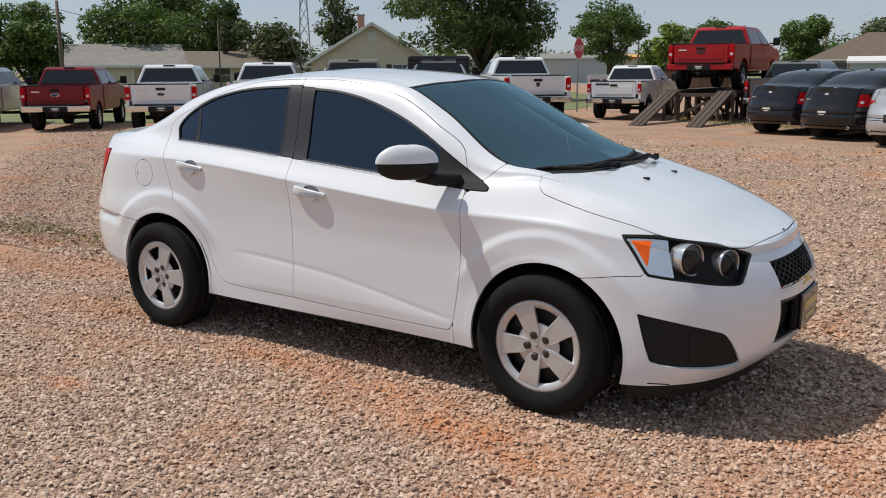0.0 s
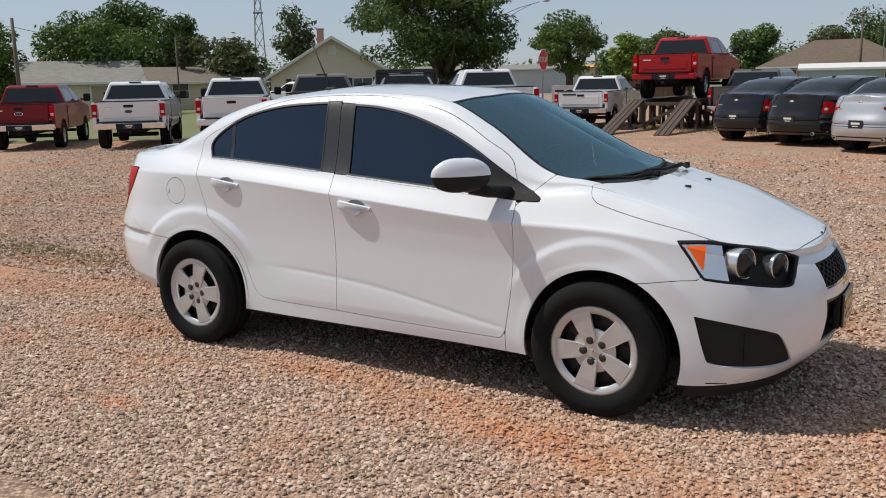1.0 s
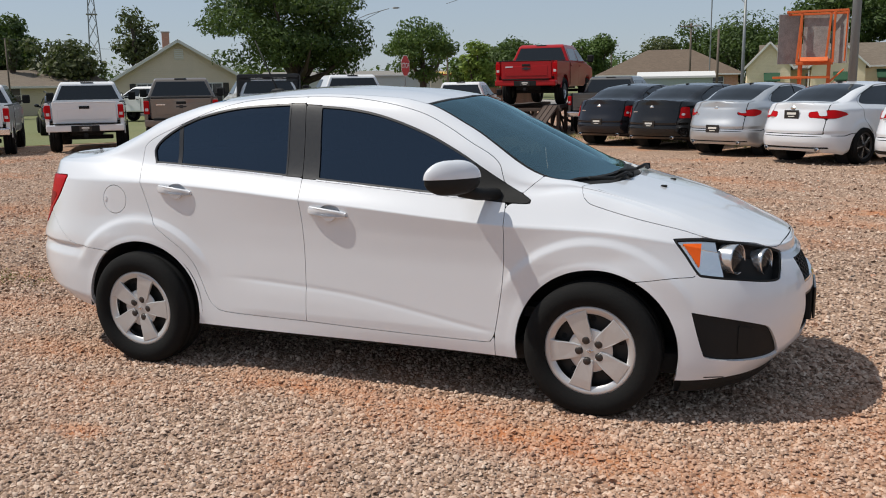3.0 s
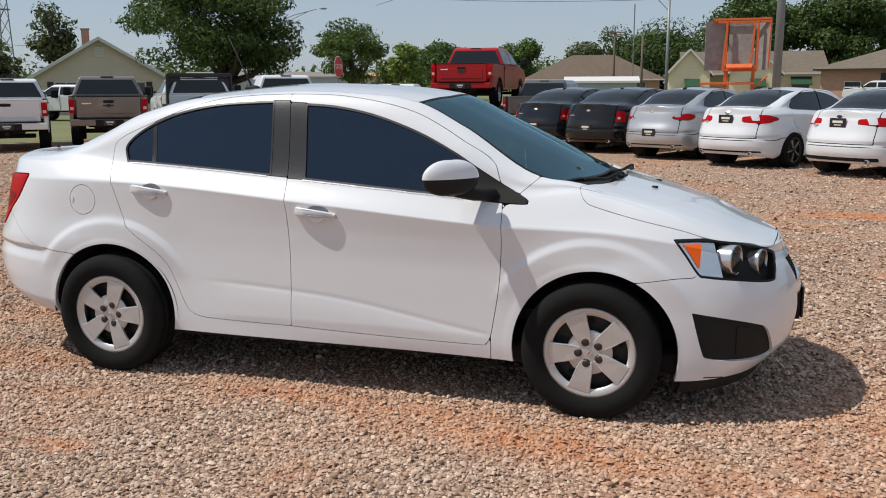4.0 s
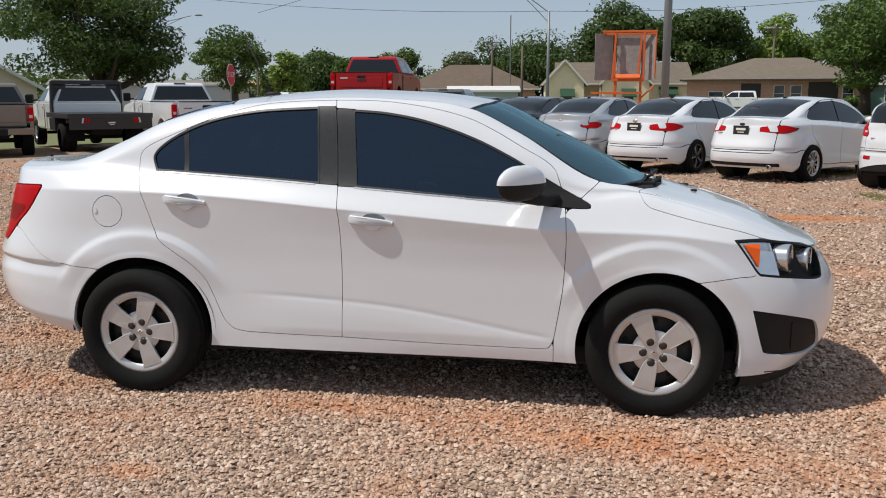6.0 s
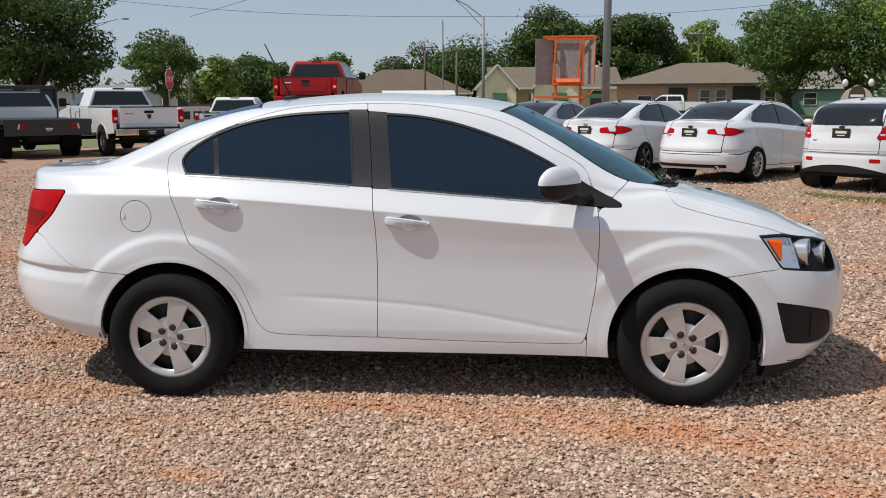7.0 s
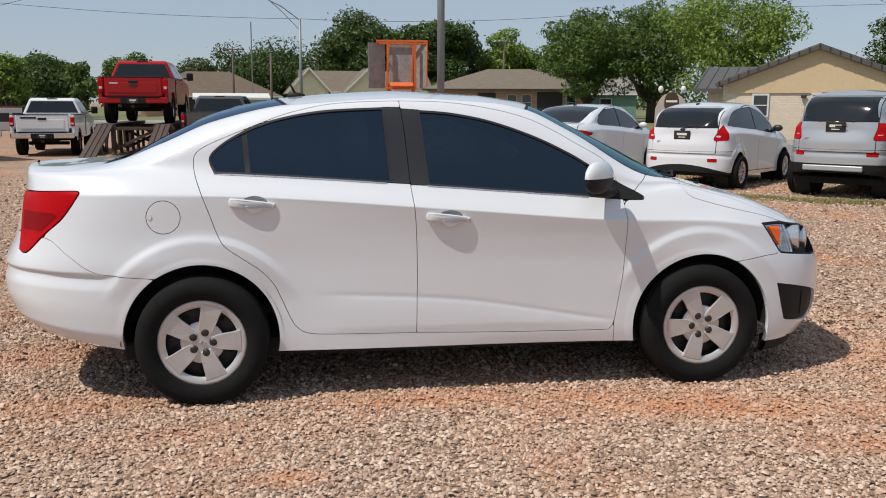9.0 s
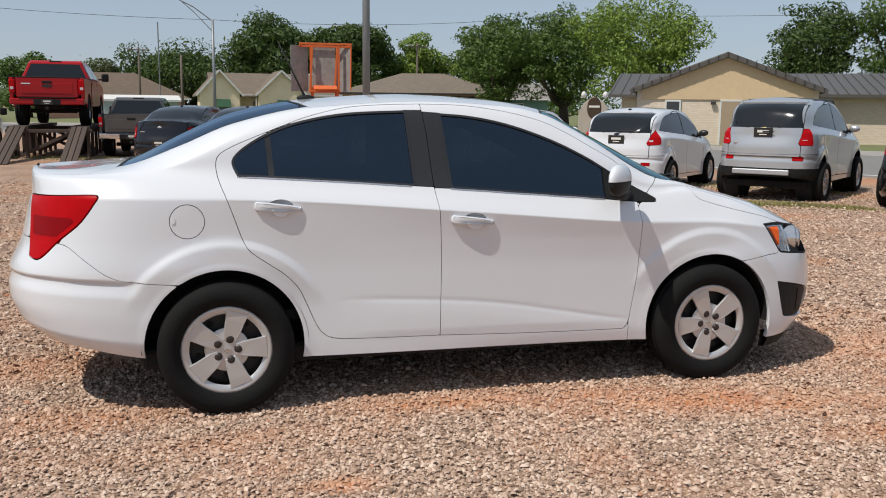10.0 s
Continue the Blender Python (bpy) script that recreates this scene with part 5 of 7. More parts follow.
        for hx in (-wb / 2, wb / 2):
            part("wheel_house", moved(lathe([(r + .05, 0), (r + .04, .26), (.05, .28)], 24), flip @ Matrix.Translation((hx, -.70 * ws, r))), BLACK_VOID, car)
    part("under_body", box((wb + .9, 1.25 * ws, .12), (0, 0, .30), .02), BLACK_VOID, car)
    if not hatch:       # lip along the boot's edge and a shut line over the bumper
        panel("boot_lip", np.maximum.reduce([y - .60, np.abs(x + 2.06 + .05 * y) - .045, .9 - z]), mat, .012, .014, "both")
        panel("bumper_line", np.maximum.reduce([np.abs(z - .60) - .007, x + 1.42 + .3 * (y < .5)]), BLACK_VOID, .0015, 0, "both")
        panel("belt_crease", np.maximum.reduce([np.abs(z - .80 + .05 * x) - .006, np.abs(x) - 1.15, .5 - y]), mat, .006, .006, "both")
    else:
        panel("bumper_line", np.maximum.reduce([np.abs(z - .70) - .006, x + 1.62]), BLACK_VOID, .0015, 0, "both")
        panel("roof_spoiler", np.maximum.reduce([y - .52, np.abs(z - 1.435) - .018, x + 1.35]), mat, .016, .02, "both")

    def rear_x(zz, yy=0.0):
        d = (zn - zz) ** 2 + (yn - yy) ** 2 + (xn > tail_x + .7) * 9
        return float(xn.ravel()[np.argmin(d)])
    pz = {"slim": .93, "hook": .93, "wedge": .60, "upright": .62, "strip": .62, "hatch": .98, "suv": 1.03}[rear_style]
    pz_w = float(np.interp(pz, *zmap))
    dealer_plate(car, Matrix.Translation((rear_x(pz_w) - .012, 0, pz_w)))
    bz = float(np.interp({"slim": 1.03, "hook": 1.04, "wedge": 1.0, "upright": .98, "strip": 1.02, "hatch": 1.07, "suv": 1.075}[rear_style], *zmap))
    badge_mat = {"slim": BADGE_BLUE, "hatch": BADGE_BLUE, "suv": BADGE_GOLD}.get(rear_style, CHROME)
    part("rear_badge", moved(lathe([(0, -.006), (.8, -.005), (1, 0)], 20, "X"), Matrix.Translation((rear_x(bz) - .004, 0, bz)) @ Matrix.Diagonal((1, .055, .026 if rear_style in ("slim", "hatch") else .034, 1))), badge_mat, car)
    tz = float(np.interp(.88 if not hatch else .86, *zmap))
    part("lid_lettering", box((.006, .16, .022), (rear_x(tz, .42) - .002, .42, tz), .002), CHROME, car, "chrome model lettering as a bar")
    if rear_style in ("slim", "hook", "wedge", "upright"):
        for sy in ((-.5,) if rear_style == "slim" else (-.48, .48)):
            ez = .30
            part("exhaust_tip", moved(lathe([(.028, 0), (.036, 0), (.038, .12), (.028, .12)], 18, "X"), Matrix.Translation((rear_x(.36, .5) - .0, sy * ws, ez))), CHROME, car, "", True)
    if rear_style == "hatch":
        part("rear_wiper", tube([(rear_x(pz_w + .13) - .03, .02, pz_w + .14), (rear_x(pz_w + .17) - .035, -.16, pz_w + .17), (rear_x(pz_w + .18) - .03, -.34, pz_w + .16)], .010, 6), BLACK_PLASTIC, car)
    if rear_style == "suv":
        part("skid_plate", box((.05, .95, .09), (rear_x(.5) - .005, 0, .52), .015), SILVER_PAINT, car, "silver skid plate")
        part("rear_wiper", tube([(rear_x(1.16) - .035, .0, 1.20), (rear_x(1.16) - .045, -.18, 1.205)], .012, 6), BLACK_PLASTIC, car)
        for sy in (-1, 1):
            part("roof_rail", tube([(-1.25, sy * .55, 1.685), (-1.1, sy * .56, 1.74), (.1, sy * .57, 1.76), (.3, sy * .56, 1.70)], .018, 8), BLACK_TRIM, car)
    part("roof_fin", box((.14, .03, .05), (-.9 if not hatch else -1.25, 0, float(np.interp(1.47 if not hatch else 1.46, *zmap)) + .01), .012), BLACK_PLASTIC, car)
    return car


SALOON_Z = ((0, .3, 1.0, 1.52), (0, .27, 1.02, 1.555))
lot_car("sedan", "white mid-size sedan with slim red tail lamps, facing away", WHITE_PAINT, (4.51, 12.76), 41, "saloon", "slim", ("alloy", .34, .235), 1.12, SALOON_Z, 2.85, (1.07, .95))
lot_car("sedan", "white sporty sedan with black-and-silver wheels, facing away", WHITE_PAINT, (2.61, 14.32), 35, "saloon", "hook", ("five", .345, .25), 1.12, SALOON_Z, 2.83, (1.07, .95))
lot_car("coupe", "silver two-door coupe with red wedge tail lamps, facing away", SILVER_PAINT, (0.97, 15.99), 27, "saloon", "wedge", ("alloy", .33, .22), 1.10, SALOON_Z, 2.74, (1.05, .95))
lot_car("sedan", "black luxury sedan with upright red tail lamps, facing away", BLACK_PAINT, (-0.61, 17.72), 23, "saloon", "upright", ("alloy", .34, .235), 1.13, SALOON_Z, 2.94, (1.2, 1.0))
lot_car("sedan", "blue-black luxury sedan with chrome window strip, facing away", NAVY_PAINT, (-2.19, 18.92), 19, "saloon", "upright", ("alloy", .35, .25), 1.12, SALOON_Z, 2.84, (1.15, 1.0))
lot_car("hatchback", "small white five-door hatchback with tall red lamps, facing away", WHITE_PAINT, (6.55, 10.88), 47, "hatch", "hatch", ("alloy", .31, .20), 1.10, ((0, .3, 1.0, 1.52), (0, .29, 1.01, 1.60)), 2.49, (.70, .80))
lot_car("suv", "silver compact crossover with black lower cladding, facing away", SILVER_PAINT, (8.34, 8.79), 51, "suv", "suv", ("alloy", .345, .23), 1.08, ((0, .3, 1.0, 1.52), (0, .40, 1.15, 1.80)), 2.555, (.78, .88))
lot_car("sedan", "black muscle sedan with a red lamp strip, facing away", BLACK_PAINT, (9.75, 6.35), 55, "saloon", "strip", ("alloy", .36, .25), 1.14, SALOON_Z, 3.05, (1.1, .95))


# ---- pickups ----
def tapered(outline, half, rows=1):
    """A closed side outline (x, z) given a width that depends on height: half(z)."""
    bm = bmesh.new()
    r = [bm.verts.new((a, -half(b), b)) for a, b in outline]
    l = [bm.verts.new((a, half(b), b)) for a, b in outline]
    n = len(outline)
    bm.faces.new(r), bm.faces.new(l[::-1])
    for i in range(n):
        bm.faces.new((r[i], l[i], l[(i + 1) % n], r[(i + 1) % n]))
    bmesh.ops.recalc_face_normals(bm, faces=bm.faces)
    return bm


def softened(bm, width=.03, segments=2):
    bmesh.ops.bevel(bm, geom=[e for e in bm.edges if len(e.link_faces) == 2 and e.calc_face_angle(0) > .5], offset=width, segments=segments, affect="EDGES", profile=.5, clamp_overlap=True)
    return bm


def arc(cx, cz, r, a0, a1, n):
    return [(cx + r * math.cos(radians(a0 + (a1 - a0) * k / n)), cz + r * math.sin(radians(a0 + (a1 - a0) * k / n))) for k in range(n + 1)]


def pickup(name, label, mat, rear, az, cab="crew", s=1.0, lamp="tall", bumper=CHROME, gate="badge", lift=0.0, bed=True, wb=3.65, wheel_r=.39, flare=0.0, mirror_mat=None):
    """A pickup with its tailgate towards -x; the origin is the rear axle's middle on the ground."""
    m = Matrix.Translation((rear[0], rear[1], lift)) @ Matrix.Rotation(radians(90 - az), 4, "Z") @ Matrix.Diagonal((s, s, s, 1))
    truck = thing(name, label, "pickup", m, "pickups on the lot")
    nose = wb + .93
    cab_back = .62 if bed and cab == "crew" else .95 if cab == "ext" else 1.25
    w = .99
    r = wheel_r
    # cab: lower body and greenhouse
    belt, roof_z, low = 1.36, 1.93, .56
    half = lambda zz: w - .02 * max(0, (zz - .9)) - .24 * max(0, zz - belt) / .57 - .06 * max(0, .85 - zz)
    base_x = wb - .42
    body = [(cab_back, low)] + [(wb - .52, low)] + arc(wb, r, r + .11, 180 - 28, 28, 12) + [(nose - .08, .62), (nose, .75), (nose - .02, 1.12), (nose - .18, 1.24), (base_x + .18, belt), (cab_back, belt)]
    lower = part("cab", softened(tapered(body, lambda zz: w - .05 * max(0, .85 - zz) - .02 * max(0, zz - .9)), .035), mat, truck)
    top = [(cab_back + .02, belt - .01), (base_x + .15, belt - .01), (base_x - .62, roof_z - .06), (base_x - .85, roof_z), (cab_back + .28, roof_z), (cab_back + .14, roof_z - .05)]
    part("cab_roof", softened(tapered(top, half), .05, 3), mat, truck)

    def pane(nm, quad_xz, off=.004, mat_=PANE):
        """The same pane on both flanks."""
        for sd in (-1, 1):
            bm = bmesh.new()
            vs = [bm.verts.new((a, sd * (half(b) + off), b)) for a, b in quad_xz]
            ins = [bm.verts.new((a, sd * (half(b) - .02), b)) for a, b in quad_xz]
            bm.faces.new(vs if sd < 0 else vs[::-1])
            k = len(vs)
            for i in range(k):
                bm.faces.new((vs[i], vs[(i + 1) % k], ins[(i + 1) % k], ins[i]))
            bmesh.ops.recalc_face_normals(bm, faces=bm.faces)
            part(nm, bm, mat_, truck)
    z0, z1 = belt + .05, roof_z - .13
    if cab == "crew":
        pane("rear_window", [(cab_back + .22, z0), (base_x - 1.18, z0), (base_x - 1.18, z1), (cab_back + .34, z1)])
        pane("front_window", [(base_x - 1.10, z0), (base_x - .08, z0), (base_x - .60, z1), (base_x - 1.10, z1)])
        doors = [(cab_back + .16, base_x - 1.14), (base_x - 1.13, base_x - .02)]
    else:
        if cab == "ext":
            pane("rear_window", [(cab_back + .22, z0), (base_x - 1.14, z0), (base_x - 1.14, z1), (cab_back + .34, z1)])
        pane("front_window", [(base_x - 1.06, z0), (base_x - .08, z0), (base_x - .60, z1), (base_x - 1.06, z1)])
        doors = [(base_x - 1.13, base_x - .02)]
    for a, b in doors:      # door leaves stand slightly proud with a dark joint round them
        for sd in (-1, 1):
            d = slab(rounded([(a, .62), (a, .62), (b, .62), (b, .62), (b + .01, belt - .015), (b + .01, belt - .015), (a, belt - .015), (a, belt - .015)], 2).tolist(), .012, "XZ", 0, .004)
            dd = part("door", moved(d, Matrix.Translation((0, sd * (w - .004) - (.012 if sd > 0 else 0) + (.008 * sd), 0))), mat, truck)
            part("door_handle", box((.17, .025, .035), (a + .16, sd * (w + .018), belt - .12), .008), BLACK_TRIM if gate == "plain" else mat, dd)
            part("door_joint", box((.012, .01, .70), (a - .01, sd * (w - .002), .98), .002), BLACK_VOID, dd)
    # rear window, windscreen, third brake lamp
    def cross_pane(nm, xa, za, xb, zb, inset, mat_=PANE):
        bm = bmesh.new()
        q = [(xa, -(half(za) - inset), za), (xa, half(za) - inset, za), (xb, half(zb) - inset, zb), (xb, -(half(zb) - inset), zb)]
        d = Vector((xb - xa, 0, zb - za)).cross(Vector((0, 1, 0))).normalized()
        vs = [bm.verts.new(Vector(c) - d * .004) for c in q]
        v2 = [bm.verts.new(Vector(c) + d * .004) for c in q]
        bm.faces.new(vs), bm.faces.new(v2[::-1])
        for i in range(4):
            bm.faces.new((vs[i], v2[i], v2[(i + 1) % 4], vs[(i + 1) % 4]))
        bmesh.ops.recalc_face_normals(bm, faces=bm.faces)
        return part(nm, bm, mat_, truck)
    cross_pane("rear_screen", cab_back + .028, belt + .06, cab_back + .128, roof_z - .11, .10)
    cross_pane("windscreen", base_x + .155, belt + .02, base_x - .60, roof_z - .09, .07)
    part("high_brake_lamp", box((.03, .34, .035), (cab_back + .17, 0, roof_z - .025), .008), BLACK_TRIM, truck)
    for sd in (-1, 1):
        mir = part("door_mirror", box((.12, .22, .26), (base_x - .12, sd * (w + .20), belt + .14), .04), mirror_mat or BLACK_PLASTIC, truck)
        part("mirror_arm", box((.06, .16, .05), (base_x - .12, sd * (w + .06), belt + .08), .01), BLACK_PLASTIC, mir)
    part("hood", softened(slab([(-.86, 0), (.86, 0), (.80, 1.0), (-.80, 1.0)], .06, "XY", 0), .02), mat, truck).matrix_local = Matrix(((0, 1, 0, base_x + .22), (1, 0, 0, 0), (0, 0, -1, belt + .05), (0, 0, 0, 1)))
    # frame, wheels
    part("chassis", joined(box((wb + 1.6, .80, .16), (wb / 2 - .1, 0, .56), .02), box((.12, 1.3, .12), (0, 0, r), .03), box((.1, 1.3, .1), (wb, 0, r), .03), box((.5, .5, .18), (-.62, 0, .56), .08)), BLACK_VOID, truck)
    for hx in (0, wb):
        for sd in (-1, 1):
            mw = Matrix.Translation((hx, sd * (w - .13), r)) if sd < 0 else Matrix.Translation((hx, sd * (w - .13), r)) @ Matrix.Rotation(math.pi, 4, "Z")
            wheel_parts(truck, mw, r, .27, r * .60, "alloy", turn=random.uniform(0, 70), steps=32)
    if bed:
        rail, floor_z, xb = 1.36, .86, -1.12
        side_out = [(xb + .02, .66)] + [(-r - .14, .62)] + arc(0, r, r + .12, 180 - 30, 30, 12) + [(cab_back - .03, .60), (cab_back - .03, rail), (xb, rail)]
        for sd in (-1, 1):
            bs = slab(side_out, .10, "XZ", 0)
            softened(bs, .02)
            ob = part("bed_side", moved(bs, Matrix.Translation((0, sd * w - (.10 if sd > 0 else 0), 0))), mat, truck)
            part("rail_cap", box((cab_back - xb - .05, .11, .025), ((cab_back + xb) / 2, sd * (w - .05), rail + .008), .008), BLACK_PLASTIC, ob)
            ring = [(a, b) for a, b in arc(0, r, r + .165, 168, 12, 14)] + [(a, b) for a, b in arc(0, r, r + .115, 12, 168, 14)]
            part("arch_lip", moved(slab(ring, .03 + flare, "XZ", 0, .006), Matrix.Translation((0, sd * (w + .006 + flare / 2) - (.03 + flare if sd > 0 else 0), 0))), BLACK_PLASTIC if flare else mat, ob)
            lw, lh, lz = (.15, .36, 1.12) if lamp == "tall" else (.13, .30, 1.14)
            tl = part("tail_lamp", box((.09, lw, lh), (xb + .015, sd * (w - lw / 2 + .004), lz), .018), LAMP_RED, truck, "red tail lamp")
            part("reverse_lens", box((.094, lw * .6, lh * .22), (xb + .012, sd * (w - lw / 2 + .004), lz - .06), .008), LAMP_PALE, tl)
        part("bed_floor", box((cab_back - xb - .1, 1.75, .05), ((cab_back + xb) / 2, 0, floor_z)), BLACK_PLASTIC, truck)
        part("bed_front", box((.05, 1.8, rail - floor_z), (cab_back - .06, 0, (rail + floor_z) / 2), .01), mat, truck)
        tg = part("tailgate", softened(box((.07, 1.62, .56), (xb + .01, 0, 1.085)), .025, 3), mat, truck, "closed tailgate")
        part("gate_panel", softened(box((.02, 1.36, .30), (xb - .026, 0, 1.06)), .008), mat, tg)
        part("gate_cap", box((.085, 1.60, .03), (xb + .012, 0, 1.372), .012), BLACK_PLASTIC if gate != "plain" else mat, tg)
        part("gate_handle", box((.03, .26, .075), (xb - .035, 0, 1.235), .012), BLACK_PLASTIC, tg, "black tailgate handle")
        if gate == "badge":
            part("gate_badge", moved(lathe([(0, -.012), (.85, -.010), (1, 0)], 24, "X"), Matrix.Translation((xb - .036, 0, 1.09)) @ Matrix.Diagonal((1, .115, .048, 1))), BADGE_BLUE, tg)
            part("gate_badge_ring", moved(lathe([(.9, -.013), (1.05, -.012), (1.08, 0)], 24, "X"), Matrix.Translation((xb - .036, 0, 1.09)) @ Matrix.Diagonal((1, .118, .05, 1))), CHROME, tg)
        elif gate == "cross":
            part("gate_badge", moved(slab([(-.14, -.02), (-.05, -.02), (-.05, -.045), (.05, -.045), (.05, -.02), (.14, -.02), (.14, .02), (.05, .02), (.05, .045), (-.05, .045), (-.05, .02), (-.14, .02)], .012, "YZ", 0, .003), Matrix.Translation((xb - .048, 0, 1.13))), BLACK_TRIM, tg)
        elif gate == "shield":
            part("gate_badge", moved(slab([(-.06, .06), (.06, .06), (.05, -.03), (0, -.08), (-.05, -.03)], .012, "YZ", 0, .003), Matrix.Translation((xb - .048, 0, 1.11))), BLACK_TRIM, tg)
        if gate in ("badge", "cross", "shield", "letters"):
            part("gate_lettering", box((.006, .24 if gate != "letters" else .5, .035 if gate != "letters" else .06), (xb - .039, .55 if gate != "letters" else .42, 1.19 if gate != "letters" else 1.27), .002), CHROME if gate != "letters" else BLACK_TRIM, tg, "lettering as a plain bar")
        bp = part("rear_bumper", softened(box((.17, 1.96, .18), (xb - .085, 0, .69)), .03), bumper, truck, "rear bumper")
        part("bumper_middle", softened(box((.19, .72, .17), (xb - .085, 0, .675)), .02), BLACK_PLASTIC, bp)
        part("bumper_step", box((.20, 1.5, .025), (xb - .09, 0, .80), .008), BLACK_PLASTIC, bp)
        dealer_plate(truck, Matrix.Translation((xb - .187, 0, .68)))
        part("tow_hitch", box((.22, .09, .09), (xb - .10, 0, .50), .01), BLACK_VOID, truck)
    return truck


def flatbed(rear, az):
    truck = pickup("flatbed_truck", "white truck with a black steel flatbed and headache rack", FLEET_WHITE, rear, az, "reg", 1.0, bed=False, wb=4.2, wheel_r=.40)
    part("deck", softened(box((2.9, 2.3, .14), (.05, 0, 1.02)), .01), BLACK_TRIM, truck, "black steel deck")
    part("deck_skirt", softened(box((.06, 2.25, .42), (-1.36, 0, .86)), .01), BLACK_TRIM, truck)
    for sd in (-1, 1):
        part("side_box", softened(box((.8, .30, .36), (.75, sd * 1.0, .76)), .02), BLACK_TRIM, truck)
        part("mud_flap", box((.012, .5, .42), (-.62, sd * .82, .52), .003), RUBBER, truck)
        for k in range(3):
            part("stop_lamp", moved(box((.02, .05, .15), (0, 0, 0), .012), Matrix.Translation((-1.40, sd * (.62 + .075 * k), .90)) @ Matrix.Rotation(radians(12 * sd), 4, "X")), LAMP_RED if k < 2 else LAMP_PALE, truck)
        part("rack_post", softened(slab([(-.04, 0), (.30, 0), (.06, .86), (-.04, .92)], .06, "XZ", 0), .01), BLACK_TRIM, truck).location = (1.32, sd * 1.0 - .03, 1.09)
        part("outer_wheel", lathe([(.12, -.1), (.24, -.12), (.34, -.13), (.395, -.10), (.40, 0), (.395, .1), (.24, .12)], 28), RUBBER, truck, "", True).location = (0, sd * 1.0, .40)
    part("rack_sheet", box((.03, 2.0, .42), (1.40, 0, 1.32), .008), BLACK_TRIM, truck)
    part("rack_top", box((.08, 1.96, .13), (1.36, 0, 1.97), .02), BLACK_TRIM, truck)
    for sd in (-1, 1):
        part("rack_side", softened(box((.05, .40, .92), (1.39, sd * .78, 1.52)), .01), BLACK_TRIM, truck)
    for k in range(4):
        part("rack_bar", box((.03, 1.9, .04), (1.38, 0, 1.58 + .1 * k), .006), BLACK_TRIM, truck)
    dealer_plate(truck, Matrix.Translation((-1.40, 0, .82)))
    return truck


ROW = -40
pickup("pickup", "silver crew-cab pickup parked beside the red one", SILVER_PAINT, (-25.0, 10.5), ROW - 3, "crew", 1.0, gate="badge")
pickup("pickup", "dark red crew-cab pickup with a chrome bumper on gravel", MAROON_PAINT, (-22.4, 12.4), ROW - 3, "crew", 1.0, gate="badge")
pickup("pickup", "white crew-cab pickup with a black oval badge", FLEET_WHITE, (-18.8, 13.4), ROW - 3, "crew", 1.0, gate="badge")
pickup("pickup", "white work pickup with tall cab and black bumper step", FLEET_WHITE, (-16.4, 15.1), ROW, "ext", 1.0, gate="plain", bumper=FLEET_WHITE)
pickup("pickup", "brownish grey lifted crew-cab pickup with black lamps", BROWN_PAINT, (-14.7, 17.1), ROW + 3, "crew", 1.02, gate="cross", bumper=BROWN_PAINT, wheel_r=.42)
flatbed((-12.9, 19.5), ROW - 3)
pickup("pickup", "white regular-cab pickup with a chrome bumper", FLEET_WHITE, (-10.2, 20.1), ROW - 1, "reg", 1.0, gate="shield")
pickup("pickup", "older small white extended-cab pickup", FLEET_WHITE, (-8.25, 22.7), -6, "ext", .86, lamp="short", gate="letters", wheel_r=.40, wb=3.3)
pickup("pickup", "bright red crew-cab pickup standing on a timber ramp", RED_PAINT, (-5.80, 23.75), -1, "crew", 1.0, gate="cross", bumper=RED_PAINT, lift=.92, wheel_r=.42, mirror_mat=BLACK_PLASTIC)
pickup("pickup", "dark grey crew-cab pickup beside the ramp", GREY_PAINT, (-3.5, 23.7), 3, "crew", .92, lamp="short", gate="plain", bumper=CHROME)

# the display ramp under the red pickup
TIMBER = plain("weathered dark timber", (0.075, 0.052, 0.040), 0.9, vary=.35, scale=3, bump=.4, bump_scale=30, each=.6)
ramp_stand = thing("display_ramp", "weathered timber display ramp holding up the red pickup", "ramp", pose(-5.78, 22.3, 0, 0, 0, 1))
for sx in (-.82, .82):
    part("runway", softened(box((.55, 5.6, .10), (sx, 3.1, .87)), .01), TIMBER, ramp_stand)
    for k in range(3):
        pl = box((.13, 3.05, .06), (0, 0, 0), .008)
        part("ramp_plank", moved(pl, Matrix.Translation((sx + (k - 1) * .15, -1.2, .44)) @ Matrix.Rotation(math.atan2(.88, 2.9), 4, "X")), TIMBER, ramp_stand)
    for k in range(6):
        yy = .3 + 1.05 * k
        for dx in (-.22, .22):
            part("post", box((.09, .09, .82), (sx + dx, yy, .41), .008), TIMBER, ramp_stand)
        if k < 5:
            part("brace", moved(box((.05, 1.32, .09), (0, 0, 0), .006), Matrix.Translation((sx - .28, yy + .52, .45)) @ Matrix.Rotation(radians(38 if k % 2 else -38), 4, "X")), TIMBER, ramp_stand)
for k in range(4):
    part("cross_brace", moved(box((1.75, .05, .09), (0, 0, 0), .006), Matrix.Translation((0, .3 + 1.5 * k, .45)) @ Matrix.Rotation(radians(26 if k % 2 else -26), 4, "Y")), TIMBER, ramp_stand)
    part("cross_beam", box((2.3, .12, .10), (0, .3 + 1.5 * k, .78), .008), TIMBER, ramp_stand)


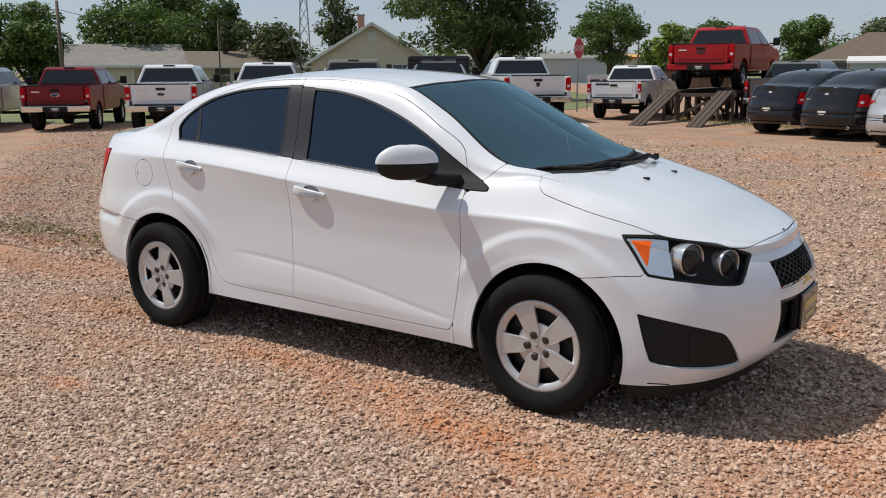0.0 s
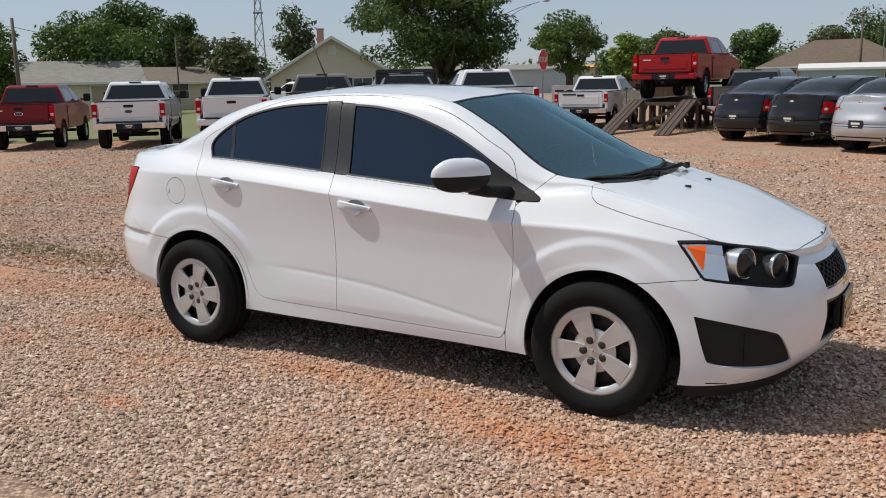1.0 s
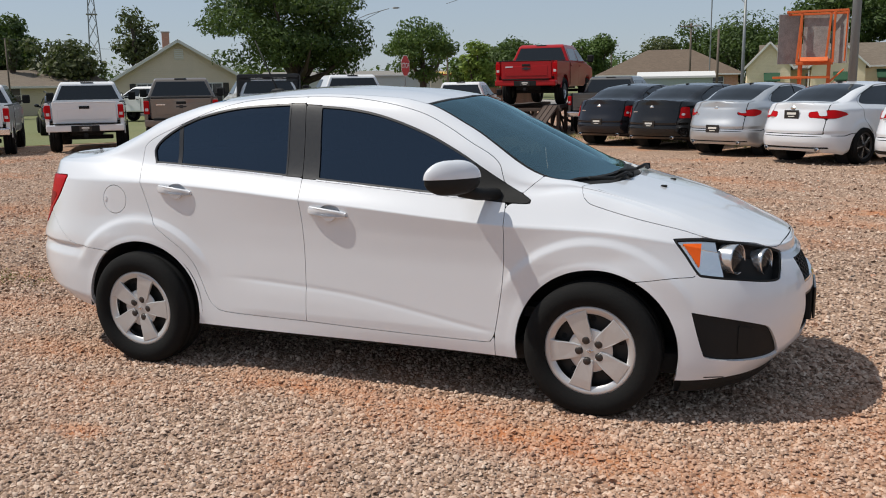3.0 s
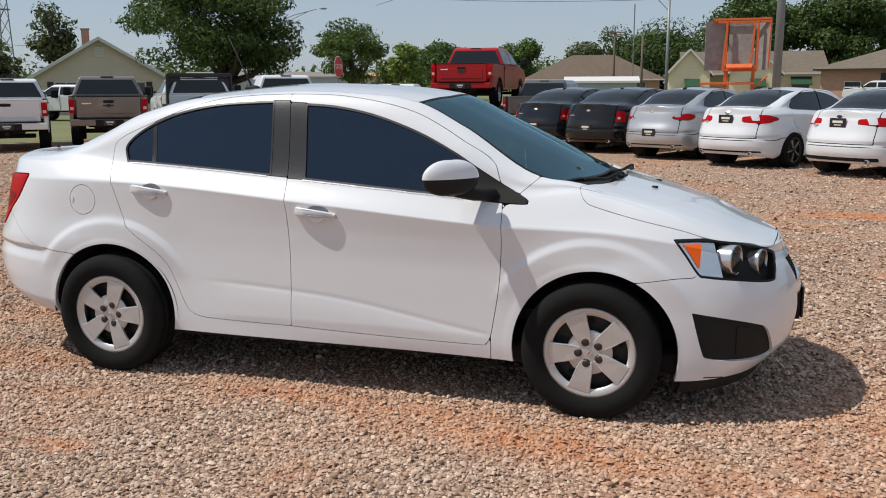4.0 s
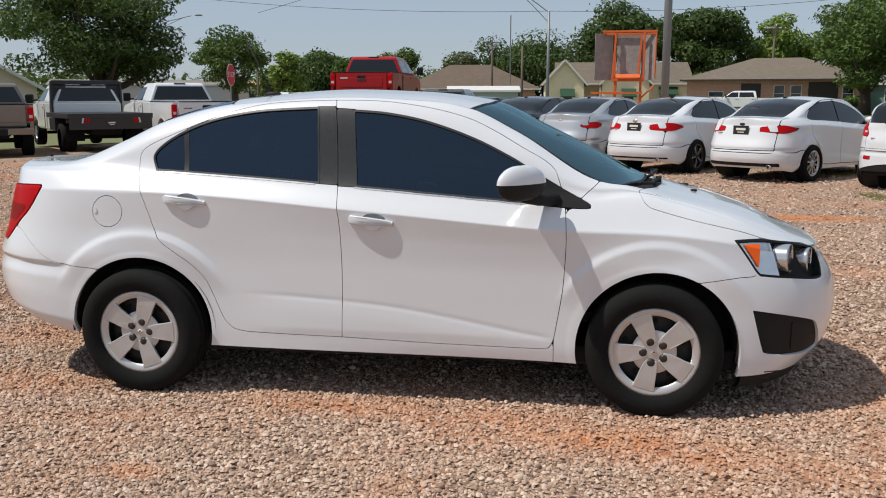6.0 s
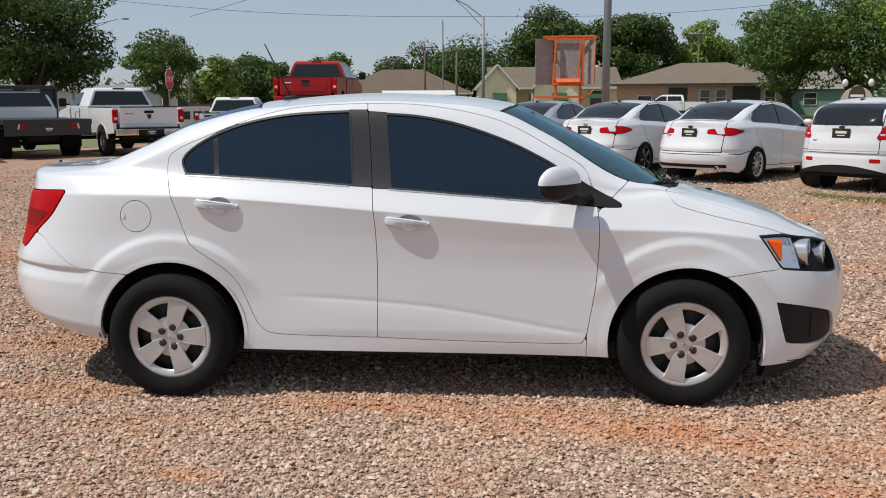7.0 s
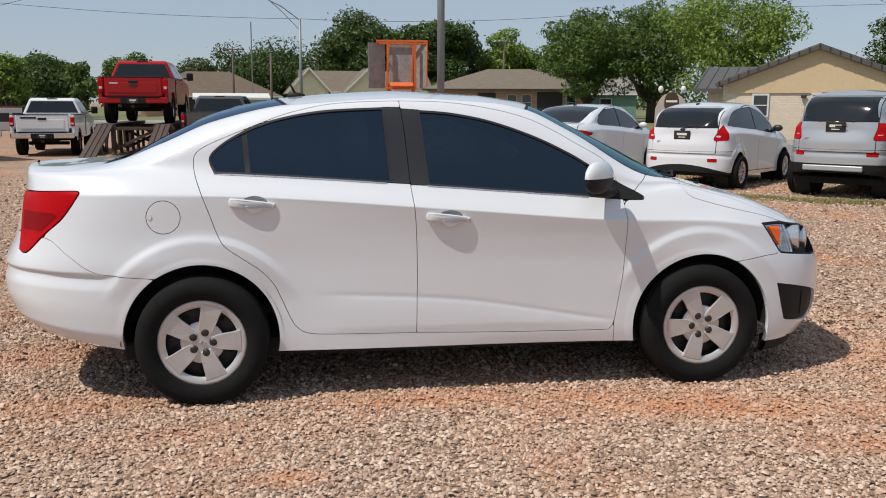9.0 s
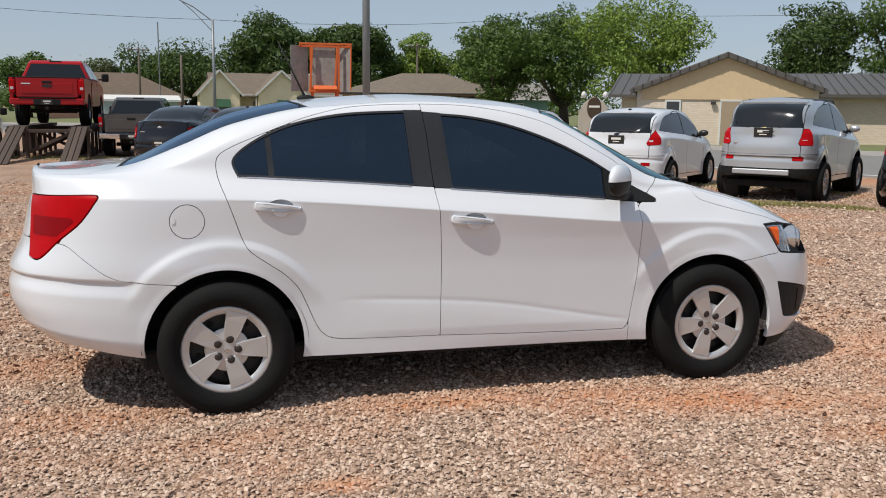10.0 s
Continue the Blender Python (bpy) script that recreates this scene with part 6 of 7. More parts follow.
# ---- houses and other buildings ----
def siding(name, colour, course=.14):
    """Lapped boards: a saw-tooth relief by height."""
    m, nt, p = material(name)
    v = coords(nt, 1.0)
    w = nt.nodes.new("ShaderNodeTexWave")
    w.wave_type, w.bands_direction, w.wave_profile = "BANDS", "Z", "SAW"
    w.inputs["Scale"].default_value = 1 / course / 3.1416 / 1.0
    nt.links.new(v, w.inputs["Vector"])
    n = noise_tex(nt, v, 1.5, 5)
    c = mixed(nt, n, tuple(k * .88 for k in colour), tuple(min(1, k * 1.08) for k in colour))
    nt.links.new(c, p.inputs["Base Color"])
    p.inputs["Roughness"].default_value = .75
    bumped(nt, p, w.outputs["Color"], .5, .02)
    return m


def brick_wall(name, a, b, mortar, scale=1.0):
    m, nt, p = material(name)
    v = coords(nt, 1.0)
    rot = nt.nodes.new("ShaderNodeVectorRotate")
    rot.rotation_type = "X_AXIS"
    rot.inputs["Angle"].default_value = math.pi / 2
    nt.links.new(v, rot.inputs["Vector"])
    t = nt.nodes.new("ShaderNodeTexBrick")
    nt.links.new(rot.outputs[0], t.inputs["Vector"])
    t.inputs["Color1"].default_value, t.inputs["Color2"].default_value, t.inputs["Mortar"].default_value = (*a, 1), (*b, 1), (*mortar, 1)
    t.inputs["Scale"].default_value = scale
    t.inputs["Brick Width"].default_value, t.inputs["Row Height"].default_value, t.inputs["Mortar Size"].default_value = .22, .075, .008
    n = noise_tex(nt, v, .9, 5)
    c = mixed(nt, n, t.outputs["Color"], tuple(k * .8 for k in a))
    c = mixed(nt, .5, t.outputs["Color"], c)
    nt.links.new(c, p.inputs["Base Color"])
    p.inputs["Roughness"].default_value = .9
    bumped(nt, p, t.outputs["Fac"], -.4, .01)
    return m


def shingles(name, colour):
    m, nt, p = material(name)
    v = coords(nt, 1.0)
    t = nt.nodes.new("ShaderNodeTexBrick")
    nt.links.new(v, t.inputs["Vector"])
    t.inputs["Color1"].default_value, t.inputs["Color2"].default_value = (*[k * .8 for k in colour], 1), (*[k * 1.15 for k in colour], 1)
    t.inputs["Mortar"].default_value = (*[k * .5 for k in colour], 1)
    t.inputs["Scale"].default_value = 1
    t.inputs["Brick Width"].default_value, t.inputs["Row Height"].default_value, t.inputs["Mortar Size"].default_value = .33, .16, .006
    n = noise_tex(nt, v, .5, 5)
    c = mixed(nt, n, t.outputs["Color"], tuple(k * .75 for k in colour))
    nt.links.new(c, p.inputs["Base Color"])
    p.inputs["Roughness"].default_value = .95
    bumped(nt, p, noise_tex(nt, v, 30, 3), .4, .02)
    return m


WALL_BEIGE = siding("beige lapped siding", (.66, .56, .46))
WALL_YELLOW = siding("pale yellow lapped siding", (.95, .78, .55))
WALL_CREAM = siding("cream board wall", (.60, .54, .41))
WALL_TAN = plain("tan stucco", (.62, .46, .28), .9, vary=.12, scale=.8, bump=.2)
WALL_BRICK = brick_wall("pinkish brown brick", (.60, .28, .19), (.68, .38, .27), (.40, .35, .30))
WALL_PALE_BRICK = brick_wall("cream brick", (.70, .56, .43), (.78, .66, .53), (.56, .50, .42))
ROOF_GREY = shingles("weathered grey shingles", (.27, .25, .22))
ROOF_BROWN = shingles("brown shingles", (.17, .125, .090))
ROOF_TAUPE = shingles("taupe shingles", (.20, .16, .12))
ROOF_METAL = plain("grey-brown standing-seam metal", (.13, .115, .10), .4, .4, vary=.12, scale=1)
TRIM_WHITE = plain("white trim", (.66, .65, .62), .6, vary=.08)
TRIM_DARK = plain("dark trim", (.035, .03, .028), .6)
DOOR_TAN = plain("tan door", (.36, .27, .18), .6, vary=.1)
AWNING = plain("dark green awning cloth", (.02, .075, .035), .8, vary=.2)
HOUSE_GLASS = plain("house window glass", (.03, .035, .04), .08, vary=.2, spec=.8)


def roof_mesh(L, D, e, r, style, over=.4, thick=.14):
    """A roof over a plan L by D with its eaves at e and its ridge at r."""
    o = over
    if style == "side":
        top = [[(-o, -o), (L + o, -o), (L + o, D / 2), (-o, D / 2)], [(L + o, D + o), (-o, D + o), (-o, D / 2), (L + o, D / 2)]]
        h = lambda x, y: r - (r - e) * abs(y - D / 2) / (D / 2)
    elif style == "front":
        top = [[(-o, D + o), (-o, -o), (L / 2, -o), (L / 2, D + o)], [(L + o, -o), (L + o, D + o), (L / 2, D + o), (L / 2, -o)]]
        h = lambda x, y: r - (r - e) * abs(x - L / 2) / (L / 2)
    else:
        k = D / 2
        a, b = (k, D / 2), (L - k, D / 2)
        top = [[(-o, -o), (L + o, -o), b, a], [(L + o, D + o), (-o, D + o), a, b], [(-o, D + o), (-o, -o), a], [(L + o, -o), (L + o, D + o), b]]
        h = lambda x, y: e + (r - e) * min(x, L - x, y, D - y) / k
    bm = bmesh.new()
    for face in top:
        up = [bm.verts.new((x, y, h(x, y) + thick)) for x, y in face]
        dn = [bm.verts.new((x, y, h(x, y))) for x, y in face]
        bm.faces.new(up), bm.faces.new(dn[::-1])
        n = len(face)
        for i in range(n):
            bm.faces.new((up[i], dn[i], dn[(i + 1) % n], up[(i + 1) % n]))
    bmesh.ops.recalc_face_normals(bm, faces=bm.faces)
    return bm


def wall_mesh(L, D, e, r, style):
    """Four walls, with gables where the roof has them."""
    t = .2
    bm = bmesh.new()
    parts_ = [slab([(0, 0), (L, 0), (L, e), (L / 2, r - .02), (0, e)] if style == "front" else [(0, 0), (L, 0), (L, e), (0, e)], t, "XZ", 0),
              slab([(0, 0), (L, 0), (L, e), (L / 2, r - .02), (0, e)] if style == "front" else [(0, 0), (L, 0), (L, e), (0, e)], t, "XZ", D - t)]
    gab = [(t, 0), (D - t, 0), (D - t, e), (D / 2, r - .02), (t, e)] if style == "side" else [(t, 0), (D - t, 0), (D - t, e), (t, e)]
    parts_ += [slab(gab, t, "YZ", 0), slab(gab, t, "YZ", L - t)]
    bm.free()
    return joined(*parts_)


def house(name, label, a, b, D, e, r, style, wall, roof, openings=(), over=.4, wings=(), chimney=None, fascia=TRIM_WHITE, seams=False):
    """A house whose front runs from a to b (plan points) and that reaches D metres back from it."""
    A, B = Vector((*a, 0)), Vector((*b, 0))
    L = (B - A).length
    ux = (B - A).normalized()
    uy = Vector((-ux.y, ux.x, 0))
    m = Matrix(((ux.x, uy.x, 0, A.x), (ux.y, uy.y, 0, A.y), (0, 0, 1, 0), (0, 0, 0, 1)))
    h = thing(name, label, "house", m)
    w = part("wall", wall_mesh(L, D, e, r, style), wall, h)
    rf = part("roof", roof_mesh(L, D, e, r, style, over), roof, h)
    if style == "front":
        for sg in (-1, 1):
            n = math.hypot(L / 2 + over, (r - e) * (L / 2 + over) / (L / 2))
            ang = math.atan2(r - e, L / 2)
            part("bargeboard", moved(box((n, .05, .20), (0, 0, 0), .01), Matrix.Translation((L / 2 + sg * (L / 2 + over) / 2, -over - .03, (r + e - (r - e) * over / (L / 2)) / 2 + .04)) @ Matrix.Rotation(sg * ang, 4, "Y")), fascia, rf)
    else:
        part("fascia", box((L + 2 * over, .04, .16), (L / 2, -over - .022, e - (r - e) * over / (D / 2) * (1 if style == "side" else 1) + .06), .008), fascia, rf)
    for kind, x, z, ow, oh in openings:
        if kind == "window":
            win = part("window", box((ow + .16, .08, oh + .16), (x, -.03, z + oh / 2), .01), TRIM_WHITE, h)
            part("pane", box((ow, .04, oh), (x, -.065, z + oh / 2), .004), HOUSE_GLASS, win)
            part("glazing_bar", box((ow, .02, .04), (x, -.088, z + oh / 2), .004), TRIM_WHITE, win)
        elif kind == "shuttered":
            win = part("window", box((ow + .14, .08, oh + .14), (x, -.03, z + oh / 2), .01), TRIM_WHITE, h)
            part("pane", box((ow, .04, oh), (x, -.065, z + oh / 2), .004), HOUSE_GLASS, win)
            part("glazing_bar", box((.04, .02, oh), (x, -.088, z + oh / 2), .004), TRIM_WHITE, win)
            for sg in (-1, 1):
                part("shutter", box((.38, .05, oh + .1), (x + sg * (ow / 2 + .30), -.03, z + oh / 2), .01), TRIM_DARK, win)
        elif kind == "awning":
            win = part("window", box((ow + .12, .08, oh + .12), (x, -.03, z + oh / 2), .01), TRIM_WHITE, h)
            part("pane", box((ow, .04, oh), (x, -.065, z + oh / 2), .004), HOUSE_GLASS, win)
            part("awning", moved(slab([(0, 0), (-.7, -.75), (-.7, -.85), (0, -.1)], ow + .4, "YZ", 0), Matrix.Translation((x - ow / 2 - .2, -.08, z + oh + .25))), AWNING, win, "green cloth awning")
        elif kind == "door":
            dr = part("door", box((ow, .08, oh), (x, -.03, z + oh / 2), .01), DOOR_TAN, h)
            part("door_frame", joined(box((.08, .10, oh + .08), (x - ow / 2 - .04, -.03, z + oh / 2)), box((.08, .10, oh + .08), (x + ow / 2 + .04, -.03, z + oh / 2)), box((ow + .16, .10, .08), (x, -.03, z + oh + .04))), TRIM_WHITE, dr)
            part("door_handle", ball((.035, .035, .035), (x + ow * .38, -.09, z + 1.0), 10, 8), CHROME, dr)
        elif kind == "vent":
            vt = part("gable_vent", box((ow, .06, oh), (x, -.03, z + oh / 2), .01), TRIM_WHITE, h)
            for k in range(5):
                part("slat", box((ow - .1, .03, .03), (x, -.065, z + oh * (k + .7) / 5.5), .004), WALL_CREAM, vt)
        elif kind == "dark":
            part("porch_opening", box((ow, .05, oh), (x, -.02, z + oh / 2), .004), TRIM_DARK, h)
        elif kind == "band":
            part("wall_band", box((ow, .05, oh), (x, -.03, z + oh / 2), .004), WALL_TAN, h)
    if chimney:
        cx, cy, cw, ch = chimney
        c = part("chimney", box((cw, cw, ch), (cx, cy, r + ch / 2 - .5), .02), WALL_BRICK, h)
        part("chimney_cap", box((cw + .1, cw + .1, .08), (cx, cy, r + ch - .5), .01), CURB, c)
    if seams:
        for k in range(int((L + 2 * over) / .45) if style == "side" else 0):
            x = -over + .2 + .45 * k
            n = math.hypot(D / 2 + over, (r - e) * (D / 2 + over) / (D / 2))
            ang = math.atan2(r - e, D / 2)
            part("roof_seam", moved(box((.04, n, .05), (0, 0, 0)), Matrix.Translation((x, (D / 2 - over) / 2, (r + e - (r - e) * over / (D / 2)) / 2 + .17)) @ Matrix.Rotation(ang, 4, "X")), ROOF_METAL, rf)
        for sg in ((-1, 1) if style == "front" else ()):
            n = math.hypot(L / 2 + over, (r - e) * (L / 2 + over) / (L / 2))
            ang = math.atan2(r - e, L / 2)
            for k in range(int(D / .45)):
                part("roof_seam", moved(box((n, .04, .05), (0, 0, 0)), Matrix.Translation((L / 2 + sg * (L / 2 + over) / 2, .1 + .45 * k, (r + e - (r - e) * over / (L / 2)) / 2 + .17)) @ Matrix.Rotation(sg * ang, 4, "Y")), ROOF_METAL, rf)
    return h


house("house", "beige gabled house with white trim and dark shutters", (-40.9, 43.9), (-34.0, 49.3), 13, 2.35, 4.95, "front", WALL_BEIGE, ROOF_BROWN,
      (("vent", 4.4, 3.75, .6, .7), ("shuttered", 6.5, .75, 1.3, 1.35), ("shuttered", 2.2, .75, 1.3, 1.35)), .45, chimney=(3.6, 1.2, .5, 1.2))
house("shed", "cream garage with a weathered grey shingle roof", (-45.0, 27.6), (-41.4, 32.8), 7, 2.15, 3.35, "side", WALL_CREAM, ROOF_GREY, (("door", 4.6, 0, 2.2, 1.9),), .35)
house("house", "low cream house with a pale shingle roof", (-51.0, 41.5), (-47.2, 50.2), 8, 2.1, 3.2, "side", WALL_CREAM, ROOF_TAUPE, (("window", 2.5, .9, 1.2, 1.1), ("window", 7.0, .9, 1.2, 1.1)), .4)
house("house", "long brown-roofed brick ranch house", (-20.6, 108), (-4.3, 110), 11, 2.8, 5.6, "hip", WALL_BRICK, ROOF_BROWN,
      (("window", 3, 1, 1.6, 1.2), ("dark", 8.5, .1, 5.5, 2.5), ("window", 14, 1, 1.4, 1.2)), .7)
cottage = house("house", "pale yellow cottage with brown roof and green awnings", (-.8, 91.5), (12.8, 92.6), 8, 2.9, 5.0, "side", WALL_YELLOW, ROOF_TAUPE,
                (("door", 4.4, 0, .95, 2.05), ("window", 6.0, .9, 1.0, 1.3), ("awning", 11.3, .9, 1.6, 1.3)), .4)
for gx, gw, pk in ((-1.7, 4.0, 5.1), (4.2, 4.8, 5.15)):
    part("gable_wall", moved(joined(slab([(0, 0), (gw, 0), (gw, 2.9), (gw / 2, pk - .05), (0, 2.9)], .2, "XZ", -2.2), slab([(-2.0, 0), (1, 0), (1, 2.9), (-2.0, 2.9)], .2, "YZ", 0), slab([(-2.0, 0), (1, 0), (1, 2.9), (-2.0, 2.9)], .2, "YZ", gw - .2)), Matrix.Translation((gx, 0, 0))), WALL_YELLOW, cottage)
    grf = part("gable_roof", moved(roof_mesh(gw, 5.2, 2.9, pk, "front", .35), Matrix.Translation((gx, -2.2, 0))), ROOF_TAUPE, cottage)
    for sg in (-1, 1):
        n = math.hypot(gw / 2 + .35, (pk - 2.9) * (gw / 2 + .35) / (gw / 2))
        part("bargeboard", moved(box((n, .05, .18), (0, 0, 0), .01), Matrix.Translation((gx + gw / 2 + sg * (gw / 2 + .35) / 2, -2.6, (pk + 2.9 - (pk - 2.9) * .35 / (gw / 2)) / 2 + .06)) @ Matrix.Rotation(sg * math.atan2(pk - 2.9, gw / 2), 4, "Y")), TRIM_WHITE, grf)
    w_ = part("window", box((1.1, .08, 1.3), (gx + gw / 2 + .3, -2.24, 1.4), .01), TRIM_WHITE, cottage)
    part("pane", box((.95, .04, 1.15), (gx + gw / 2 + .3, -2.28, 1.4), .004), HOUSE_GLASS, w_)
    part("awning", moved(slab([(0, 0), (-.7, -.75), (-.7, -.85), (0, -.1)], 1.5, "YZ", 0), Matrix.Translation((gx + gw / 2 - .45, -2.28, 2.25))), AWNING, w_, "green cloth awning")
part("porch_roof", softened(box((2.6, 2.0, .14), (3.3, -1.0, 2.55), 0), .02), ROOF_TAUPE, cottage)
for px_ in (2.3, 4.0):
    part("porch_post", box((.12, .12, 2.5), (px_, -1.9, 1.25), .01), TRIM_WHITE, cottage)
house("house", "pinkish brick ranch house with a taupe hip roof", (11.0, 80.5), (25.9, 77.0), 11, 3.05, 4.9, "hip", WALL_BRICK, ROOF_TAUPE,
      (("window", 2.6, 1.1, 1.2, .75), ("dark", 5.6, .3, 1.7, 2.3), ("window", 8.0, 1.0, .8, 1.4), ("window", 9.4, 1.0, .8, 1.4), ("dark", 11.6, .4, 2.4, 2.3), ("window", 13.6, 1.0, .8, 1.4)), .6, fascia=TRIM_DARK)
hall = house("church_hall", "tan and cream brick hall with a metal gable roof", (17.58, 32.43), (24.12, 28.37), 16, 2.47, 3.95, "front", WALL_PALE_BRICK, ROOF_METAL,
             (("window", 1.6, 1.1, .55, .85), ("door", 4.1, .02, .8, 1.95), ("window", 6.35, 1.55, .65, .35)), .3, fascia=ROOF_METAL, seams=True)
part("gable_panel", moved(slab([(.2, 2.05), (7.5, 2.05), (7.5, 2.45), (3.85, 3.88), (.2, 2.45)], .05, "XZ", -.06), Matrix.Identity(4)), WALL_TAN, hall, "tan stucco gable")
part("wall_lamp", box((.22, .14, .14), (3.35, -.12, 1.9), .02), TRIM_DARK, hall)
for k in range(21):
    part("eave_batten", moved(box((.05, .05, .20), (0, 0, 0), .006), Matrix.Translation((3.85 + (k - 10) * .40, -.37, 3.95 + .06 - abs(k - 10) * .40 * 1.48 / 3.85))), TRIM_DARK, hall)
part("side_wing", wall_mesh(6.5, 9, 2.3, 3.2, "side"), WALL_PALE_BRICK, hall).location = (-1.0, 3.0, 0)
swr = part("side_wing_roof", roof_mesh(6.5, 9, 2.3, 3.35, "side", .6), ROOF_METAL, hall)
swr.location = (-1.0, 3.0, 0)
for k in range(15):
    part("roof_seam", moved(box((.04, 5.22, .06), (0, 0, 0)), Matrix.Translation((-.5 + .5 * k, 1.95, 2.91)) @ Matrix.Rotation(math.atan2(1.05, 4.5), 4, "X")), ROOF_METAL, swr)
wing = house("church_wing", "long cream brick wing with a grey metal roof", (24.2, 33.2), (46, 20.0), 12, 2.35, 3.45, "side", WALL_PALE_BRICK, ROOF_METAL,
             (("window", 1.6, 1.1, .8, .9), ("window", 2.9, 1.1, .8, .9), ("window", 8, 1.0, 1.2, 1.1)), .6, fascia=ROOF_METAL, seams=True)
for k in range(16):
    part("fence_board", box((.9, .05, .09), (1.0 + .93 * (k % 4), -.9, .25 + .16 * (k // 4) * 1.5), .01), WALL_PALE_BRICK, wing)
house("garden_shed", "small white metal shed beside the hall", (25.3, 23.6), (28.6, 21.6), 3, 2.2, 2.7, "side", TRIM_WHITE, ROOF_METAL, (), .15)
house("cargo_shed", "pale green shed with a white flat roof edge", (-8.9, 64.4), (-3.6, 65.1), 3, 1.85, 2.15, "side", plain("pale green sheet wall", (.36, .42, .38), .6), TRIM_WHITE, (), .2)
house("house", "small green cottage half hidden by trees", (27.5, 86), (33.5, 84.5), 7, 2.7, 4.2, "side", siding("sea-green siding", (.18, .30, .25)), ROOF_GREY, (("window", 3, 1, 1.1, 1.1),), .4)
house("fuel_station", "distant low canopy building with a yellow band", (-40.5, 100), (-33.5, 103), 6, 3.0, 3.3, "side", WALL_CREAM, plain("yellow canopy", (.62, .38, .04), .5), (("dark", 3.5, .3, 3.5, 2.0),), .5, fascia=plain("red canopy band", (.45, .05, .03), .5))
house("warehouse", "distant long pale metal building", (-60, 92), (-38, 104), 14, 3.0, 3.6, "side", plain("pale metal cladding", (.45, .47, .46), .5, .2), ROOF_GREY, (), .3)

# board fence beyond the road
fence = thing("board_fence", "reddish brown board fence along a yard", "fence", pose(-23.9, 63.0, 0, 0, 0, math.degrees(math.atan2(66.1 - 62.9, -17.25 + 23.9))))
FENCE_WOOD = plain("reddish stained boards", (.20, .095, .055), .85, vary=.3, scale=2, each=.5)
for k in range(49):
    part("fence_board", box((.145, .03, 1.45), (.075 + .152 * k, 0, .74 + .02 * random.random()), .004), FENCE_WOOD, fence)
for zz in (.35, 1.15):
    part("fence_rail", box((7.5, .05, .09), (3.75, .05, zz), .006), FENCE_WOOD, fence)


# ---- poles, signs, wires ----
POLE_WOOD = plain("grey utility-pole timber", (.14, .11, .085), .9, vary=.25, scale=2)
POLE_STEEL = plain("galvanised steel", (.24, .25, .25), .5, .4, vary=.1)
ORANGE = plain("faded orange paint", (.66, .13, .025), .6, vary=.25, scale=5)
BOARD_GREY = plain("weathered grey sheet", (.30, .29, .27), .85, vary=.65, scale=4.5, bump=.4, bump_scale=12)
SIGN_RED = plain("red sign face", (.50, .02, .025), .45, vary=.06)
WIRE = plain("dark cable", (.05, .05, .05), .6)


def utility_pole(x, y, h, az=0, arm=True, r=.13):
    p_ = thing("utility_pole", "grey timber utility pole with a crossarm" if arm else "plain grey timber pole without crossarm", "pole", pose(x, y, 0, 0, 0, -az), "utility poles")
    part("pole", tube([(0, 0, 0), (0, 0, h / 2), (0, 0, h)], [r, r * .9, r * .7], 10), POLE_WOOD, p_, "", True)
    if arm:
        part("crossarm", box((2.2, .1, .12), (0, -.12, h - .35), .01), POLE_WOOD, p_)
        for k in (-1, -.55, .55, 1):
            part("insulator", lathe([(.0, .14), (.035, .13), (.05, .06), (.03, 0)], 10, "Z"), TRIM_WHITE, p_).location = (k, -.12, h - .29)
        for sg in (-1, 1):
            part("brace", tube([(0, -.1, h - .9), (sg * .6, -.12, h - .4)], .02, 6), POLE_STEEL, p_)
    return p_


utility_pole(-8.4, 94.6, 7.6, 5)
utility_pole(20, 87.9, 8.3, -10)
utility_pole(-22.2, 123, 7.1, 12)
utility_pole(33.5, 118, 9.5, -10)
utility_pole(-3.3, 65, 5.3, 0, False, .11)
utility_pole(-23.0, 60.5, 4.6, 0, False, .08)
utility_pole(-38.9, 23.1, 5.3, 0, False, .11)
utility_pole(-46.0, 40.0, 5.2, 0, False, .06)

big = thing("light_pole", "tall galvanised steel pole behind the parked cars", "pole", pose(3.62, 23.9, 0))
part("shaft", tube([(0, 0, 0), (0, 0, 5), (0, 0, 11)], [.125, .12, .11], 16), POLE_STEEL, big, "", True)
part("base_collar", lathe([(.0, .3), (.16, .28), (.2, .05), (.2, 0)], 16, "Z"), POLE_STEEL, big)
mast = thing("radio_mast", "thin distant radio mast", "mast", pose(-6.4, 94.9, 0))
part("shaft", tube([(0, 0, 0), (0, 0, 10.2)], .07, 6), POLE_STEEL, mast)


def street_lamp(x, y, h, arm, reach):
    s = thing("street_lamp", "galvanised street lamp with a slanting truss arm", "street lamp", pose(x, y, 0), "street lamps")
    part("shaft", tube([(0, 0, 0), (0, 0, h)], [.12, .075], 12), POLE_STEEL, s, "", True)
    e = Vector(arm).normalized() * reach
    part("arm", tube([(0, 0, h - .1), (e.x * .5, e.y * .5, h + .75), (e.x, e.y, h + 1.3)], .035, 8), POLE_STEEL, s)
    part("arm_strut", tube([(0, 0, h - .75), (e.x * .5, e.y * .5, h + .45), (e.x * .8, e.y * .8, h + 1.05)], .025, 8), POLE_STEEL, s)
    part("lamp_head", moved(ball((.38, .15, .09), (0, 0, 0), 16, 10), Matrix.Translation((e.x * 1.15, e.y * 1.15, h + 1.36)) @ Matrix.Rotation(math.atan2(e.y, e.x), 4, "Z")), POLE_STEEL, s, "", True)


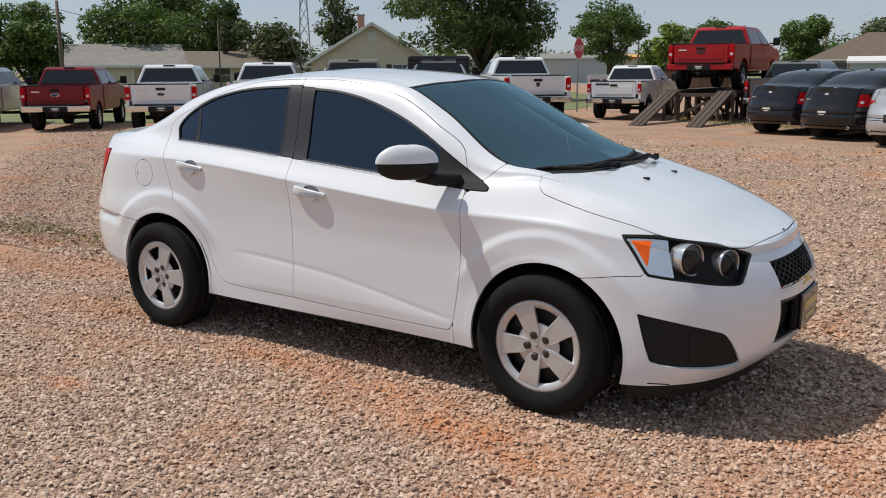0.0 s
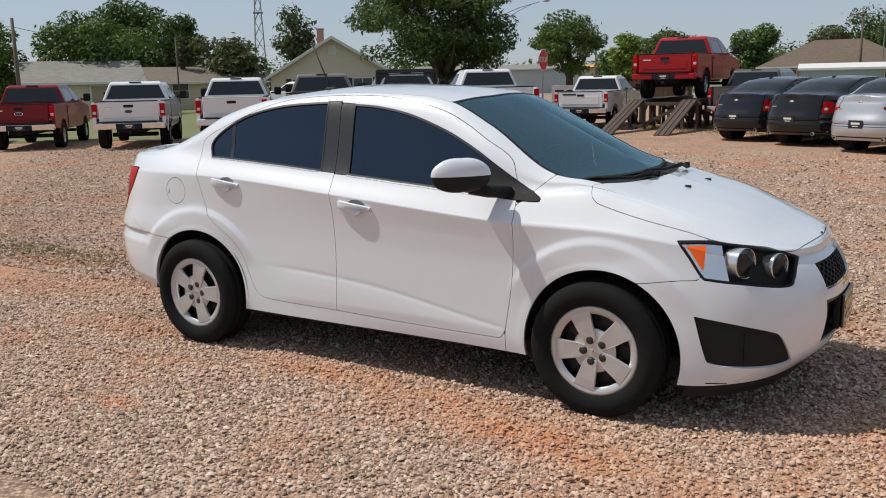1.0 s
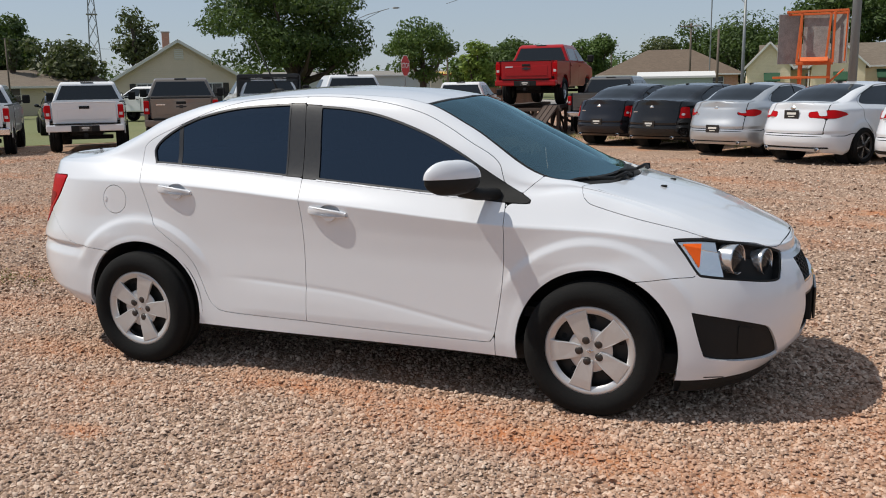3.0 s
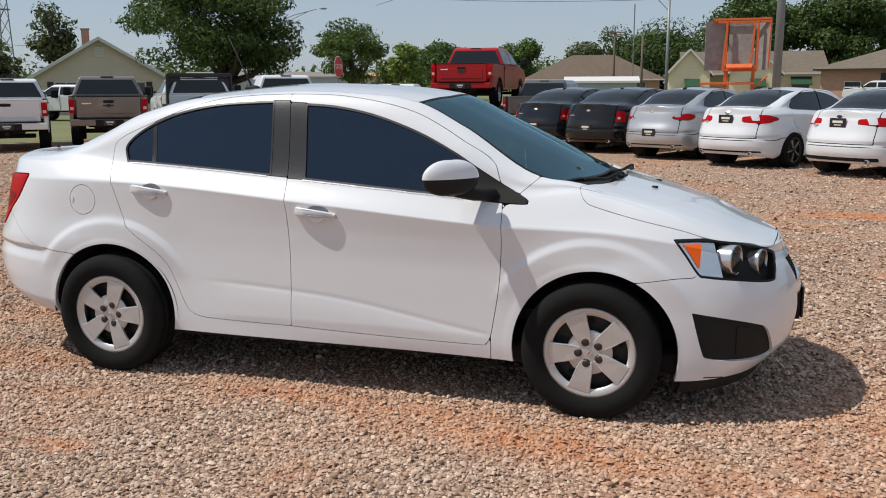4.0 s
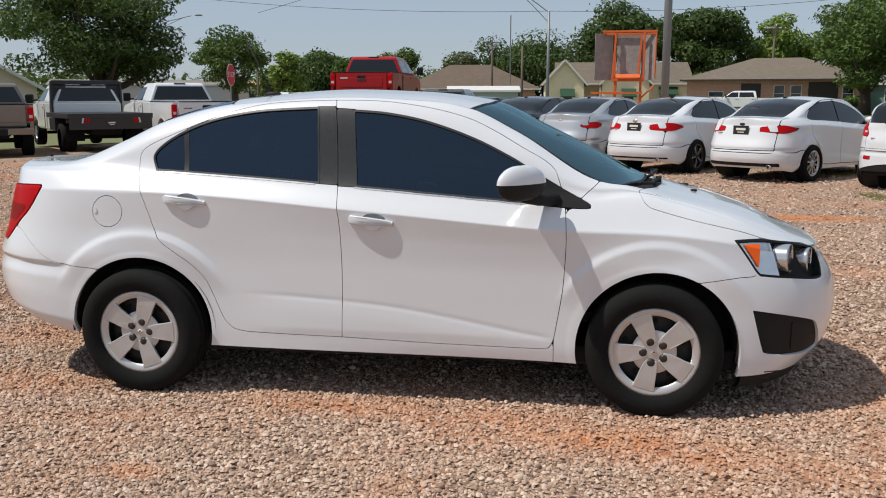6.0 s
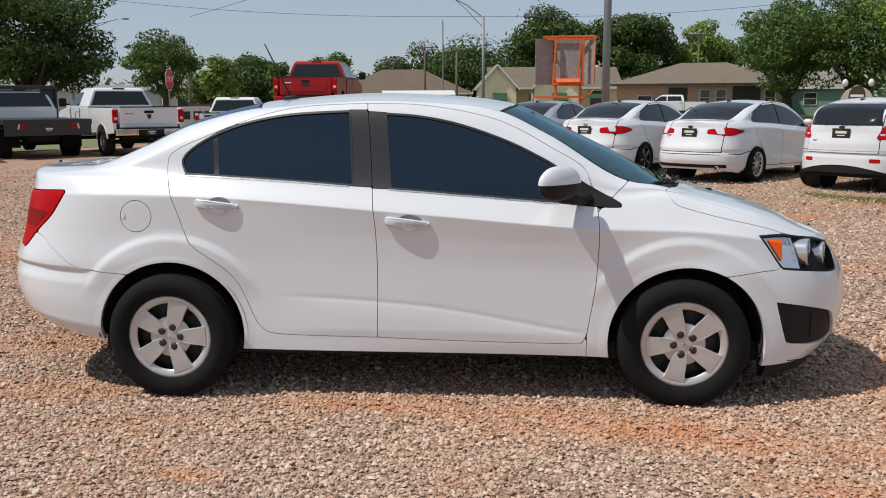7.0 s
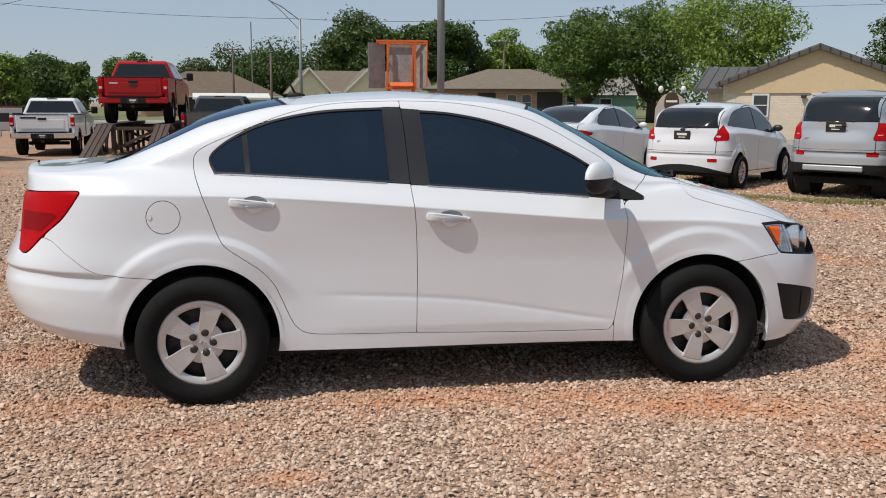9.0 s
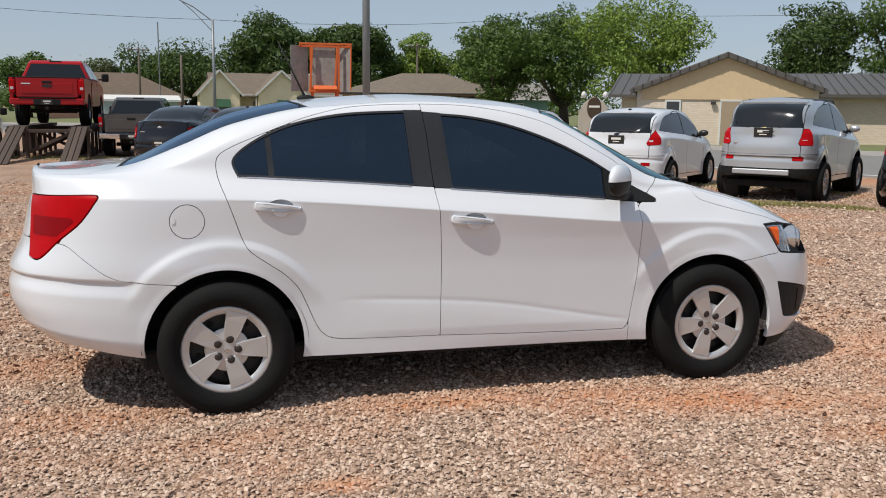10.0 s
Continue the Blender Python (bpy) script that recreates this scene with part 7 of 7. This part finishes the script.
street_lamp(-1.0, 55.0, 7.0, (-1, .05, 0), 2.3)
street_lamp(-38.6, 73.9, 7.8, (1, .48, 0), 4.2)

stop = thing("stop_sign", "red octagonal stop sign on a steel post", "sign", pose(-11.35, 25.9, 0, 0, 0, 90))
part("post", box((.06, .04, 2.55), (0, .03, 1.275), .005), POLE_STEEL, stop)
octagon = lambda r: [(r * math.cos(radians(22.5 + 45 * k)), r * math.sin(radians(22.5 + 45 * k))) for k in range(8)]
part("border", moved(slab(octagon(.41), .006, "XZ", 0), Matrix.Translation((0, 0, 2.28))), TRIM_WHITE, stop)
part("face", moved(slab(octagon(.385), .006, "XZ", -.005), Matrix.Translation((0, 0, 2.28))), SIGN_RED, stop)
cu = bpy.data.curves.new("legend", "FONT")
cu.body, cu.size, cu.align_x, cu.align_y, cu.extrude = "STOP", .27, "CENTER", "CENTER", .002
cu.materials.append(TRIM_WHITE)
lg = new("legend", cu)
lg.parent, lg.matrix_local = stop, pose(0, -.009, 2.28, 90, 0, 0)

# orange steel sign stand with weathered sheets
stand = thing("sign_stand", "orange steel stand holding weathered grey sheets", "sign stand", pose(2.45, 26.9, 0, 0, 0, -4) @ Matrix.Diagonal((.86, .86, .97, 1)))
for sx in (-.28, .72):
    for sy in (-.35, .45):
        part("leg", box((.10, .10, 2.3), (sx, sy, 1.15), .01), ORANGE, stand)
    part("upright", moved(box((.08, .08, 1.65), (0, 0, 0), .008), Matrix.Translation((sx * 1.0 - .05, -.40, 3.0)) @ Matrix.Rotation(radians(4), 4, "Y")), ORANGE, stand)
    part("upright", box((.08, .08, 1.65), (sx * 1.15, .35, 3.0), .008), ORANGE, stand)
part("deck_frame", joined(box((1.25, .06, .08), (.22, -.42, 2.15), .01), box((1.25, .06, .08), (.22, .42, 2.15), .01), box((.06, .8, .08), (-.38, 0, 2.15), .01), box((.06, .8, .08), (.82, 0, 2.15), .01)), ORANGE, stand)
part("deck", box((1.15, .78, .03), (.22, 0, 2.21), .004), ORANGE, stand)
part("front_panel", moved(box((.95, .03, .2), (.22, 0, 0), .004), Matrix.Translation((0, -.56, 2.28)) @ Matrix.Rotation(radians(-50), 4, "X")), ORANGE, stand)
part("top_frame", joined(box((2.1, .07, .07), (.25, -.42, 3.82), .008), box((2.1, .07, .07), (.25, .42, 3.78), .008), box((.07, .9, .07), (-.75, 0, 3.8), .008), box((.07, .9, .07), (1.28, 0, 3.8), .008)), ORANGE, stand)
for a_, b_ in (((-.28, -.35, .3), (.72, -.35, 1.0)), ((.72, -.35, 1.5), (1.25, -.35, 1.95)), ((-.28, -.35, 1.5), (-.75, -.35, 1.1)), ((1.25, -.42, 2.2), (1.28, -.42, 3.8))):
    part("brace", tube([a_, b_], .035, 6), ORANGE, stand)
for zz in (1.0, 1.35, 1.7):
    part("rail", box((2.0, .07, .08), (-.2, -.45, zz), .008), ORANGE, stand)
for sx_, w_, yaw in ((-.78, .78, 25), (.22, .95, 0), (1.02, .62, -22)):
    sh = part("sheet", moved(box((w_, .03, 1.65), (0, 0, 0), .004), Matrix.Translation((sx_, .52, 2.98)) @ Matrix.Rotation(radians(yaw), 4, "Z")), BOARD_GREY, stand, "weathered corrugated sheet")

# arched stone sign with two globe lamps
arch_sign = thing("arched_sign", "pale stone sign with an arched top and two globes", "sign", pose(10.14, 20.55, 0, 0, 0, -24) @ Matrix.Diagonal((.66, .8, 1.05, 1)))
part("plinth", softened(slab(rounded([(-.75, 0), (-.75, 0), (.75, 0), (.75, 0), (.72, 1.35), (.72, 1.35), (.45, 1.68), (0, 1.80), (-.45, 1.68), (-.72, 1.35), (-.72, 1.35)], 3).tolist(), .3, "XZ", 0), .02), plain("rough pale stone", (.42, .37, .30), .9, vary=.25, scale=4, bump=.5, bump_scale=10), arch_sign)
part("plaque", moved(lathe([(0, -.03), (.3, -.03), (.33, 0)], 28), Matrix.Translation((0, 0, 1.52))), plain("dark bronze plaque", (.09, .06, .035), .4, .5), arch_sign)
part("plaque_print", box((.5, .01, .06), (0, -.035, 1.56), .002), PLATE_PALE, arch_sign)
for sg in (-1, 1):
    part("globe", ball((.12, .12, .10), (sg * .50, .15, 1.90), 18, 12), TRIM_WHITE, arch_sign, "white globe lamp", True)

board = thing("banner_board", "white yard banner with dark print beside the road", "sign", pose(-11.0, 27.8, 0, 0, 0, 22))
part("panel", box((1.6, .02, .75), (0, 0, .95), .004), TRIM_WHITE, board)
for k, (bx, bw) in enumerate(((-.5, .35), (-.05, .32), (.4, .4))):
    part("print_bar", box((bw, .008, .3), (bx, -.016, 1.0), .002), TRIM_DARK, board)
for sg in (-1, 1):
    part("stake", box((.04, .04, 1.35), (sg * .78, .03, .67), .004), POLE_STEEL, board)

# lattice tower far off
tower = thing("lattice_tower", "distant steel lattice tower", "tower", pose(-98.9, 106, 0, 0, 0, 40))
legs = [(-1.05, -1.05), (1.05, -1.05), (1.05, 1.05), (-1.05, 1.05)]
for lx, ly in legs:
    part("leg", tube([(lx, ly, 0), (lx * .28, ly * .28, 19)], .07, 6), POLE_STEEL, tower)
for k in range(8):
    f0, f1 = 1 - .72 * k / 8, 1 - .72 * (k + 1) / 8
    for i in range(4):
        a_, b_ = legs[i], legs[(i + 1) % 4]
        part("lattice", tube([(a_[0] * f0, a_[1] * f0, 19 * k / 8), (b_[0] * f1, b_[1] * f1, 19 * (k + 1) / 8)], .035, 4), POLE_STEEL, tower)
        part("lattice", tube([(b_[0] * f0, b_[1] * f0, 19 * k / 8), (a_[0] * f1, a_[1] * f1, 19 * (k + 1) / 8)], .035, 4), POLE_STEEL, tower)
part("platform", box((1.6, 1.6, .15), (0, 0, 13.2), .02), POLE_STEEL, tower)


def cable(a, b, sag, r=.014):
    a, b = Vector(a), Vector(b)
    pts = [a.lerp(b, k / 14) - Vector((0, 0, sag * 4 * (k / 14) * (1 - k / 14))) for k in range(15)]
    tagged(part("overhead_wire", tube(pts, r, 5), WIRE), "thin dark overhead wire", "wire", "overhead wires", "")


cable((-1.0, 55, 6.9), (24.9, 60, 8.6), .5)
cable((24.9, 60, 8.6), (70, 30, 9.5), .8)
cable((-1.0, 55, 6.9), (-40, 62, 10.5), .8)
cable((-19, 50, 6.6), (0, 45, 12.0), .4)
cable((-38.9, 23.1, 4.6), (-46.0, 40.0, 4.9), .5)
cable((-46.0, 40.0, 4.9), (-60, 75, 6), .5)
cable((-38.9, 23.1, 4.6), (-48, 5, 5.5), .3)
cable((3.62, 23.9, 7.2), (40, 10, 9), .5, .010)


# ---- trees ----
BARK = plain("grey-brown bark", (.075, .055, .042), .95, vary=.3, scale=4, bump=.5, bump_scale=14)


def leaf_material(name, dark, light):
    m, nt, p = material(name)
    geo = nt.nodes.new("ShaderNodeNewGeometry")
    v = coords(nt, 1.0)
    c = ramp(nt, geo.outputs["Random Per Island"], ((0, dark), (.6, tuple((a + b) / 2 for a, b in zip(dark, light))), (1, light)))
    c = mixed(nt, ramp(nt, noise_tex(nt, v, .5, 3), ((.35, (0, 0, 0)), (.65, (.45, .45, .45)))), c, light)
    nt.links.new(c, p.inputs["Base Color"])
    p.inputs["Roughness"].default_value = .55
    p.inputs["Specular IOR Level"].default_value = .3
    tr = nt.nodes.new("ShaderNodeBsdfTranslucent")
    nt.links.new(mixed(nt, .5, c, (.10, .16, .02)), tr.inputs["Color"])
    mx = nt.nodes.new("ShaderNodeMixShader")
    mx.inputs[0].default_value = .30
    nt.links.new(p.outputs[0], mx.inputs[1])
    nt.links.new(tr.outputs[0], mx.inputs[2])
    nt.links.new(mx.outputs[0], nt.nodes["Material Output"].inputs["Surface"])
    return m


LEAF_DARK = leaf_material("dark green leaves", (.030, .052, .014), (.098, .150, .038))
LEAF_MID = leaf_material("green leaves", (.045, .082, .018), (.135, .205, .048))
LEAF_LIGHT = leaf_material("yellow-green leaves", (.10, .165, .022), (.27, .36, .07))
LEAF_DRY = leaf_material("olive leaves", (.05, .062, .022), (.13, .145, .06))


def leaf_cloud(rng, centres, radii, count, size, stray=.10):
    """Bent leaf sprays scattered through lumps, some straying past them; returns points and faces of one mesh."""
    w = radii[:, 0] * radii[:, 2]
    pick = rng.choice(len(centres), count, p=w / w.sum())
    d = rng.normal(size=(count, 3))
    d /= np.linalg.norm(d, axis=1, keepdims=True)
    rad = np.cbrt(rng.uniform(.20, 1.05, count))
    rad = np.where(rng.random(count) < stray, rad * rng.uniform(1.0, 1.45, count), rad)[:, None]
    c = centres[pick] + d * radii[pick] * rad
    n = d * .8 + rng.normal(0, .55, (count, 3)) + np.array((0, 0, .45))
    n /= np.linalg.norm(n, axis=1, keepdims=True)
    t = np.cross(n, rng.normal(size=(count, 3)))
    t /= np.linalg.norm(t, axis=1, keepdims=True)
    b = np.cross(n, t)
    s = (size * rng.uniform(.5, 1.4, count))[:, None]
    v = np.stack([c - t * s, c - b * s * .45 + n * s * .18, c + t * s, c + b * s * .45 + n * s * .18], 1)
    base = np.arange(count)[:, None] * 4
    f = np.concatenate([base + np.array((0, 1, 2)), base + np.array((0, 2, 3))])
    return v.reshape(-1, 3), f


def leaf_mesh(v, f):
    me = bpy.data.meshes.new("crown")
    me.vertices.add(len(v))
    me.vertices.foreach_set("co", v.reshape(-1).astype(np.float32))
    me.loops.add(len(f) * 3)
    me.loops.foreach_set("vertex_index", f.reshape(-1).astype(np.int32))
    me.polygons.add(len(f))
    me.polygons.foreach_set("loop_start", np.arange(0, len(f) * 3, 3, dtype=np.int32))
    me.update(calc_edges=True)
    return me


def tree(label, x, y, h, r, mat, seed, leaves=4200, clear=.28, size=.19, trunk=.04):
    """A tapered trunk with forking limbs under a crown of many clumps with an uneven outline."""
    rng = np.random.default_rng(seed)
    t = thing("tree", label, "tree", pose(x, y, 0))
    zc, half = h * (1 + clear) / 2, h * (1 - clear) / 2
    lumps = int(min(64, 14 + leaves / 260))
    if size > .25:          # far trees: finer and more leaves
        size, leaves = size * .74, int(leaves * 1.7)
    ph = rng.uniform(0, 6.28, 4)
    cs, rs = [], []
    for k in range(lumps):
        d = rng.normal(size=3)
        d /= np.linalg.norm(d)
        az = math.atan2(d[1], d[0])
        wob = 1 + .16 * math.sin(2 * az + ph[0]) + .12 * math.sin(3 * az + 2.5 * d[2] + ph[1]) + .10 * math.sin(5 * d[2] + ph[2])
        q = rng.uniform(.30, .92) ** .7 * wob * (.76 if lumps < 40 else .90)
        s = rng.uniform(.17, .33) * (1.6 if lumps < 40 else 1.0)
        cs.append(np.array((d[0] * r * q, d[1] * r * q, zc + d[2] * half * q)))
        rs.append((r * s, r * s, min(r, half) * s * rng.uniform(.55, .9)))
    cs.append((0, 0, zc)), rs.append((r * .45, r * .45, half * .5))
    v, f = leaf_cloud(rng, np.array(cs), np.array(rs), leaves, size)
    part("crown", leaf_mesh(v, f), mat, t)
    base = h * trunk
    top = np.array((rng.normal(0, .1) * r, rng.normal(0, .1) * r, zc * .95))
    part("trunk", tube([(0, 0, -.05), (top[0] * .2, top[1] * .2, h * clear * .6), (top[0] * .6, top[1] * .6, h * clear * 1.2), tuple(top)], [base * 1.25, base, base * .75, base * .3], 10), BARK, t, "", True)
    for k in range(9):
        e = np.array(cs[k % len(cs)])
        s0 = np.array((top[0] * .4, top[1] * .4, h * clear * rng.uniform(.75, 1.15)))
        mid = s0 * .5 + e * .5 + np.array((0, 0, -.1 * h * rng.random()))
        part("limb", tube([tuple(s0), tuple(mid), tuple(e)], [base * .55, base * .35, base * .1], 7), BARK, t, "", True)
    return t


for k, (tx, ty, th, tr_, mt, nl, cl, sz, lab) in enumerate((
        (-54, 24, 6.6, 3.4, LEAF_MID, 9000, .15, .16, "broad green yard tree behind the pickups"),
        (-50.5, 28.5, 6.9, 3.2, LEAF_MID, 9000, .12, .16, "round green tree beside the cream garage"),
        (-47.5, 34.5, 7.3, 3.6, LEAF_MID, 10000, .12, .16, "bright green tree above the garage roof"),
        (-62, 49, 10.5, 4.8, LEAF_DARK, 10000, .1, .2, "tall dark green tree behind the garage"),
        (-56.5, 50.0, 8.4, 3.0, LEAF_DARK, 3500, .1, .28, "dark green tree beside a taller one"),
        (-52.5, 46.5, 6.2, .75, LEAF_DRY, 500, .5, .16, "thin sparse young tree"),
        (-51, 50.5, 6.5, 3.5, LEAF_DRY, 3600, .1, .24, "olive green shrubby tree beside the beige house"),
        (-52, 60, 9.0, 2.4, LEAF_DRY, 2200, .3, .22, "airy tree with sparse olive leaves"),
        (-23.3, 38.5, 8.3, 5.1, LEAF_DARK, 30000, .22, .115, "large dark spreading tree over the road verge"),
        (-21.8, 52.7, 6.6, 3.1, LEAF_MID, 10000, .32, .12, "umbrella-shaped green tree with forked trunk"),
        (-22.6, 66.5, 6.0, 1.5, LEAF_LIGHT, 1800, .1, .22, "narrow light green tree"),
        (-24.5, 70.6, 4.6, 2.6, LEAF_MID, 2400, .02, .24, "low green shrub mass beyond the road"),
        (-34.6, 110, 8.0, 2.6, LEAF_DRY, 3600, .1, .32, "far olive green tree on the skyline"),
        (-31, 112, 8.3, 3.4, LEAF_DRY, 4400, .1, .32, "far rounded olive tree"),
        (-29.5, 100, 7.6, 3.8, LEAF_DARK, 5200, .02, .32, "far dark green shrubby tree"),
        (-25.2, 87, 6.9, 3.4, LEAF_DARK, 5200, .02, .28, "dark green tree beyond the fence"),
        (-23.5, 118, 9.0, 3.2, LEAF_MID, 4400, .15, .34, "green tree behind the brown-roofed house"),
        (-9.5, 124, 9.4, 6.6, LEAF_DARK, 5200, .05, .34, "dark tree behind the long ranch house"),
        (-3.8, 119, 9.8, 7.4, LEAF_DARK, 6400, .05, .34, "dense dark tree beside the cottage"),
        (-15.5, 127, 8.6, 4.6, LEAF_DRY, 5000, .05, .34, "olive tree above the brown roof"),
        (7.2, 110, 14.5, 8.0, LEAF_DARK, 12000, .12, .36, "tall dark tree behind the yellow cottage"),
        (16.5, 110, 13.2, 6.6, LEAF_DARK, 11000, .12, .36, "tall broad dark green tree behind roofs"),
        (25.5, 112, 10.5, 6.2, LEAF_LIGHT, 9600, .05, .34, "light green tree row behind the brick house"),
        (34, 106, 10.8, 6.6, LEAF_LIGHT, 9600, .05, .34, "light green spreading tree behind the brick house"),
        (23.0, 68.5, 10.4, 5.3, LEAF_MID, 16000, .2, .16, "broad green shade tree with forked trunk"),
        (28.0, 66.5, 10.4, 5.2, LEAF_MID, 16000, .2, .16, "dense green shade tree"),
        (30.0, 56.5, 11.0, 5.8, LEAF_LIGHT, 20000, .16, .14, "bright yellow-green tree beside the hall"),
        (41.5, 52, 10.6, 4.0, LEAF_DARK, 12000, .15, .16, "dark tree behind the hall roof"),
        (46.5, 47.5, 11.4, 5.2, LEAF_MID, 14000, .15, .16, "big green tree behind the hall wing"),
        (-17.0, 64.5, 5.2, 1.3, LEAF_MID, 1300, .1, .22, "small green tree beyond the road"),
        (9.0, 101, 3.0, 2.2, LEAF_MID, 1000, .0, .24, "clipped green bush by the cottage porch"),
        (24.0, 75.6, 1.6, 1.3, LEAF_MID, 700, .0, .16, "round bush before the brick house"))):
    tree(lab, tx, ty, th, tr_, mt, 100 + k, nl, cl, sz)


def far_woods():
    """Low woods on the skyline all round."""
    rng = np.random.default_rng(77)
    n = 210
    a = np.radians(rng.uniform(-85, 85, n))
    d = rng.uniform(165, 320, n)
    h = rng.uniform(3.2, 7.5, n) * d / 200
    cs = np.stack([np.sin(a) * d, np.cos(a) * d, h * .5], -1)
    rs = np.stack([h * rng.uniform(.7, 1.4, n), h * rng.uniform(.7, 1.4, n), h * .52], -1)
    v, f = leaf_cloud(rng, cs, rs, 34000, .75)
    tagged(part("far_woods", leaf_mesh(v, f), LEAF_DARK), "low dark woods along the skyline", "woods", kind="stuff")


far_woods()

# two vehicles far beyond the lot
lot_car("suv", "dark crossover parked on grass behind the pickups", BLACK_PAINT, (-25.5, 23.5), -48, "suv", "suv", ("alloy", .345, .23), 1.08, ((0, .3, 1.0, 1.52), (0, .40, 1.10, 1.64)), 2.6, (.8, .9))
pickup("pickup", "white pickup parked before the brick house", FLEET_WHITE, (16.6, 73.5), -78, "crew", 1.0, gate="plain")
pickup("pickup", "white pickup far behind the flatbed truck", FLEET_WHITE, (-29.5, 36.5), -100, "ext", 1.0, gate="plain")
